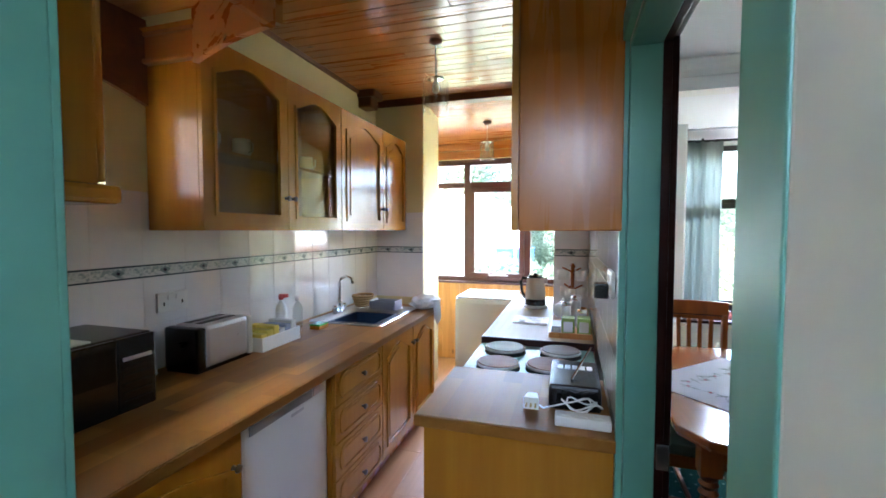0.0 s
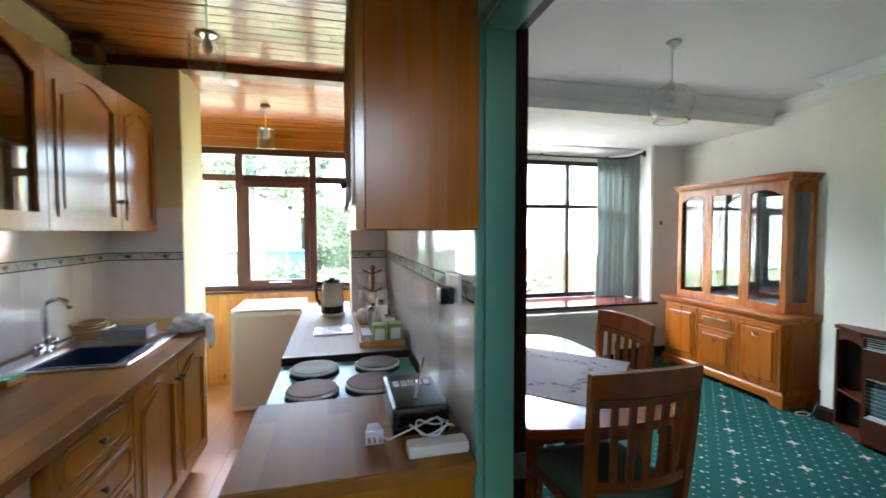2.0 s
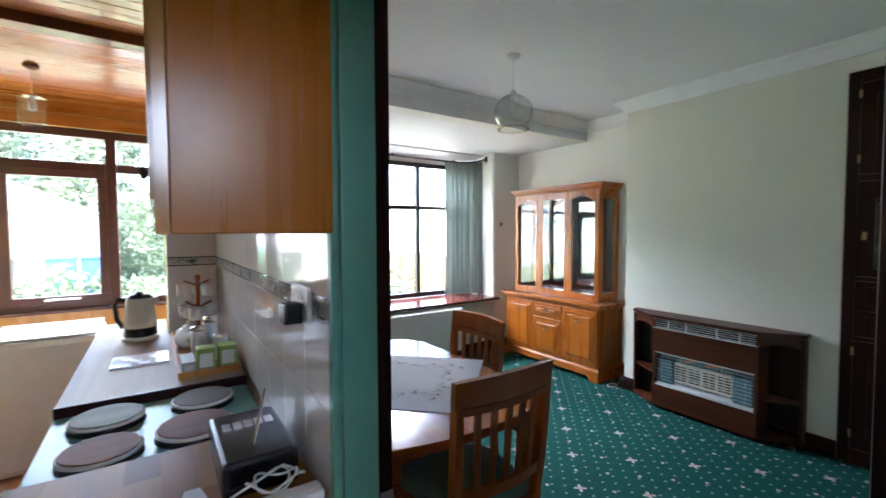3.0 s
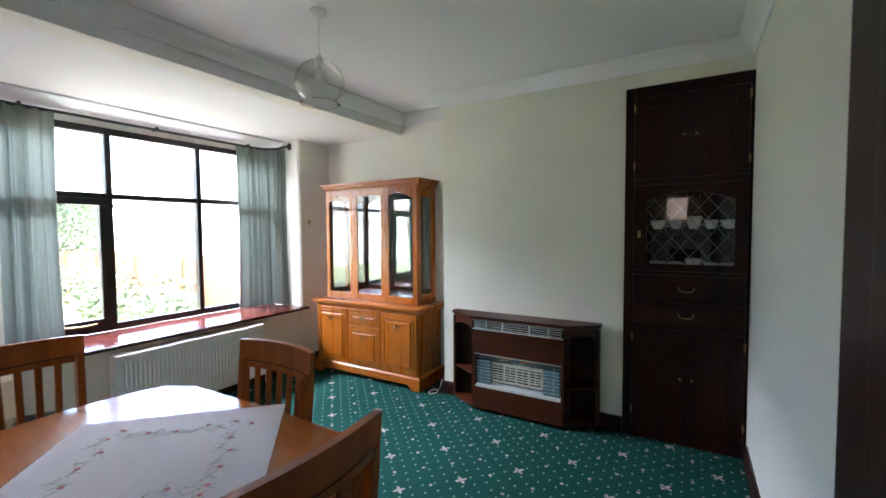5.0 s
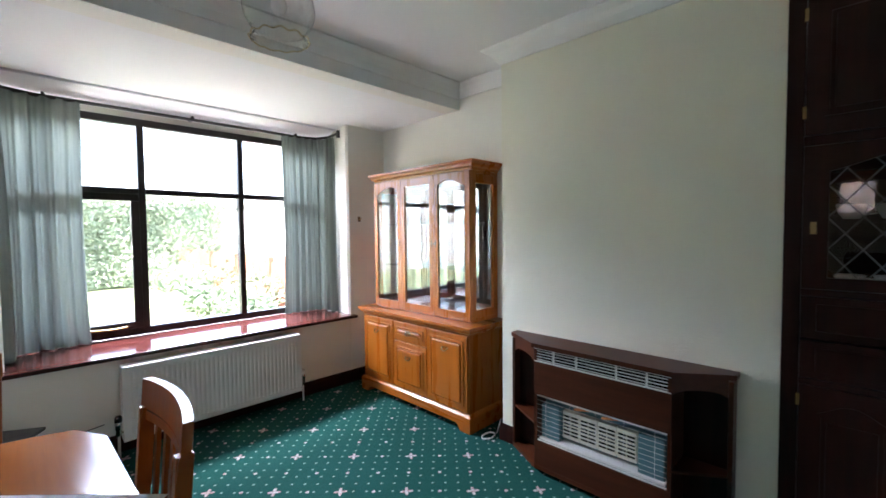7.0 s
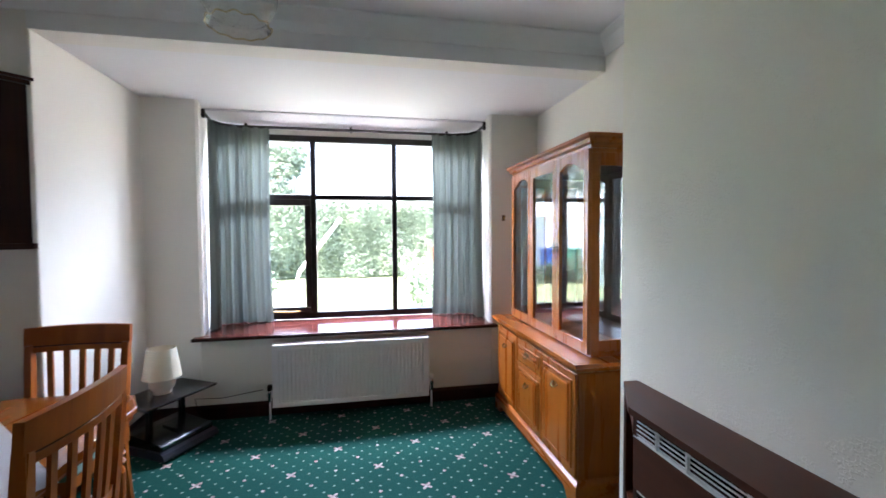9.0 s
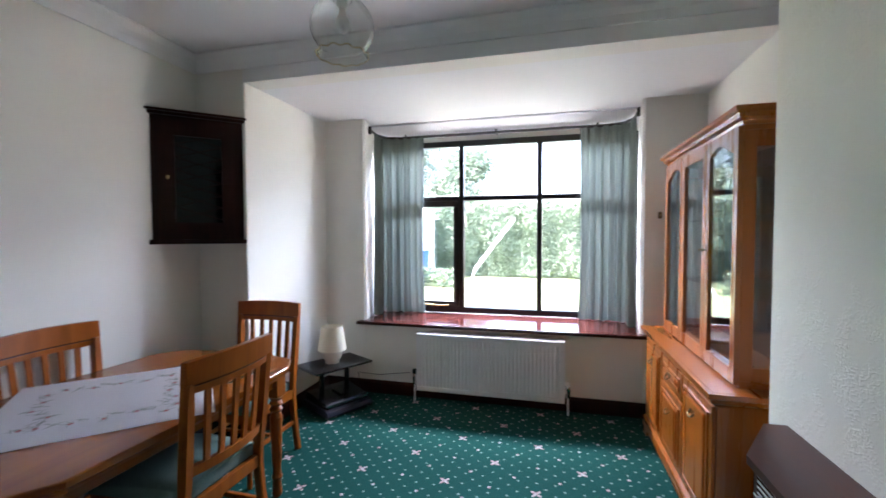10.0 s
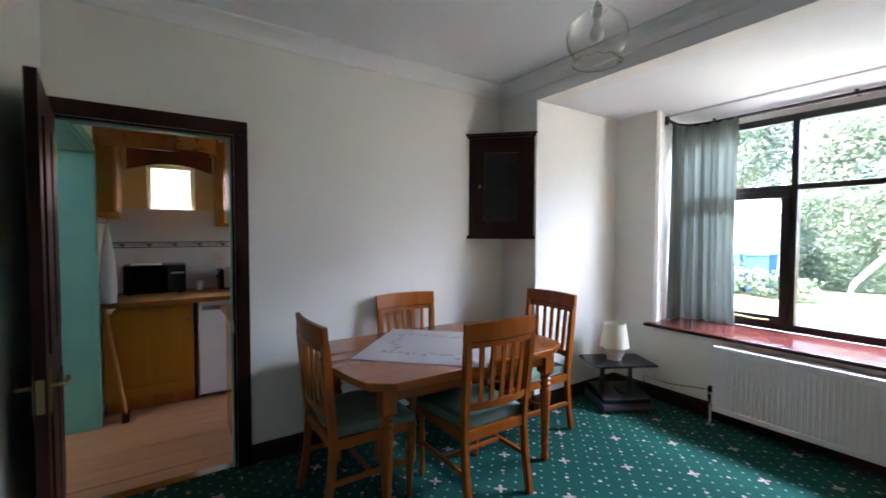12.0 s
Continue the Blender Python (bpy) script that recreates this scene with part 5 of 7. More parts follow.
structure("wall_panel_pine", boxes([(KL + 0.005 + 0.1 * k, KL + 0.103 + 0.1 * k, KF - 0.016, KF - 0.001, 0.0, 0.905) for k in range(18)], 0.003), PINE_WALL, "pine boarding below the kitchen window")


def kitchen_window():
    w = thing("window_2", (-0.7, KF, 0.91), "red-brown wooden kitchen window over the pine boarding", "window")
    tagged(w, kind="structure")
    y, x0, x1, z0, z1 = KF + 0.02, KL, KX, 0.905, 2.30
    part("window_frame", boxes([(x0, x1, y, y + 0.07, z0, z0 + 0.055), (x0, x1, y, y + 0.07, z1 - 0.065, z1), (x0, x0 + 0.06, y, y + 0.07, z0, z1), (x1 - 0.06, x1, y, y + 0.07, z0, z1)], 0.005), RED_BROWN, w)
    part("window_board", box(x0, x1, KF - 0.04, y + 0.02, z0 - 0.02, z0 + 0.004, 0.004), RED_BROWN, w)
    xs = [x0 + 0.06, -1.115, -0.43, x1 - 0.06]
    for x in xs[1:3]:
        part("mullion", box(x - 0.035, x + 0.035, y - 0.004, y + 0.066, z0 + 0.05, z1 - 0.06, 0.005), RED_BROWN, w)
    for a, c in zip(xs, xs[1:]):
        a, c = a + (0.036 if a > -1.6 else 0), c - (0.036 if c < 0 else 0)
        part("transom", box(a, c, y - 0.003, y + 0.066, 1.975, 2.04, 0.005), RED_BROWN, w)
        for lo, hi in ((z0 + 0.05, 1.98), (2.035, z1 - 0.06)):
            p = part("pane", box(a - 0.01, c + 0.01, y + 0.03, y + 0.036, lo, hi), PANE, w)
            p.visible_shadow = False
    a, c = -1.079, -0.466
    part("casement", boxes([(a, c, y - 0.02, y + 0.03, z0 + 0.05, z0 + 0.105), (a, c, y - 0.02, y + 0.03, 1.92, 1.974), (a, a + 0.055, y - 0.02, y + 0.03, z0 + 0.105, 1.92), (c - 0.055, c, y - 0.02, y + 0.03, z0 + 0.105, 1.92)], 0.005), RED_BROWN, w)
    part("window_stay", tube([(-0.85, y - 0.03, 0.985), (-0.76, y - 0.05, 0.99), (-0.64, y - 0.03, 0.985)], 0.008), WHITE_PLASTIC, w, "white window stay")
    s = thing("window_3", (KL, 1.02, 1.61), "small white framed kitchen window", "window")
    tagged(s, kind="structure")
    part("window_frame", boxes([(KL - 0.10, KL - 0.04, 0.80, 1.185, 1.61, 1.645), (KL - 0.10, KL - 0.04, 0.80, 1.185, 2.035, 2.07), (KL - 0.10, KL - 0.04, 0.80, 0.835, 1.645, 2.035), (KL - 0.10, KL - 0.04, 1.15, 1.185, 1.645, 2.035)], 0.004), WHITE_PLASTIC, s)
    p = part("pane", box(KL - 0.075, KL - 0.07, 0.83, 1.16, 1.64, 2.04), PANE, s)
    p.visible_shadow = False


kitchen_window()


# ---- fitted kitchen ----
def oak_door(parent, f, y0, y1, z0, z1, arch=0.05, glass=False, knob=None, sgn=1, name="door"):
    """A framed door in the plane x = f; sgn: the side that it faces."""
    t = 0.02 * sgn
    inner = arch_panel(y0 + 0.055, y1 - 0.055, z0 + 0.06, z1 - 0.05, arch)
    d = part(name, frame_yz(y0, y1, z0, z1, inner, f, f + t), OAK, parent)
    small = arch_panel(y0 + 0.07, y1 - 0.07, z0 + 0.075, z1 - 0.065, arch)
    part("bead", ring_yz(inner, small, f + t * 0.7, f + t * 1.4), OAK, d)
    if glass:
        part("pane", box(f + 0.3 * t, f + 0.45 * t, y0 + 0.05, y1 - 0.05, z0 + 0.055, z1 - 0.045), UNIT_GLASS, d)
    else:
        part("panel", yz_prism(small, f + 0.2 * t, f + 0.55 * t), OAK, d)
        cy = (y0 + y1) / 2
        fld = [(cy + (y - cy) * 0.78, z0 + 0.10 + (z - z0 - 0.075) * 0.90) for y, z in small]
        part("raised_field", yz_prism(fld, f + 0.5 * t, f + 0.85 * t), OAK, d)
    if knob:
        m = Matrix.Translation((f + t, knob[0], knob[1])) @ Matrix.Rotation(sgn * math.pi / 2, 4, "Y")
        part("knob", lathe([(0.009, 0), (0.006, 0.006), (0.006, 0.014), (0.014, 0.02), (0.012, 0.028), (0.004, 0.031)], (0, 0, 0), 14, m=m), BRASS_DARK, d, "dark brass knob", True)
    return d


UF, UZ0, UZ1 = -1.414, 1.49, 2.28


def wall_unit(y0, y1, doors, glass, label):
    u = thing("wall_unit", (KL, (y0 + y1) / 2, UZ0), label, "wall cupboard", "wall units over the sink")
    x0 = KL + 0.014
    part("side_panel", box(x0, UF, y0, y0 + 0.016, UZ0, UZ1), OAK, u)
    part("side_panel", box(x0, UF, y1 - 0.016, y1, UZ0, UZ1), OAK, u)
    part("bottom_panel", box(x0, UF, y0 + 0.016, y1 - 0.016, UZ0, UZ0 + 0.016), OAK, u)
    part("top_panel", box(x0, UF, y0 + 0.016, y1 - 0.016, UZ1 - 0.016, UZ1), OAK, u)
    part("back_panel", box(x0, x0 + 0.006, y0 + 0.016, y1 - 0.016, UZ0 + 0.016, UZ1 - 0.016), OAK, u)
    part("shelf", box(x0 + 0.006, UF - 0.03, y0 + 0.016, y1 - 0.016, 1.83, 1.846), OAK, u)
    for a, c, k in doors:
        oak_door(u, UF, a + 0.002, c - 0.002, UZ0 + 0.002, UZ1 - 0.004, 0.07, glass, (k, 1.655))
    return u


wall_unit(1.345, 2.42, [(1.345, 1.885, 1.86), (1.885, 2.42, 1.912)], True, "honey oak wall unit with two glazed arched doors")
wall_unit(2.422, 3.05, [(2.422, 3.05, 3.02)], False, "honey oak wall unit with an arched panel door")
wall_unit(3.052, 3.53, [(3.052, 3.53, 3.08)], False, "honey oak wall unit with an arched panel door beside the corner")


def stack(at, count, r, label):
    x, y, z = at
    s = thing("plate_stack", at, label, "plates", "crockery in the wall unit")
    for k in range(count):
        part("plate", lathe([(r * 0.5, 0.0), (r, 0.012), (r, 0.015), (r * 0.5, 0.004)], (x, y, z + 0.006 * k), 20), WHITE_PLASTIC, s, smooth=True)


for y, c in ((1.52, 6), (1.72, 4), (2.05, 7), (2.25, 3)):
    stack((-1.56, y, UZ0 + 0.0165), c, 0.085, "stack of white plates behind the glazed door")
    g = thing("mug", (-1.54, y, 1.8465), "pale mug on the wall unit's shelf", "mug", "crockery in the wall unit")
    part("bowl", lathe([(0.035, 0), (0.042, 0.01), (0.042, 0.09), (0.038, 0.09), (0.036, 0.012), (0.001, 0.01)], (-1.54, y, 1.8465), 18), CERAMIC, g, smooth=True)
    part("handle", tube([(-1.50, y, 1.92), (-1.475, y, 1.915), (-1.475, y, 1.88), (-1.50, y, 1.87)], 0.005, 6), CERAMIC, g)

# cornice, valance and the unit on the near wall
canopy = thing("canopy", (-1.3, 0.87, 2.3), "pine boarded canopy over the small window", "canopy")
CAN_A, CAN_B = Vector((-1.405, 1.335)), Vector((-0.77, 1.02))      # the slanting front of the canopy
for k in range(9):
    ya, yb = 0.506 + 0.0905 * k, 0.594 + 0.0905 * k
    xa, xb = (min(-0.795, -0.795 - (y - 1.02) * 2.016) for y in (ya, yb))
    bm = prism([(-1.69, ya), (xa, ya), (xb, yb), (-1.69, yb)], 2.352, 2.366)
    part("board", bm, PINE, canopy)
part("end_fascia", box(-1.69, -1.405, 1.322, 1.3445, 2.185, 2.275, 0.004), PINE, canopy)
part("cap_strip", box(-1.69, -1.395, 1.312, 1.3445, 2.2755, 2.29, 0.005), PINE, canopy)
part("foot_moulding", box(-1.69, -1.395, 1.308, 1.3445, 2.165, 2.1845, 0.007), PINE, canopy)
side = (CAN_B - CAN_A).normalized()
out = Vector((-side.y, side.x)) * 0.011
bm, n = bmesh.new(), 10
rows = []
for k in range(n + 1):
    u = k / n
    p = CAN_A.lerp(CAN_B, u)
    lo = 2.15 - 0.08 * u + 0.015 * math.sin(math.pi * u)
    rows.append([bm.verts.new((p.x + q.x, p.y + q.y, z)) for q, z in ((out, lo), (-out, lo), (-out, 2.40), (out, 2.40))])
for a, c in zip(rows, rows[1:]):
    for k in range(4):
        bm.faces.new((a[k], a[(k + 1) % 4], c[(k + 1) % 4], c[k]))
bm.faces.new(rows[0])
bm.faces.new(rows[-1][::-1])
part("slanting_fascia", bm, PINE, canopy)
part("fascia", box(-0.79, -0.769, 0.522, 1.005, 2.05, 2.40, 0.004), PINE, canopy)
part("end_moulding", sweep([(-0.03, 0), (0.012, 0), (0.02, 0.012), (0.035, 0.02), (-0.03, 0.02)], [(KL + 0.02, 1.335, UZ1 + 0.0005, 0, -1), (UF + 0.03, 1.335, UZ1 + 0.0005, 0, -1)]), OAK, canopy)
val = thing("valance", (UF, 1.0, 2.1), "pine valance with an arched lower edge over the small window", "valance")
arc = [(0.66 + 0.67 * k / 14, 2.0 + 0.07 * math.sin(math.pi * k / 14)) for k in range(15)]
part("board", yz_prism(arc + [(1.33, 2.345), (0.66, 2.345)], KL + 0.03, KL + 0.05), PINE_DARK, val)
nu = thing("corner_wall_unit", (-1.25, 0.52, 1.55), "honey oak wall unit on the wall beside the hall door", "wall cupboard")
part("carcass", box(-1.68, -0.90, 0.505, 0.62, 1.585, 2.345, 0.003), OAK, nu)
d = part("door", box(-1.36, -0.905, 0.622, 0.64, 1.59, 2.34, 0.006), OAK, nu)
part("panel", box(-1.30, -0.965, 0.638, 0.646, 1.66, 2.27, 0.006), OAK, d)
part("light_pelmet", box(-1.66, -0.885, 0.505, 0.658, 1.545, 1.584, 0.01), OAK, nu)

# worktops
WT, TH = 0.888, 0.038


def worktop(name, x0, x1, y0, y1, label):
    t = thing(name, ((x0 + x1) / 2, (y0 + y1) / 2, WT - TH), label, "worktop")
    rng = random.Random(7)
    n = max(2, round((x1 - x0) / 0.075))
    for i in range(n):
        a, c = x0 + (x1 - x0) * i / n, x0 + (x1 - x0) * (i + 1) / n
        y = y0
        while y < y1 - 1e-4:
            e = min(y1, y + rng.uniform(0.25, 0.6))
            e = y1 if y1 - e < 0.1 else e
            part("oak_block", box(a, c, y, e, WT - TH, WT), WORKTOP, t)
            y = e
    return t


left_top = thing("worktop", (-1.33, 1.9, WT - TH), "oak block worktop with an inset sink", "worktop")
rng = random.Random(9)
for i in range(9):
    a, c = -1.684 + 0.704 * i / 9, -1.684 + 0.704 * (i + 1) / 9
    y = 0.506
    while y < 3.18:
        e = min(3.18, y + rng.uniform(0.25, 0.6))
        lo, hi = y, e
        if 0 < i < 7:
            for p, q in ((lo, min(hi, 2.40)), (max(lo, 3.02), hi)):
                if q - p > 0.01:
                    part("oak_block", box(a, c, p, q, WT - TH, WT), WORKTOP, left_top)
        else:
            part("oak_block", box(a, c, lo, hi, WT - TH, WT), WORKTOP, left_top)
        y = e
part("front_edge", box(-0.981, -0.972, 0.506, 3.18, WT - TH, WT - 0.001, 0.003), WORKTOP, left_top)
pen = worktop("peninsula_worktop", -0.462, 0.152, 1.275, 1.785, "oak block worktop on the end unit before the cooker")
part("front_edge", box(-0.465, 0.152, 1.268, 1.276, WT - TH, WT - 0.001, 0.003), WORKTOP, pen)
rt = thing("side_worktop", (-0.15, 2.9, WT - TH), "pale laminate worktop with a dark wooden edge", "worktop")
PALE = wood("pale_worktop_laminate", (0.30, 0.23, 0.16), (0.42, 0.34, 0.25), "y", 0.5, 0.0, spec=0.15)
part("surface", boxes([(-0.455, 0.152, 2.345, 3.395, WT - TH, WT), (-0.455, -0.105, 3.395, 3.93, WT - TH, WT)]), PALE, rt)
part("front_edge", box(-0.458, 0.152, 2.335, 2.345, WT - TH - 0.005, WT + 0.001, 0.002), MAHOGANY, rt, "dark wooden edging")


def rounded(u0, u1, v0, v1, rad, n=6):
    """Outline of a panel with rounded corners."""
    pts = []
    for cu, cv, a in ((u1 - rad, v1 - rad, 0), (u0 + rad, v1 - rad, 90), (u0 + rad, v0 + rad, 180), (u1 - rad, v0 + rad, 270)):
        pts += [(cu + rad * math.cos(radians(a + 90 * k / n)), cv + rad * math.sin(radians(a + 90 * k / n))) for k in range(n + 1)]
    return pts


# base units on the window side of the sink wall
def base_unit(y0, y1, label, drawers=False, doors=()):
    u = thing("base_unit", (-1.3, (y0 + y1) / 2, 0), label, "base cupboard", "base units by the sink")
    part("carcass", box(-1.68, -1.04, y0, y1, 0.11, 0.66 if "sink" in label else WT - TH - 0.002), OAK, u)
    part("plinth", box(-1.11, -1.095, y0, y1, -0.005, 0.108), OAK_DARK, u)
    if drawers:
        n = 4
        z = 0.125
        for k in range(n):
            h = (WT - TH - 0.015 - 0.125) / n
            d = part("drawer", box(-1.04, -1.02, y0 + 0.004, y1 - 0.004, z + 0.002, z + h - 0.004, 0.004), OAK, u)
            part("bead", ring_yz(rounded(y0 + 0.035, y1 - 0.035, z + 0.024, z + h - 0.024, 0.05), rounded(y0 + 0.049, y1 - 0.049, z + 0.037, z + h - 0.037, 0.037), -1.021, -1.011), OAK, d)
            part("raised_field", yz_prism(rounded(y0 + 0.06, y1 - 0.06, z + 0.046, z + h - 0.046, 0.028), -1.021, -1.015), OAK, d)
            m = Matrix.Translation((-1.02, (y0 + y1) / 2, z + h / 2)) @ Matrix.Rotation(math.pi / 2, 4, "Y")
            part("knob", lathe([(0.009, 0), (0.006, 0.006), (0.006, 0.014), (0.014, 0.02), (0.012, 0.028), (0.004, 0.031)], (0, 0, 0), 14, m=m), BRASS_DARK, d, "dark brass knob", True)
            z += h
    for a, c, k in doors:
        oak_door(u, -1.04, a + 0.003, c - 0.003, 0.125, WT - TH - 0.018, 0.06, False, (k, 0.72))
    return u


base_unit(0.52, 1.12, "honey oak base unit under the microwave", doors=[(0.52, 1.12, 1.08)])
base_unit(1.70, 2.22, "honey oak base unit with four drawers", True)
base_unit(2.222, 2.72, "honey oak sink base unit with an arched door", doors=[(2.222, 2.72, 2.69)])
base_unit(2.722, 3.20, "honey oak sink base unit beside the wall end", doors=[(2.722, 3.20, 2.75)])

fr = thing("fridge", (-1.3, 1.41, 0), "white fridge under the oak worktop", "fridge")
part("body", box(-1.64, -1.105, 1.15, 1.68, 0.02, 0.84, 0.006), WHITE_METAL, fr)
part("door", box(-1.103, -1.05, 1.15, 1.68, 0.04, 0.84, 0.014), WHITE_METAL, fr)
GRIP = paint("grey_grip_plastic", (0.33, 0.34, 0.36), 0.4, 0.1)
part("handle_strip", box(-1.051, -1.046, 1.185, 1.56, 0.765, 0.80, 0.002), GRIP, fr, "grey recessed grip strip")
part("control_plate", box(-1.051, -1.046, 1.57, 1.655, 0.765, 0.80, 0.002), STEEL, fr, "silver plate beside the grip")
part("top_cap", box(-1.10, -1.044, 1.15, 1.68, 0.8405, 0.852, 0.004), WHITE_PLASTIC, fr)
part("badge", box(-1.05, -1.048, 1.42, 1.50, 0.735, 0.747), STEEL, fr, "small silver badge")
for y in (1.19, 1.64):
    part("foot", lathe([(0.02, -0.006), (0.02, 0.02)], (-1.15, y, 0), 10), BLACK, fr)


# sink
def sink():
    s = thing("sink", (-1.37, 2.71, WT), "stainless steel inset sink with a mixer tap", "sink")
    x0, x1, y0, y1 = -1.63, -1.105, 2.37, 3.05
    bm = bmesh.new()
    def rr(x0, x1, y0, y1, r, z, n=5):
        pts = []
        for cx, cy, a in ((x1 - r, y1 - r, 0), (x0 + r, y1 - r, 90), (x0 + r, y0 + r, 180), (x1 - r, y0 + r, 270)):
            for k in range(n):
                t = radians(a + 90 * k / (n - 1))
                pts.append((cx + r * math.cos(t), cy + r * math.sin(t), z))
        return pts
    loops = [rr(x0, x1, y0, y1, 0.03, WT + 0.001), rr(x0 + 0.004, x1 - 0.004, y0 + 0.004, y1 - 0.004, 0.03, WT + 0.008), rr(x0 + 0.02, x1 - 0.02, y0 + 0.02, y1 - 0.02, 0.03, WT + 0.005),
             rr(x0 + 0.09, x1 - 0.035, y0 + 0.035, y1 - 0.22, 0.05, WT + 0.004), rr(x0 + 0.10, x1 - 0.045, y0 + 0.045, y1 - 0.23, 0.05, WT - 0.14), rr(x0 + 0.13, x1 - 0.075, y0 + 0.075, y1 - 0.26, 0.05, WT - 0.155)]
    rings = [[bm.verts.new(p) for p in l] for l in loops]
    for a, c in zip(rings, rings[1:]):
        for k in range(len(a)):
            bm.faces.new((a[k], a[(k + 1) % len(a)], c[(k + 1) % len(a)], c[k]))
    bm.faces.new(rings[-1])
    part("bowl", bm, STEEL, s, smooth=True)
    for k in range(6):
        part("drainer_rib", box(x0 + 0.10 + 0.06 * k, x0 + 0.115 + 0.06 * k, y1 - 0.18, y1 - 0.04, WT + 0.004, WT + 0.009, 0.002), STEEL, s)
    t = part("tap_body", lathe([(0.025, 0.004), (0.025, 0.012), (0.016, 0.02), (0.016, 0.07), (0.02, 0.08), (0.014, 0.09)], (-1.585, 2.70, WT), 16), CHROME, s, "chrome mixer tap", True)
    part("spout", tube([(-1.585, 2.70, WT + 0.08), (-1.585, 2.70, WT + 0.22), (-1.57, 2.70, WT + 0.255), (-1.53, 2.70, WT + 0.27), (-1.49, 2.70, WT + 0.255), (-1.475, 2.70, WT + 0.22)], 0.011, 10), CHROME, t, smooth=True)
    for y in (2.64, 2.76):
        part("tap_head", lathe([(0.014, 0.004), (0.014, 0.03), (0.022, 0.036), (0.022, 0.06), (0.01, 0.068)], (-1.585, y, WT), 12), CHROME, t, smooth=True)
    part("tap_bridge", tube([(-1.585, 2.64, WT + 0.025), (-1.585, 2.76, WT + 0.025)], 0.01), CHROME, t)


sink()
b = thing("dish_basket", (-1.55, 2.96, WT), "small wicker basket behind the sink", "basket")
WICKER = wood("wicker", (0.30, 0.16, 0.05), (0.48, 0.30, 0.12), "x", 0.7, fine=3)
for k in range(5):
    part("weave", tube([(-1.545 + (0.05 + 0.006 * k) * math.cos(t), 2.99 + (0.07 + 0.006 * k) * math.sin(t), WT + 0.016 + 0.018 * k) for t in np.linspace(0, 6.283, 25)], 0.0095, 6), WICKER, b)
part("bottom", lathe([(0.05, 0.006), (0.05, 0.012)], (-1.545, 2.99, WT), 16), WICKER, b)
rack = thing("cutlery_drainer", (-1.33, 2.93, WT), "clear plastic cutlery drainer on the sink", "drainer")
for x in (-1.42, -1.22):
    part("end_wall", box(x - 0.004, x + 0.004, 2.86, 3.00, WT + 0.010, WT + 0.075, 0.002), STEEL, rack)
for y in (2.86, 2.93, 3.0):
    part("side_wall", box(-1.416, -1.224, y - 0.003, y + 0.003, WT + 0.010, WT + 0.07, 0.002), STEEL, rack)


TOWEL = fabric("white_towelling", (0.74, 0.74, 0.75), (0.80, 0.80, 0.80))
tw = thing("tea_towel", (-1.03, 3.12, WT), "crumpled white tea towel over the worktop's end", "tea towel")
bm = bmesh.new()
bmesh.ops.create_icosphere(bm, subdivisions=4, radius=1)
for v in bm.verts:
    k = 1 + 0.35 * noise.noise(v.co * 2.2) + 0.12 * noise.noise(v.co * 6)
    v.co = Vector((-1.06 + v.co.x * 0.105 * k, 3.09 + v.co.y * 0.115 * k, max(WT + 0.001, WT + 0.045 + v.co.z * 0.055 * k)))
part("bundle", bm, TOWEL, tw, smooth=True)
bm = bmesh.new()
rows = []
for i in range(13):
    u = i / 12
    rows.append([bm.verts.new((-0.966 + 0.006 * math.sin(9 * u) + 0.004 * j, 3.0 + 0.17 * u, WT + 0.07 - 0.045 * j - 0.02 * math.sin(3 * u) * j)) for j in range(4)])
for a_, c_ in zip(rows, rows[1:]):
    for j in range(3):
        bm.faces.new((a_[j], a_[j + 1], c_[j + 1], c_[j]))
bmesh.ops.solidify(bm, geom=bm.faces, thickness=0.006)
part("hanging_end", bm, TOWEL, tw, smooth=True)
basin = thing("washing_up_bowl", (-1.34, 2.62, WT - 0.15), "dark blue plastic washing-up bowl in the sink", "bowl")
NAVY, _, _ = mat_base("navy_plastic", (0.012, 0.03, 0.075), 0.3)
part("wall", boxes([(-1.50, -1.49, 2.45, 2.79, WT - 0.145, WT - 0.005), (-1.185, -1.175, 2.45, 2.79, WT - 0.145, WT - 0.005), (-1.49, -1.185, 2.45, 2.46, WT - 0.145, WT - 0.005), (-1.49, -1.185, 2.78, 2.79, WT - 0.145, WT - 0.005)], 0.002), NAVY, basin)
part("bottom", box(-1.495, -1.18, 2.455, 2.785, WT - 0.152, WT - 0.144), NAVY, basin)
part("rim", boxes([(-1.515, -1.488, 2.435, 2.805, WT - 0.008, WT - 0.001), (-1.187, -1.16, 2.435, 2.805, WT - 0.008, WT - 0.001), (-1.488, -1.187, 2.435, 2.462, WT - 0.008, WT - 0.001), (-1.488, -1.187, 2.778, 2.805, WT - 0.008, WT - 0.001)], 0.002), NAVY, basin)

# things on the long worktop
mw = thing("microwave", (-1.4, 0.85, WT), "black microwave oven with a paper on top", "microwave")
part("body", box(-1.675, -1.36, 0.63, 1.085, WT + 0.012, 1.148, 0.008), BLACK, mw)
part("door", box(-1.358, -1.34, 0.633, 0.955, WT + 0.016, 1.145, 0.005), BLACK_GLASS, mw, "black glass door")
pn = part("control_panel", box(-1.358, -1.342, 0.958, 1.082, WT + 0.016, 1.145, 0.004), BLACK, mw)
for k in range(6):
    part("button", box(-1.342, -1.338, 0.972, 1.068, 0.93 + 0.028 * k, 0.943 + 0.028 * k, 0.002), STEEL if k == 5 else BLACK, pn)
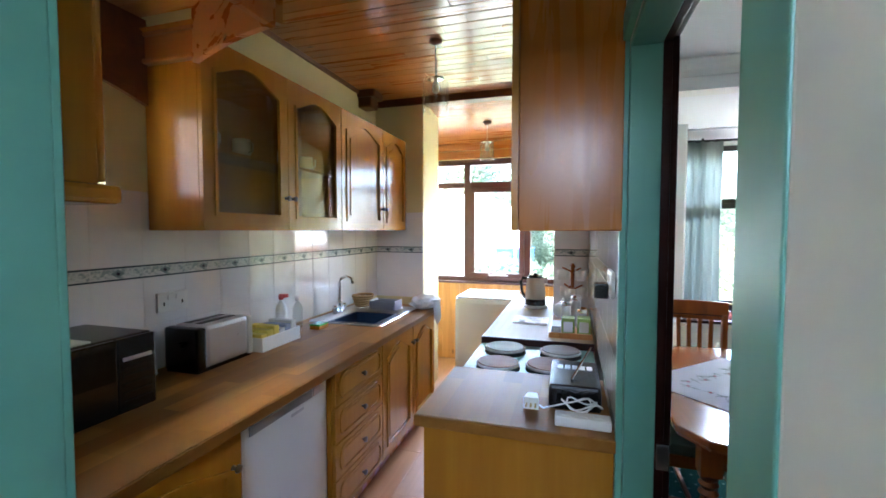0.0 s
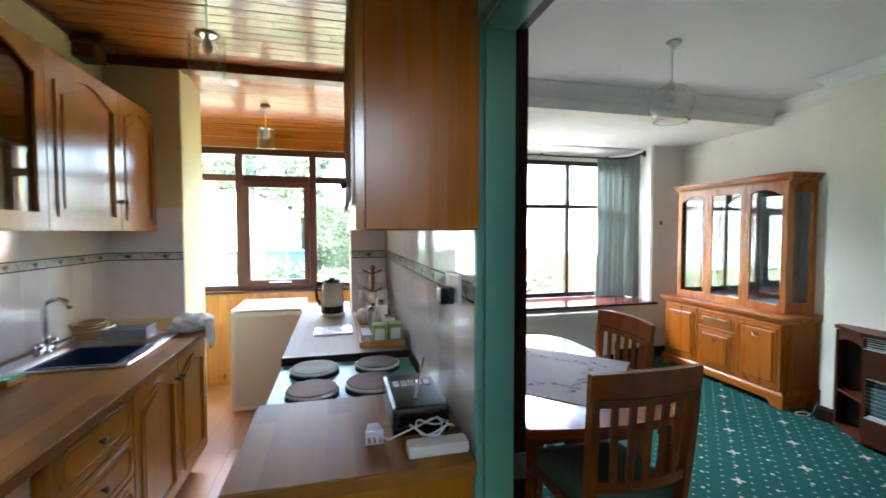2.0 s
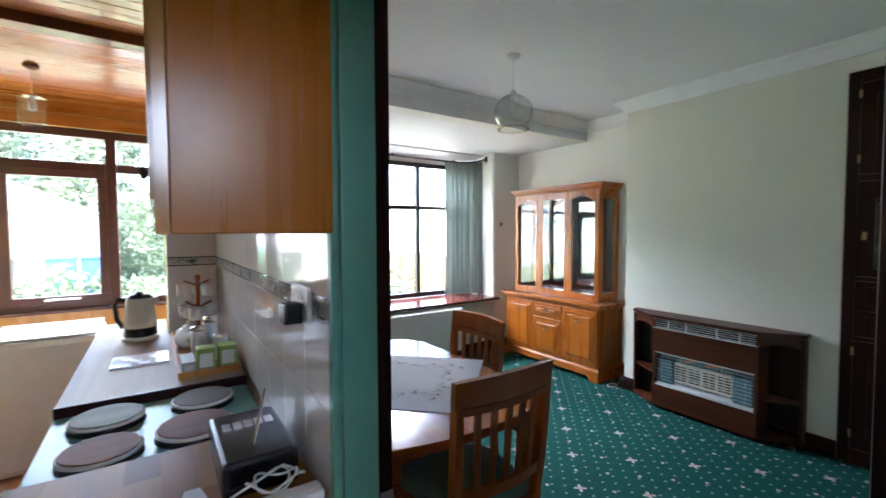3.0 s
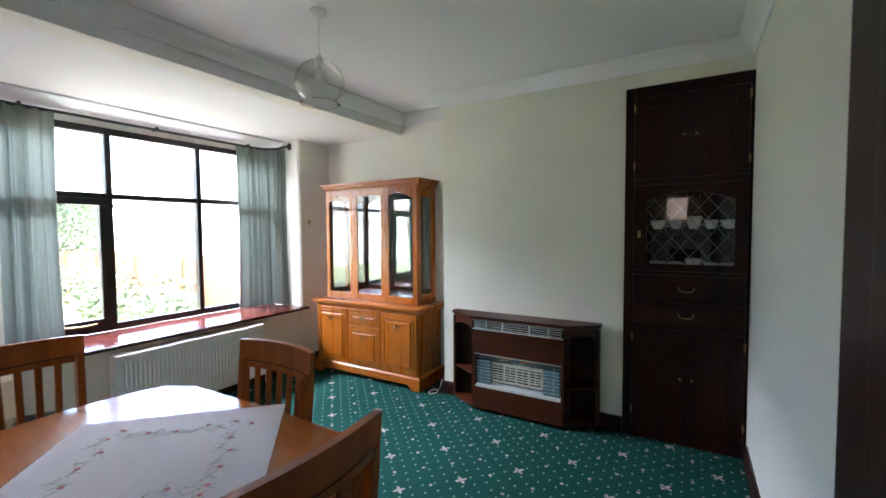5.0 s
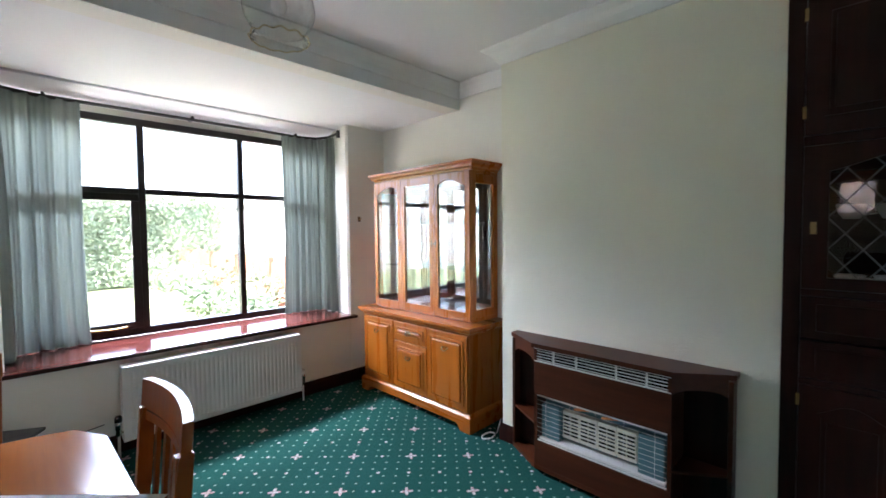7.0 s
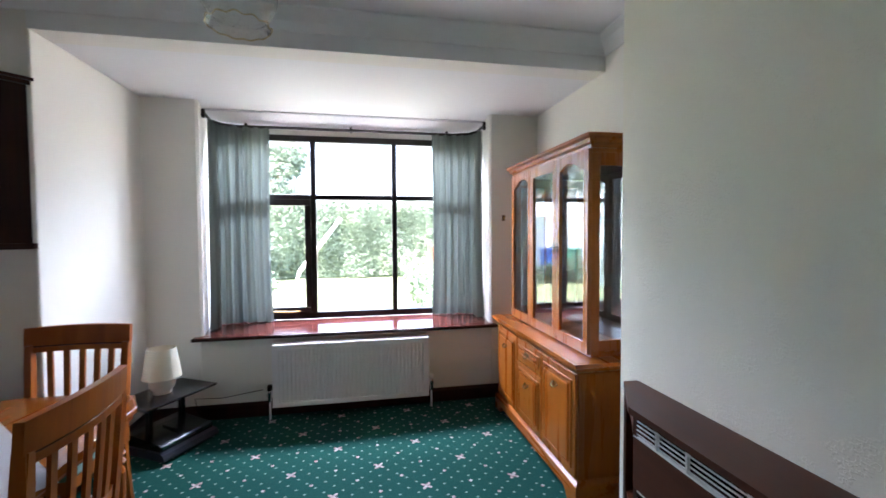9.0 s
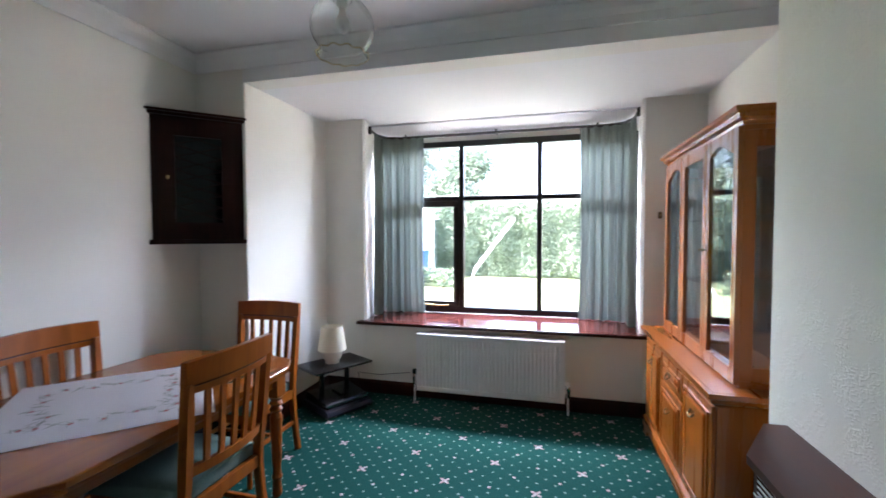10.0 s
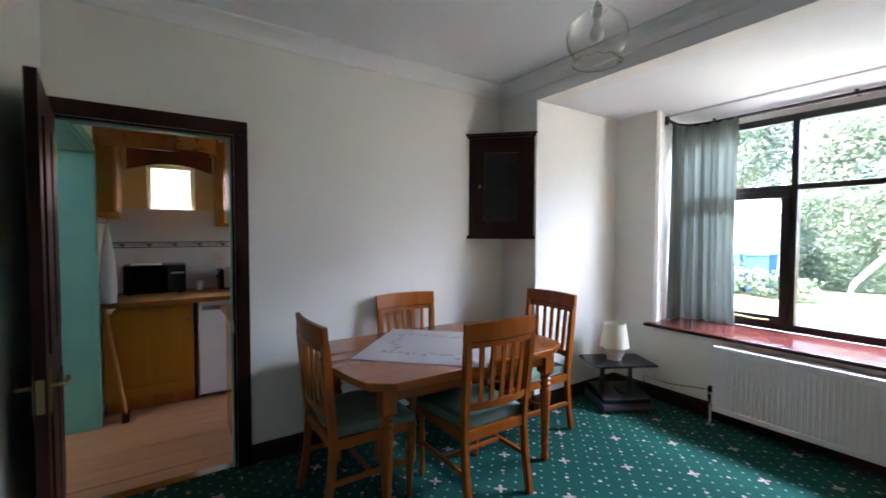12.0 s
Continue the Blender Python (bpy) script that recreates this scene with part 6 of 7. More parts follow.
for k in range(7):
    part("side_vent", box(-1.52 + 0.02 * k, -1.512 + 0.02 * k, 1.0845, 1.0875, 1.0, 1.11), BLACK_GLASS, mw)
for x in (-1.64, -1.39):
    for y in (0.67, 1.04):
        part("foot", lathe([(0.015, 0), (0.015, 0.012)], (x, y, WT + 0.0005), 10), BLACK, mw)
PAPER = paint("paper", (0.78, 0.78, 0.76), 0.8, 0.05)
part("paper_sheet", box(-1.58, -1.37, 0.68, 0.90, 1.1485, 1.153, 0, None), PAPER, label="loose white papers on the microwave", category="paper")
cup = thing("white_mug", (-1.56, 1.20, WT), "plain white mug beside the microwave", "mug")
part("bowl", lathe([(0.03, 0), (0.036, 0.01), (0.037, 0.085), (0.033, 0.085), (0.031, 0.012), (0.001, 0.01)], (-1.56, 1.20, WT + 0.0005), 18), WHITE_PLASTIC, cup, smooth=True)
part("handle", tube([(-1.56, 1.235, WT + 0.07), (-1.56, 1.26, WT + 0.06), (-1.56, 1.26, WT + 0.03), (-1.56, 1.234, WT + 0.02)], 0.005, 6), WHITE_PLASTIC, cup)

to = thing("toaster", (-1.54, 1.51, WT), "brushed steel two-slot toaster with black ends", "toaster")
part("shell", box(-1.63, -1.455, 1.40, 1.645, WT + 0.014, 1.085, 0.02), STEEL, to)
part("end_cap", box(-1.635, -1.45, 1.355, 1.402, WT + 0.008, 1.08, 0.014), BLACK, to, "black plastic end cap")
part("end_cap", box(-1.635, -1.45, 1.643, 1.672, WT + 0.008, 1.08, 0.012), WHITE_METAL, to, "pale end cap")
for x in (-1.585, -1.52):
    part("slot", box(x - 0.016, x + 0.016, 1.425, 1.62, 1.0845, 1.087), BLACK, to)
part("lever", box(-1.55, -1.52, 1.335, 1.356, 1.0, 1.02, 0.004), BLACK, to)
part("base", box(-1.625, -1.46, 1.36, 1.665, WT + 0.0005, WT + 0.014), BLACK, to)

tray = thing("packet_tray", (-1.5, 1.90, WT), "patterned box tray of small packets on the worktop", "tray")
part("box", boxes([(-1.60, -1.42, 1.70, 2.0, WT + 0.001, WT + 0.008), (-1.60, -1.595, 1.70, 2.0, WT + 0.008, WT + 0.07), (-1.425, -1.42, 1.70, 2.0, WT + 0.008, WT + 0.07), (-1.595, -1.425, 1.70, 1.705, WT + 0.008, WT + 0.07), (-1.595, -1.425, 1.995, 2.0, WT + 0.008, WT + 0.07)]), WHITE_PLASTIC, tray)
rng = random.Random(2)
for k in range(6):
    col, _, _ = mat_base("packet_colour", rng.choice([(0.6, 0.45, 0.05), (0.25, 0.3, 0.45), (0.6, 0.6, 0.58), (0.35, 0.1, 0.1)]), 0.5)
    part("packet", box(-1.585, -1.435, 1.71 + 0.047 * k, 1.752 + 0.047 * k, WT + 0.009, WT + 0.085 + 0.012 * (k % 3), 0.004), col, tray)


def bottle(at, r, h, body, cap, label):
    b = thing("bottle", at, label, "bottle")
    part("body", lathe([(r * 0.9, 0), (r, 0.01), (r, h * 0.6), (r * 0.85, h * 0.7), (r * 0.35, h * 0.82), (r * 0.33, h * 0.88)], at, 18), body, b, smooth=True)
    part("cap", lathe([(r * 0.45, h * 0.86), (r * 0.45, h * 0.95), (r * 0.25, h)], at, 14), cap, b, smooth=True)


RED, _, _ = mat_base("red_plastic", (0.5, 0.02, 0.02), 0.35)
LIQUID, _, _ = mat_base("green_liquid", (0.05, 0.30, 0.04), 0.15)
AMBERL, _, _ = mat_base("amber_liquid", (0.35, 0.14, 0.01), 0.15)
bottle((-1.58, 2.05, WT), 0.032, 0.235, WHITE_PLASTIC, RED, "white bottle with a red cap beside the sink")
part("nozzle", box(-1.585, -1.54, 2.035, 2.065, WT + 0.215, WT + 0.235, 0.004), RED, bpy.data.objects["bottle"])
bottle((-1.60, 2.23, WT), 0.030, 0.19, CAB_GLASS, WHITE_PLASTIC, "clear washing-up liquid bottle beside the sink")
dish = thing("sponge_dish", (-1.45, 2.23, WT), "small dish with a green and yellow sponge", "sponge")
part("scourer", box(-1.49, -1.42, 2.19, 2.29, WT + 0.022, WT + 0.032, 0.003), LIQUID, dish)
part("sponge", box(-1.49, -1.42, 2.19, 2.29, WT + 0.001, WT + 0.022, 0.004), AMBERL, dish)


def socket(at, axis, w=0.15):
    s = thing("wall_socket", at, "white double wall socket with switches on the tiles", "socket")
    x, y, z = at
    sg = 1 if axis == "+x" else -1
    part("plate", box(x, x + sg * 0.012, y - w / 2, y + w / 2, z - 0.043, z + 0.043, 0.004), WHITE_PLASTIC, s)
    for k in (-1, 1):
        part("switch", box(x + sg * 0.012, x + sg * 0.016, y + k * 0.02 - 0.008, y + k * 0.02 + 0.008, z + 0.01, z + 0.03, 0.001), WHITE_PLASTIC, s)
        part("pin_hole", box(x + sg * 0.0115, x + sg * 0.0125, y + k * 0.045 - 0.003, y + k * 0.045 + 0.003, z - 0.015, z), BLACK, s)


socket((KL + 0.013, 1.44, 1.175), "+x")
socket((KX - 0.013, 1.50, 1.315), "-x")
part("plug", box(KX - 0.075, KX - 0.03, 1.44, 1.49, 1.27, 1.32, 0.006), BLACK, label="black plug in the wall socket", category="plug")

# ---- right side: peninsula, cooker, worktop ----
pu = thing("end_unit", (-0.15, 1.53, 0), "pale oak end unit under the peninsula worktop", "base cupboard")
part("carcass", box(-0.43, 0.15, 1.312, 1.782, 0.11, WT - TH - 0.002), OAK, pu)
part("end_panel", box(-0.44, 0.15, 1.295, 1.311, -0.004, WT - TH - 0.002, 0.002), OAK, pu)
part("plinth", box(-0.38, 0.15, 1.32, 1.782, -0.004, 0.108), OAK_DARK, pu)
ck = thing("cooker", (-0.16, 2.06, 0), "white electric cooker with a green hob and covered rings", "cooker")
GREEN_ENAMEL, _, _ = mat_base("sea_green_enamel", (0.15, 0.33, 0.27), 0.32, spec=0.25)
part("body", box(-0.44, 0.14, 1.79, 2.333, -0.004, 0.827, 0.006), WHITE_METAL, ck)
part("hob", box(-0.455, 0.145, 1.79, 2.333, 0.828, 0.854, 0.006), GREEN_ENAMEL, ck, "glossy sea-green hob top")
part("oven_door", box(-0.462, -0.441, 1.81, 2.31, 0.12, 0.64, 0.006), WHITE_METAL, ck)
part("control_panel", box(-0.462, -0.441, 1.80, 2.32, 0.67, 0.805, 0.006), BLACK, ck)
RINGTOP = [wood("ring_cover_%s" % k, a, c, "x", 0.6, fine=0.6, spec=0.2) for k, (a, c) in {"grey": ((0.12, 0.14, 0.11), (0.24, 0.26, 0.20)), "brown": ((0.14, 0.04, 0.012), (0.28, 0.10, 0.035)), "dark": ((0.07, 0.06, 0.05), (0.14, 0.12, 0.10)), "rose": ((0.16, 0.075, 0.06), (0.28, 0.17, 0.14))}.items()]
for (x, y), r, mt in (((-0.30, 2.19), 0.105, 0), ((-0.295, 1.925), 0.10, 1), ((-0.02, 2.20), 0.10, 2), ((-0.06, 1.955), 0.11, 3)):
    e = part("ring_cover", lathe([(r * 0.99, 0.855), (r * 0.99, 0.8715)], (x, y, 0), 36), BLACK, ck, "dark picture ring cover", True)
    part("rim", lathe([(r, 0.8718), (r, 0.878), (r * 0.97, 0.8815), (r * 0.93, 0.882)], (x, y, 0), 36), WHITE_METAL, e, "white rim", True)
    part("picture_disc", lathe([(r * 0.95, 0.8822), (r * 0.93, 0.885), (0.001, 0.885)], (x, y, 0), 36), RINGTOP[mt], e)
    part("ring_seat", lathe([(r * 1.03, 0.8542), (r * 1.0, 0.860)], (x, y, 0), 30), BLACK, ck)
su = thing("side_unit", (-0.15, 3.1, 0), "oak base unit under the pale worktop", "base cupboard")
part("carcass", boxes([(-0.43, 0.15, 2.34, 3.395, 0.0, WT - TH - 0.002)]), OAK, su)
part("back_leg_panel", box(-0.43, -0.11, 3.395, 3.92, 0.0, WT - TH - 0.002), OAK, su)

wu = thing("tall_wall_unit", (0.02, 1.75, 1.49), "brown oak wall unit over the peninsula", "wall cupboard")
part("carcass", box(-0.13, KX - 0.014, 1.267, 2.30, 1.49, 2.32, 0.003), OAK_DARK, wu)
for a, c in ((1.27, 1.78), (1.785, 2.298)):
    oak_door(wu, -0.131, a, c, 1.492, 2.316, 0.06, False, ((a if a > 1.5 else c) + (0.03 if a > 1.5 else -0.03), 1.65), -1)
part("end_lip", box(-0.152, -0.131, 1.264, 1.268, 1.49, 2.32), OAK, wu)

mach = thing("tumble_dryer", (-0.76, 4.25, 0), "white domestic laundry machine under the kitchen window", "appliance")
part("body", box(-1.06, -0.475, 3.96, 4.56, -0.004, 0.83, 0.045), WHITE_METAL, mach)
part("top_panel", box(-1.045, -0.49, 3.975, 4.55, 0.831, 0.842, 0.006), WHITE_PLASTIC, mach)

ke = thing("kettle", (-0.235, 3.40, WT), "white jug kettle with a black base", "kettle")
kx, ky = -0.235, 3.36
part("power_base", lathe([(0.09, 0.001), (0.09, 0.015), (0.07, 0.02)], (kx, ky, WT), 28), WHITE_PLASTIC, ke, smooth=True)
part("foot_band", lathe([(0.078, 0.0205), (0.08, 0.03), (0.078, 0.07)], (kx, ky, WT), 28), BLACK, ke, smooth=True)
part("jug", lathe([(0.079, 0.0705), (0.078, 0.10), (0.066, 0.22), (0.062, 0.235)], (kx, ky, WT), 28), CERAMIC, ke, "cream plastic jug", True)
part("lid", lathe([(0.061, 0.2355), (0.05, 0.252), (0.02, 0.256), (0.018, 0.268), (0.004, 0.27)], (kx, ky, WT), 24), BLACK, ke, smooth=True)
part("spout", prism([(kx + 0.05, ky - 0.022), (kx + 0.09, ky), (kx + 0.05, ky + 0.022)], WT + 0.19, WT + 0.234), CERAMIC, ke)
part("handle", tube([(kx - 0.06, ky, WT + 0.225), (kx - 0.10, ky, WT + 0.23), (kx - 0.115, ky, WT + 0.20), (kx - 0.105, ky, WT + 0.12), (kx - 0.08, ky, WT + 0.07)], 0.012, 8), BLACK, ke, "black handle", True)

# tiled pot stand, tea things and tins
ts = thing("pot_stand", (-0.22, 2.85, WT), "white mosaic pot stand on the worktop", "pot stand")
for i in range(6):
    for j in range(4):
        part("mosaic_tile", box(-0.33 + 0.036 * i, -0.297 + 0.036 * i, 2.74 + 0.05 * j, 2.787 + 0.05 * j, WT + 0.006, WT + 0.010), TILE if (i + j) % 3 else STEEL, ts)
part("board", box(-0.335, -0.112, 2.735, 2.945, WT + 0.0005, WT + 0.006), WHITE_PLASTIC, ts)
tt = thing("tea_tray", (0.03, 2.62, WT), "small wooden tray against the tiles", "tray")
part("bottom", box(-0.09, 0.145, 2.42, 3.30, WT + 0.0005, WT + 0.008), PINE_WALL, tt)
part("rim", boxes([(-0.09, 0.145, 2.42, 2.43, WT + 0.008, WT + 0.03), (-0.09, 0.145, 3.29, 3.30, WT + 0.008, WT + 0.03), (-0.09, -0.08, 2.43, 3.29, WT + 0.008, WT + 0.03), (0.137, 0.145, 2.43, 3.29, WT + 0.008, WT + 0.03)]), PINE_WALL, tt)
LIME, _, _ = mat_base("lime_carton", (0.30, 0.42, 0.10), 0.5)
GREY_CARD, _, _ = mat_base("grey_carton", (0.55, 0.56, 0.60), 0.5)
for name, bx, mt, lab in (("tea_carton", (-0.02, 0.05, 2.45, 2.53, 0.10), LIME, "lime green tea carton on the tray"), ("tea_carton", (0.065, 0.135, 2.46, 2.55, 0.10), LIME, "lime green tea carton beside the tiles"), ("white_carton", (-0.075, -0.025, 2.44, 2.60, 0.055), GREY_CARD, "pale grey carton on the tray")):
    c = thing(name, (bx[0], bx[2], WT + 0.008), lab, "carton")
    part("box", box(*bx[:4], WT + 0.0085, WT + 0.0085 + bx[4], 0.002), mt, c)
    part("label", box(bx[0] + 0.01, bx[1] - 0.01, bx[2] - 0.001, bx[2] + 0.002, WT + 0.03, WT + 0.0085 + bx[4] * 0.8), PAPER, c)
for k, (x, y, r, h) in enumerate(((0.0, 2.68, 0.028, 0.16), (0.06, 2.74, 0.03, 0.19), (0.09, 2.64, 0.03, 0.12))):
    j = thing("storage_jar", (x, y, WT + 0.008), "steel topped storage jar on the tray", "jar", "jars on the tray")
    part("body", lathe([(r * 0.95, 0), (r, 0.005), (r, h * 0.8), (r * 0.9, h * 0.85)], (x, y, WT + 0.0085), 18), STEEL if k < 2 else WHITE_PLASTIC, j, smooth=True)
    part("lid", lathe([(r * 1.02, h * 0.851), (r * 1.02, h * 0.97), (r * 0.4, h)], (x, y, WT + 0.0085), 18), CHROME, j, smooth=True)
tp = thing("teapot", (-0.02, 2.98, WT + 0.008), "white china teapot on the tray", "teapot")
part("pot", lathe([(0.04, 0), (0.06, 0.02), (0.068, 0.05), (0.055, 0.085), (0.03, 0.10)], (-0.02, 2.98, WT + 0.0085), 24), WHITE_PLASTIC, tp, smooth=True)
part("lid", lathe([(0.031, 0.1005), (0.02, 0.112), (0.006, 0.116), (0.01, 0.128), (0.002, 0.134)], (-0.02, 2.98, WT + 0.0085), 20), WHITE_PLASTIC, tp, smooth=True)
part("spout", tube([(-0.02, 2.92, WT + 0.05), (-0.02, 2.88, WT + 0.07), (-0.02, 2.865, WT + 0.10)], 0.011), WHITE_PLASTIC, tp, smooth=True)
mr = thing("mug_tree", (0.05, 3.22, WT), "mug tree with white mugs on wooden arms", "mug tree")
part("post", lathe([(0.06, 0.009), (0.06, 0.022), (0.012, 0.025), (0.012, 0.34), (0.018, 0.35), (0.004, 0.365)], (0.04, 3.20, WT), 16), CHERRY, mr, smooth=True)
for k in range(6):
    t = k * math.pi / 3 + 0.3
    z = WT + (0.30 if k % 2 else 0.17)
    part("arm", tube([(0.04, 3.20, z), (0.04 + 0.075 * math.cos(t), 3.20 + 0.075 * math.sin(t), z + 0.035)], 0.006), CHERRY, mr)
    m = thing("hanging_mug", (0.04, 3.20, z), "white mug hanging on the mug tree", "mug", "mugs on the mug tree")
    at = (0.04 + 0.072 * math.cos(t), 3.20 + 0.072 * math.sin(t), z - 0.055)
    part("bowl", lathe([(0.026, 0), (0.034, 0.01), (0.036, 0.07), (0.032, 0.07), (0.03, 0.012), (0.001, 0.01)], at, 14), WHITE_PLASTIC, m, smooth=True)

# radio, plug and extension lead on the peninsula
ra = thing("radio", (0.06, 1.62, WT), "black portable radio lying on the worktop", "radio")
part("case", box(-0.045, 0.125, 1.44, 1.74, WT + 0.001, WT + 0.085, 0.012), BLACK, ra)
part("face", box(-0.03, 0.11, 1.436, 1.441, WT + 0.012, WT + 0.075, 0.002), BLACK_GLASS, ra)
for k in range(5):
    part("key", box(-0.02 + 0.026 * k, 0.0 + 0.026 * k, 1.62, 1.66, WT + 0.0852, WT + 0.089, 0.001), STEEL, ra)
part("aerial", tube([(0.03, 1.50, WT + 0.088), (0.10, 1.70, WT + 0.15)], 0.004, 6), CHROME, ra)
ex = thing("extension_lead", (0.07, 1.36, WT), "white extension lead with a coiled cable", "extension lead")
part("block", box(-0.02, 0.145, 1.315, 1.365, WT + 0.001, WT + 0.034, 0.006), WHITE_PLASTIC, ex)
for x in (0.01, 0.06, 0.11):
    part("outlet", box(x - 0.016, x + 0.016, 1.325, 1.355, WT + 0.0335, WT + 0.036, 0.001), WHITE_PLASTIC, ex)
pts = [(0.05, 1.315, WT + 0.01)] + [(0.04 + 0.05 * math.cos(t) + 0.008 * t / 3, 1.40 + 0.035 * math.sin(t), WT + 0.045 + 0.012 * math.sin(2.3 * t)) for t in np.linspace(0, 14, 40)] + [(-0.06, 1.42, WT + 0.01), (-0.09, 1.44, WT + 0.02)]
part("cable", tube(pts, 0.0028, 6), WHITE_PLASTIC, ex, smooth=True)
pl = thing("mains_plug", (-0.10, 1.44, WT), "white mains plug on the worktop", "plug")
part("body", prism([(-0.125, 1.42), (-0.075, 1.42), (-0.085, 1.47), (-0.115, 1.47)], WT + 0.001, WT + 0.04), WHITE_PLASTIC, pl)
for x in (-0.115, -0.1, -0.085):
    part("pin", box(x - 0.003, x + 0.003, 1.40, 1.42, WT + 0.015, WT + 0.022), BRASS, pl)


# crystal ceiling lamps
def kitchen_lamp(at, drop, scale=1.0):
    x, y, z = at
    p = thing("ceiling_lamp", at, "small ceiling lamp hung with clear glass drops", "lamp", "kitchen lamps")
    part("ceiling_rose", lathe([(0.04, 0), (0.04, -0.015), (0.01, -0.03)], at, 18), PINE_DARK, p, smooth=True)
    part("flex", tube([(x, y, z - 0.03), (x, y, z - drop)], 0.003, 6), WHITE_PLASTIC, p)
    part("crown", lathe([(0.012, 0.01), (0.05, 0.0), (0.055, -0.012), (0.03, -0.014)], (x, y, z - drop), 18), CHROME, p, smooth=True)
    for k in range(10):
        t = 2 * math.pi * k / 10
        cx, cy = x + 0.055 * scale * math.cos(t), y + 0.055 * scale * math.sin(t)
        m = Matrix.Translation((cx, cy, z - drop)) @ Matrix.Rotation(t, 4, "Z")
        part("glass_drop", box(-0.005, 0.005, -0.014, 0.014, -0.15 * scale, -0.012, 0.003, m), LAMP_GLASS, p)
    part("bulb", lathe([(0.01, -0.012), (0.024, -0.06), (0.022, -0.085), (0.002, -0.10)], (x, y, z - drop), 14), WHITE_PLASTIC, p, smooth=True)


kitchen_lamp((-0.79, 2.52, KCEIL), 0.225, 1.4)
kitchen_lamp((-0.778, 4.147, 2.561), 0.19, 1.2)

# bag and broom beside the hall door
bag_bm = lathe([(0.008, 1.50), (0.02, 1.42), (0.045, 1.25), (0.055, 1.0), (0.05, 0.86), (0.02, 0.80)], (-1.04, 0.562, 0), 16)
for v in bag_bm.verts:
    k = noise.noise(v.co * 9) * 0.012
    v.co.x += k
    v.co.y += k * 0.5
bag = thing("carrier_bag", (-1.04, 0.562, 0.8), "white plastic carrier bag hanging by the hall door", "bag")
part("body", bag_bm, WHITE_PLASTIC, bag, smooth=True)
part("hook", tube([(-1.04, 0.505, 1.505), (-1.04, 0.56, 1.50), (-1.04, 0.565, 1.52)], 0.004, 6), BRASS, bag, "brass hook")
br = thing("broom", (-0.85, 0.55, 0), "broom with a pale handle leaning by the hall door", "broom")
part("handle", tube([(-0.90, 0.66, 0.06), (-0.955, 0.545, 0.86)], 0.011), PINE_WALL, br)
part("head", box(-0.96, -0.83, 0.635, 0.685, 0.001, 0.06, 0.01), BLACK, br)


# ---- outside ----
GRASS = plaster("lawn", (0.15, 0.18, 0.085), 0.95, 0.5, 90, 0.35)
structure("ground", boxes([(-60, 60, 4.95, 90, -0.25, -0.10), (-60, KL - 0.25, -40, 4.95, -0.25, -0.10), (4.1, 60, -40, 4.95, -0.25, -0.10), (KL - 0.25, 4.1, -40, -1.4, -0.25, -0.10)]), GRASS, "green mown lawn behind the house", "lawn")
PAVE = plaster("paving", (0.27, 0.255, 0.235), 0.9)
structure("pavement", box(-5, 4.3, 5.21, 8.0, -0.12, -0.085), PAVE, "pale paving along the back of the house", "paving")
RENDER = plaster("white_render", (0.74, 0.74, 0.72), 0.9, 0.4, 40)
LEAF = []
for k, c in enumerate(((0.075, 0.11, 0.06), (0.10, 0.14, 0.08), (0.12, 0.155, 0.095))):
    m_, nt_, b_ = mat_base("leaves_%s" % "abc"[k], c, 0.6)
    r_ = nt_.nodes.new("ShaderNodeNewGeometry").outputs["Random Per Island"]
    nt_.links.new(blend(nt_, r_, tuple(v * 0.6 for v in c), tuple(min(1, v * 1.5) for v in c)), b_.inputs["Base Color"])
    LEAF.append(m_)


def leaves(count, place, size, seed):
    """Many small leaves; place(rng) gives a point."""
    rng = np.random.default_rng(seed)
    verts, faces = [], []
    for k in range(count):
        c = np.array(place(rng))
        a = rng.normal(size=3)
        a /= np.linalg.norm(a)
        b = np.cross(a, rng.normal(size=3))
        b /= np.linalg.norm(b)
        s = size * rng.uniform(0.6, 1.4)
        i = len(verts)
        verts += [tuple(c - a * s), tuple(c + b * s * 0.45), tuple(c + a * s), tuple(c - b * s * 0.45)]
        faces.append((i, i + 1, i + 2, i + 3))
    me = bpy.data.meshes.new("leaves")
    me.from_pydata(verts, [], faces)
    return me


def hedge(x0, x1, y0, y1, z1, count, seed):
    h = thing("hedge", ((x0 + x1) / 2, (y0 + y1) / 2, -0.1), "tall clipped green garden hedge", "hedge")
    def place(rng):
        f = rng.uniform()
        x, z = rng.uniform(x0, x1), rng.uniform(-0.05, z1)
        wob = 0.18 * math.sin(x * 2.1) * math.sin(z * 2.7 + x) + 0.1 * math.sin(x * 5)
        if f < 0.75:
            return (x, y0 + wob + rng.uniform(-0.1, 0.12), z)
        return (x, rng.uniform(y0, y1), z1 + wob * 0.6 + rng.uniform(-0.1, 0.12))
    core = box(x0, x1, y0 + 0.25, y1, -0.1, z1 - 0.15)
    part("core", core, LEAF[1], h)
    ob = new("foliage", leaves(count, place, 0.05, seed))
    ob.data.materials.append(LEAF[2])
    ob.data.transform(Matrix.Translation(-ORIGIN[h]))
    ob.parent = h
    return h


hedge(-1.6, 6.0, 16.0, 17.2, 2.45, 34000, 1)


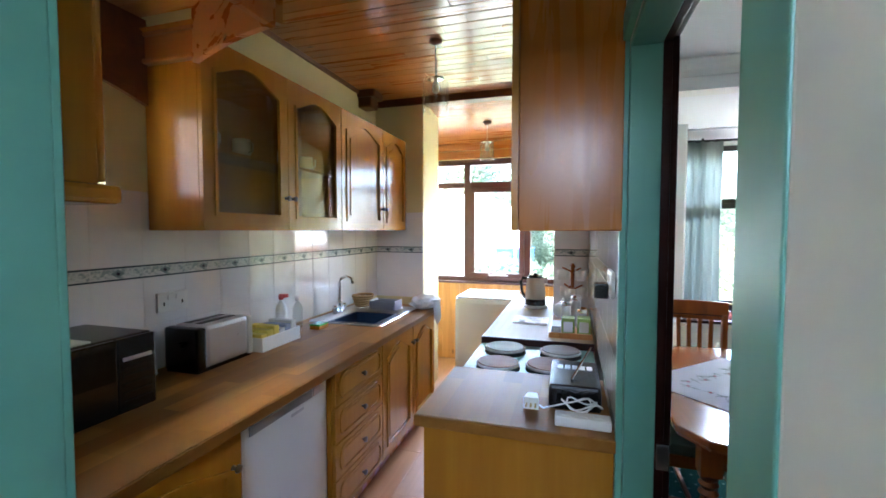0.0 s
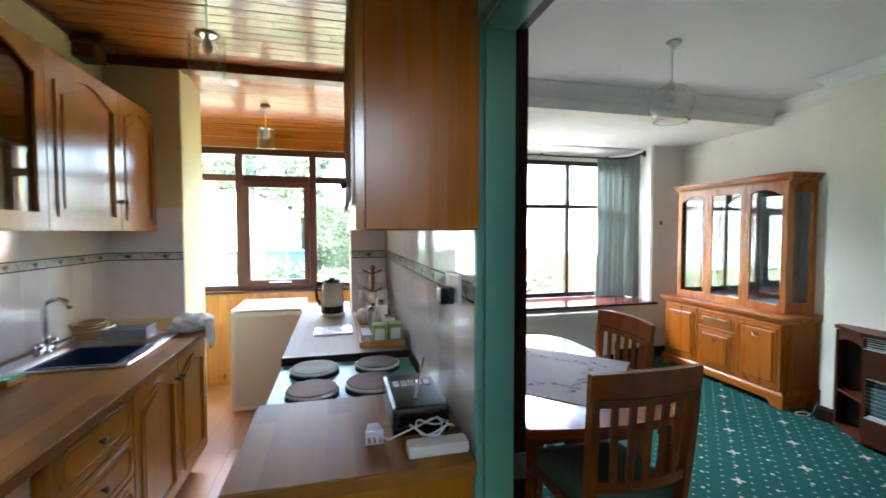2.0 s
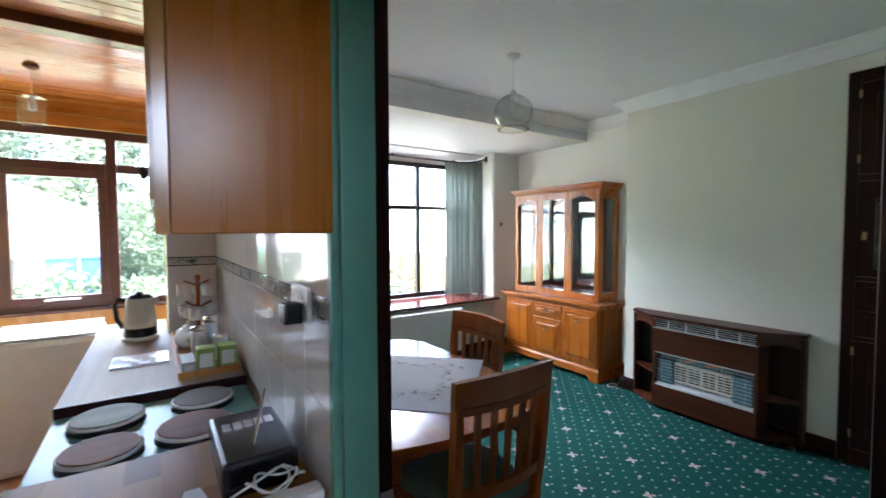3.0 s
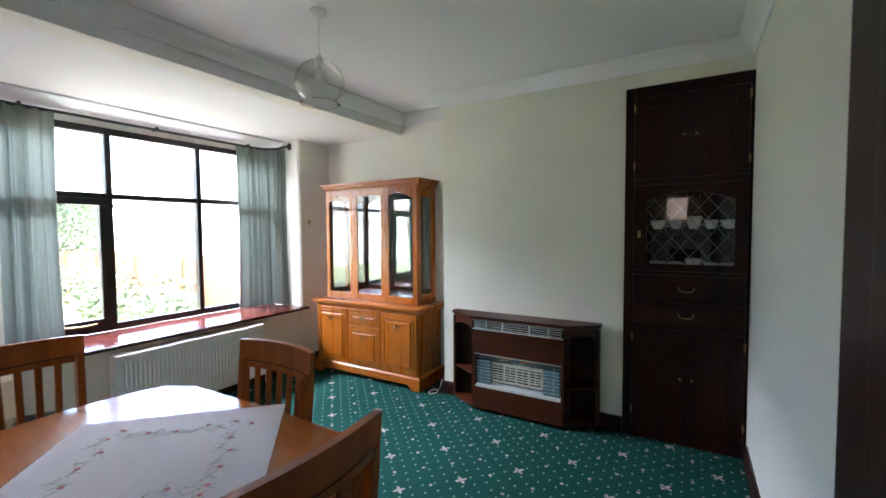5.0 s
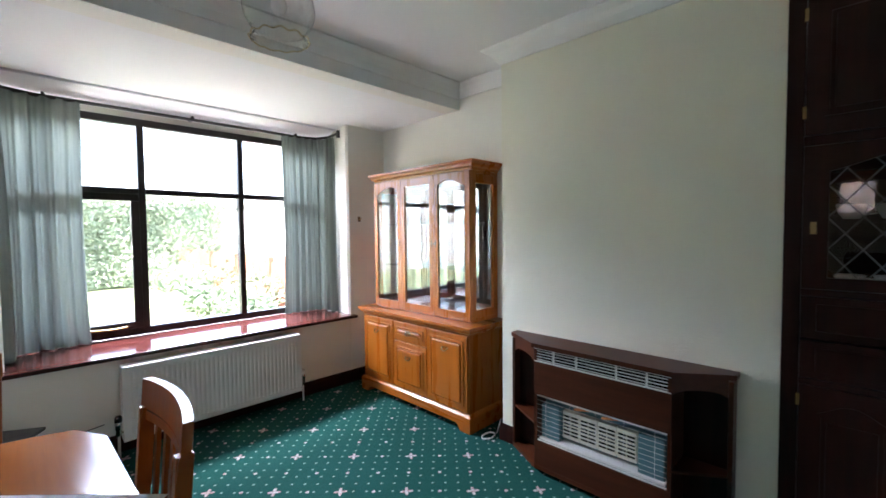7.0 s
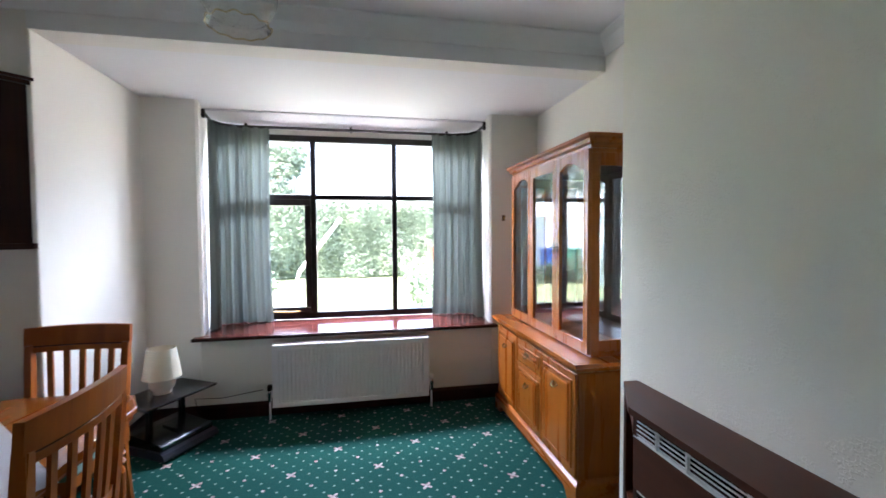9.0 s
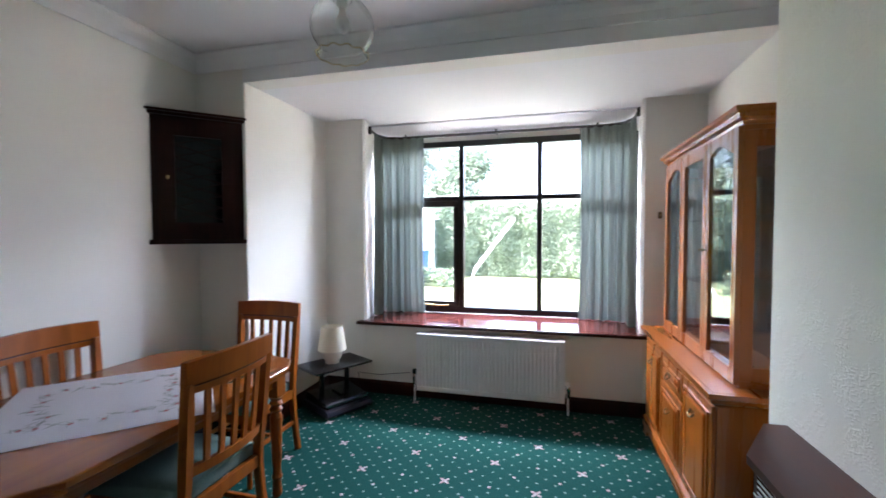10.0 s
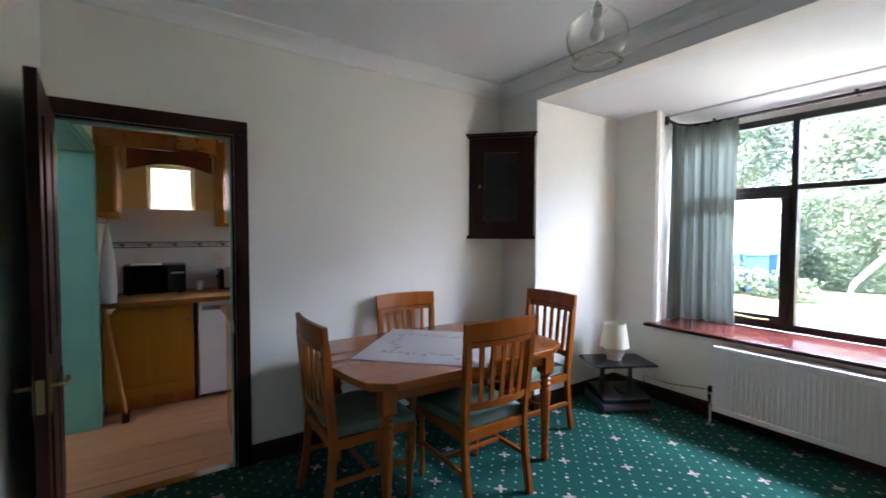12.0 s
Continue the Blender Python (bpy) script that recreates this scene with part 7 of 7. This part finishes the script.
def shrub(at, r, h, count, seed, mt):
    s = thing("shrub", at, "leafy garden shrub in the border", "shrub", "shrubs in the border")
    part("stem", tube([at, (at[0] + 0.05, at[1], at[2] + h * 0.5)], 0.02, 6), PINE_DARK, s)
    def place(rng):
        d = rng.normal(size=3)
        d /= np.linalg.norm(d)
        k = rng.uniform(0.55, 1.0) * (1 + 0.25 * math.sin(5 * d[0] + seed) * math.cos(4 * d[1]))
        return (at[0] + d[0] * r * k, at[1] + d[1] * r * k, at[2] + h * 0.5 + d[2] * h * 0.5 * k)
    ob = new("foliage", leaves(count, place, 0.05, seed))
    ob.data.materials.append(mt)
    ob.data.transform(Matrix.Translation(-ORIGIN[s]))
    ob.parent = s


rng = random.Random(4)
for k in range(11):
    shrub((4.0 + rng.uniform(-0.5, 0.25), 7.4 + 0.75 * k, -0.1), rng.uniform(0.32, 0.55), rng.uniform(0.4, 1.05), 700, k, LEAF[k % 3])
for k in range(4):
    shrub((-2.6 + 0.75 * k, 12.8 + rng.uniform(-0.3, 0.3), -0.1), rng.uniform(0.35, 0.5), rng.uniform(0.5, 0.95), 700, 20 + k, LEAF[(k + 1) % 3])


def tree(at, h, r, seed):
    t = thing("tree", at, "tall leafy tree beyond the garden", "tree", "trees beyond the garden")
    part("trunk", tube([at, (at[0] + 0.1, at[1], at[2] + h * 0.35), (at[0], at[1] + 0.1, at[2] + h * 0.6)], 0.18, 8), PINE_DARK, t)
    rng0 = np.random.default_rng(seed)
    blobs = [(at[0] + rng0.normal() * r * 0.45, at[1] + rng0.normal() * r * 0.4, at[2] + h * rng0.uniform(0.4, 0.95), r * rng0.uniform(0.3, 0.55)) for _ in range(14)]
    for b in blobs[:6]:
        part("limb", tube([(at[0], at[1], at[2] + h * 0.35), (b[0], b[1], b[2])], 0.05, 6), PINE_DARK, t)
    def place(rng):
        b = blobs[rng.integers(len(blobs))]
        d = rng.normal(size=3)
        d /= np.linalg.norm(d)
        k = b[3] * rng.uniform(0.6, 1.05)
        return (b[0] + d[0] * k, b[1] + d[1] * k, b[2] + d[2] * k)
    ob = new("crown", leaves(22000, place, 0.09, seed))
    ob.data.materials.append(LEAF[2])
    ob.data.transform(Matrix.Translation(-ORIGIN[t]))
    ob.parent = t


tree((-2.2, 24, -0.1), 6.5, 2.4, 1)
tree((-6.0, 24, -0.1), 8.0, 3.4, 2)

# fence with arched panels
FENCE = wood("weathered_fence_wood", (0.09, 0.028, 0.011), (0.14, 0.05, 0.022), "z", 0.8)
fence = thing("garden_fence", (4.65, 11, -0.1), "low wooden garden fence with arched panels", "fence")
for k in range(5):
    y0 = 7.4 + 1.85 * k
    part("post", box(4.60, 4.70, y0 - 0.05, y0 + 0.05, -0.1, 1.0), FENCE, fence)
    n = 14
    for j in range(n):
        a, c = y0 + 0.06 + 1.73 * j / n, y0 + 0.06 + 1.73 * (j + 1) / n - 0.006
        s = ((j + 0.5) / n - 0.5) * 2
        part("slat", box(4.635, 4.66, a, c, -0.08, 0.86 + 0.19 * (1 - s * s)), FENCE, fence)
# white garage next door and the white outbuilding
g = thing("garage", (8.5, 10, -0.1), "white rendered garage beyond the fence", "garage")
part("wall", box(6.6, 10.5, 6.6, 20.6, -0.1, 2.35), RENDER, g)
part("roof", box(6.45, 10.65, 6.45, 20.65, 2.352, 2.46, 0.02), PAVE, g)
SLATE_BLUE = paint("slate_blue_boards", (0.05, 0.06, 0.09), 0.5, 0.1)
sh = thing("shed", (8.2, 22.5, -0.1), "slate-blue boarded shed behind the garage", "shed")
part("wall", box(6.65, 9.6, 20.8, 24.4, -0.1, 2.3), SLATE_BLUE, sh)
for k in range(15):
    part("board", box(6.62, 6.649, 20.78, 24.42, -0.08 + 0.16 * k, 0.07 + 0.16 * k), SLATE_BLUE, sh)
part("roof", box(6.5, 9.75, 20.7, 24.5, 2.302, 2.4), PAVE, sh)
o = thing("outbuilding", (-6, 15, -0.1), "white boarded outbuilding with a low pitched roof", "outbuilding")
part("wall", box(-11.5, -1.45, 14.2, 18.0, -0.1, 2.0), RENDER, o)
for k in range(16):
    part("board", box(-11.52, -1.43, 14.165, 14.199, -0.09 + 0.13 * k, 0.028 + 0.13 * k, 0.006), RENDER, o)
ow = part("window", box(-2.35, -1.75, 14.13, 14.164, 1.05, 1.75), WHITE_PLASTIC, o, "white framed window")
part("pane", box(-2.30, -2.07, 14.122, 14.129, 1.10, 1.70), GREY_CARD, ow)
part("pane", box(-2.03, -1.80, 14.122, 14.129, 1.10, 1.70), GREY_CARD, ow)
bm = bmesh.new()
a = [bm.verts.new(v) for v in ((-11.6, 14.1, 2.0), (-1.3, 14.1, 2.0), (-2.9, 14.1, 2.72), (-9.6, 14.1, 2.72))]
c = [bm.verts.new((v.co.x, 18.1, v.co.z)) for v in a]
bm.faces.new(a)
bm.faces.new(c[::-1])
for k in range(4):
    bm.faces.new((a[k], c[k], c[(k + 1) % 4], a[(k + 1) % 4]))
part("roof", bm, RENDER, o)
BLUE, _, _ = mat_base("blue_bin_plastic", (0.03, 0.10, 0.35), 0.5)
BIN_GREEN, _, _ = mat_base("green_bin_plastic", (0.05, 0.22, 0.14), 0.5)
BIN_GREY, _, _ = mat_base("grey_bin_plastic", (0.06, 0.06, 0.065), 0.5)


def wheelie_bin(x, y, mt, label):
    wb = thing("wheelie_bin", (x, y, -0.1), label, "bin", "bins beside the outbuilding")
    body = prism([(x - 0.22, y - 0.24), (x + 0.22, y - 0.24), (x + 0.22, y + 0.24), (x - 0.22, y + 0.24)], -0.06, 0.88)
    for v in body.verts:
        if v.co.z > 0:
            v.co.x, v.co.y = x + (v.co.x - x) * 1.22, y + (v.co.y - y) * 1.18
    part("body", body, mt, wb)
    part("lid", box(x - 0.29, x + 0.29, y - 0.32, y + 0.30, 0.882, 0.945, 0.025), mt, wb)
    part("handle", tube([(x - 0.22, y + 0.33, 0.88), (x + 0.22, y + 0.33, 0.88)], 0.015, 6), mt, wb)
    for sx in (-0.21, 0.21):
        part("wheel", lathe([(0.1, -0.025), (0.1, 0.025)], (0, 0, 0), 16, m=Matrix.Translation((x + sx, y + 0.22, 0.0)) @ Matrix.Rotation(math.pi / 2, 4, "Y")), BLACK, wb)


wheelie_bin(-1.35, 13.6, BLUE, "blue wheelie bin beside the outbuilding")
wheelie_bin(-1.98, 13.6, BIN_GREEN, "green wheelie bin beside the blue one")
wheelie_bin(-2.95, 13.5, BIN_GREY, "dark grey wheelie bin against the white boards")
part("washing_pole", tube([(0.55, 11.9, -0.1), (0.75, 12, 0.5), (1.78, 12, 1.85)], 0.045, 8), WHITE_METAL, label="slanting white washing line pole on the lawn", category="pole")
BRICK = plaster("pale_brick_wall", (0.45, 0.30, 0.24), 0.9, 0.4, 20)
nb = thing("neighbouring_house", (-6, 1, -0.1), "brick side wall of the neighbouring house", "house")
part("wall", box(-9, -4.6, -3, 4.2, -0.1, 5.0), BRICK, nb)


# ---- tiles, planks ----
def shared(name, mesh, parent, m, material):
    ob = new(name, mesh)
    ob.matrix_basis = m
    ob.parent = parent
    return ob


def tile_mesh(name, w, h, material):
    """A tile lying in y, z that faces +x."""
    bm = bmesh.new()
    add_box(bm, 0.0, 0.008, -w / 2 + 0.0006, w / 2 - 0.0006, -h / 2 + 0.0006, h / 2 - 0.0006)
    top = [v for v in bm.verts if v.co.x > 0.004]
    for v in top:
        v.co.y *= 1 - 0.0016 / w
        v.co.z *= 1 - 0.0016 / h
    me = bpy.data.meshes.new(name)
    bm.to_mesh(me)
    bm.free()
    me.materials.append(material)
    return me


def border_material():
    m, nt, b = mat_base("patterned_border_tile", (0.6, 0.6, 0.6), 0.1)
    tc = nt.nodes.new("ShaderNodeTexCoord")
    sep = nt.nodes.new("ShaderNodeSeparateXYZ")
    nt.links.new(tc.outputs["Object"], sep.inputs[0])
    u = calc(nt, "ABSOLUTE", sep.outputs[1])
    v = calc(nt, "ABSOLUTE", sep.outputs[2])
    dia = calc(nt, "LESS_THAN", calc(nt, "ADD", calc(nt, "MULTIPLY", u, 0.6), v), 0.017)
    dark = calc(nt, "LESS_THAN", calc(nt, "ADD", calc(nt, "MULTIPLY", u, 0.8), v), 0.008)
    edge = calc(nt, "MULTIPLY", calc(nt, "GREATER_THAN", v, 0.021), calc(nt, "LESS_THAN", v, 0.027))
    mott = ramp(nt, noise_of(nt, tc.outputs["Object"], 70, 3), 0.45, 0.6)
    col = blend(nt, mott, (0.62, 0.64, 0.63), (0.30, 0.36, 0.36))
    col = blend(nt, dia, col, (0.20, 0.25, 0.26))
    col = blend(nt, dark, col, (0.03, 0.03, 0.05))
    col = blend(nt, edge, col, (0.03, 0.05, 0.07))
    nt.links.new(col, b.inputs["Base Color"])
    return m


TILE_W, BORDER_Z = 0.20, 1.318
T_FULL = tile_mesh("tile", 0.20, 0.20, TILE)
T_CUT = tile_mesh("tile_cut", 0.20, 0.142, TILE)
T_CUT2 = tile_mesh("tile_cut_tall", 0.20, 0.305, TILE)
T_BORDER = tile_mesh("border_tile", 0.20, 0.058, border_material())
STAGE = {"west": ("wall_tiling_west", pose(KL + 0.004, 0, 0), 0.506, 3.54, 1), "east": ("wall_tiling_east", pose(KX - 0.004, 0, 0, 0, 0, 180), 1.29, 3.41, -1)}
for key, (name, base, y0, y1, sg) in STAGE.items():
    xg = KL if sg > 0 else KX
    holder = structure(name, box(min(xg, xg + sg * 0.010), max(xg, xg + sg * 0.010), y0, y1, WT + 0.001, 1.65 if sg > 0 else 1.49), GROUT, "white glazed wall tiles with a patterned border", "tiling")
    n = int((y1 - y0) / TILE_W)
    w = (y1 - y0) / n
    for k in range(n):
        yc = y0 + w * (k + 0.5)
        for z, me in ((WT + 0.1, T_FULL), (WT + 0.3, T_FULL), (BORDER_Z, T_BORDER), (1.418, T_CUT)):
            if sg > 0 and me is T_CUT and yc < 1.40:
                z, me = 1.4995, T_CUT2
            m = pose(xg + sg * 0.0035, yc, z, 0, 0, 0 if sg > 0 else 180)
            t = shared("tile" if me is not T_BORDER else "border_tile", me, holder, m @ Matrix.Diagonal((1, w / TILE_W, 1, 1)), None)
for name, x0, x1, y, top in (("wall_tiling_stub_west", KL + 0.012, -1.237, 3.55, 1.65), ("wall_tiling_stub_east", -0.098, KX - 0.012, 3.42, 1.65)):
    holder = structure(name, box(x0, x1, y - 0.010, y - 0.0002, WT + 0.001, top), GROUT, "white glazed tiles on the wall end", "tiling")
    n = max(1, round((x1 - x0) / 0.2))
    w = (x1 - x0) / n
    for k in range(n):
        for z, me in ((WT + 0.1, T_FULL), (WT + 0.3, T_FULL), (BORDER_Z, T_BORDER), (1.4995, T_CUT2)):
            m = pose(x0 + w * (k + 0.5), y - 0.0035, z, 0, 0, -90)
            shared("tile" if me is not T_BORDER else "border_tile", me, holder, m @ Matrix.Diagonal((1, w / TILE_W, 1, 1)), None)

bm = bmesh.new()
add_box(bm, -0.0965, 0.0965, -0.599, 0.599, -0.006, 0.0)
plank_mesh = bpy.data.meshes.new("plank")
bm.to_mesh(plank_mesh)
bm.free()
plank_mesh.materials.append(LAMINATE)
fl = bpy.data.objects["floor_kitchen"]
for i in range(10):
    for j in range(5):
        x, y = KL + 0.0975 + 0.195 * i, -1.0 + 1.2 * j + (0.6 if i % 2 else 0.0) + 0.15 * (i % 3)
        if x < 0.14 and y < 4.3:
            shared("plank", plank_mesh, fl, pose(x, y, 0.0), None)
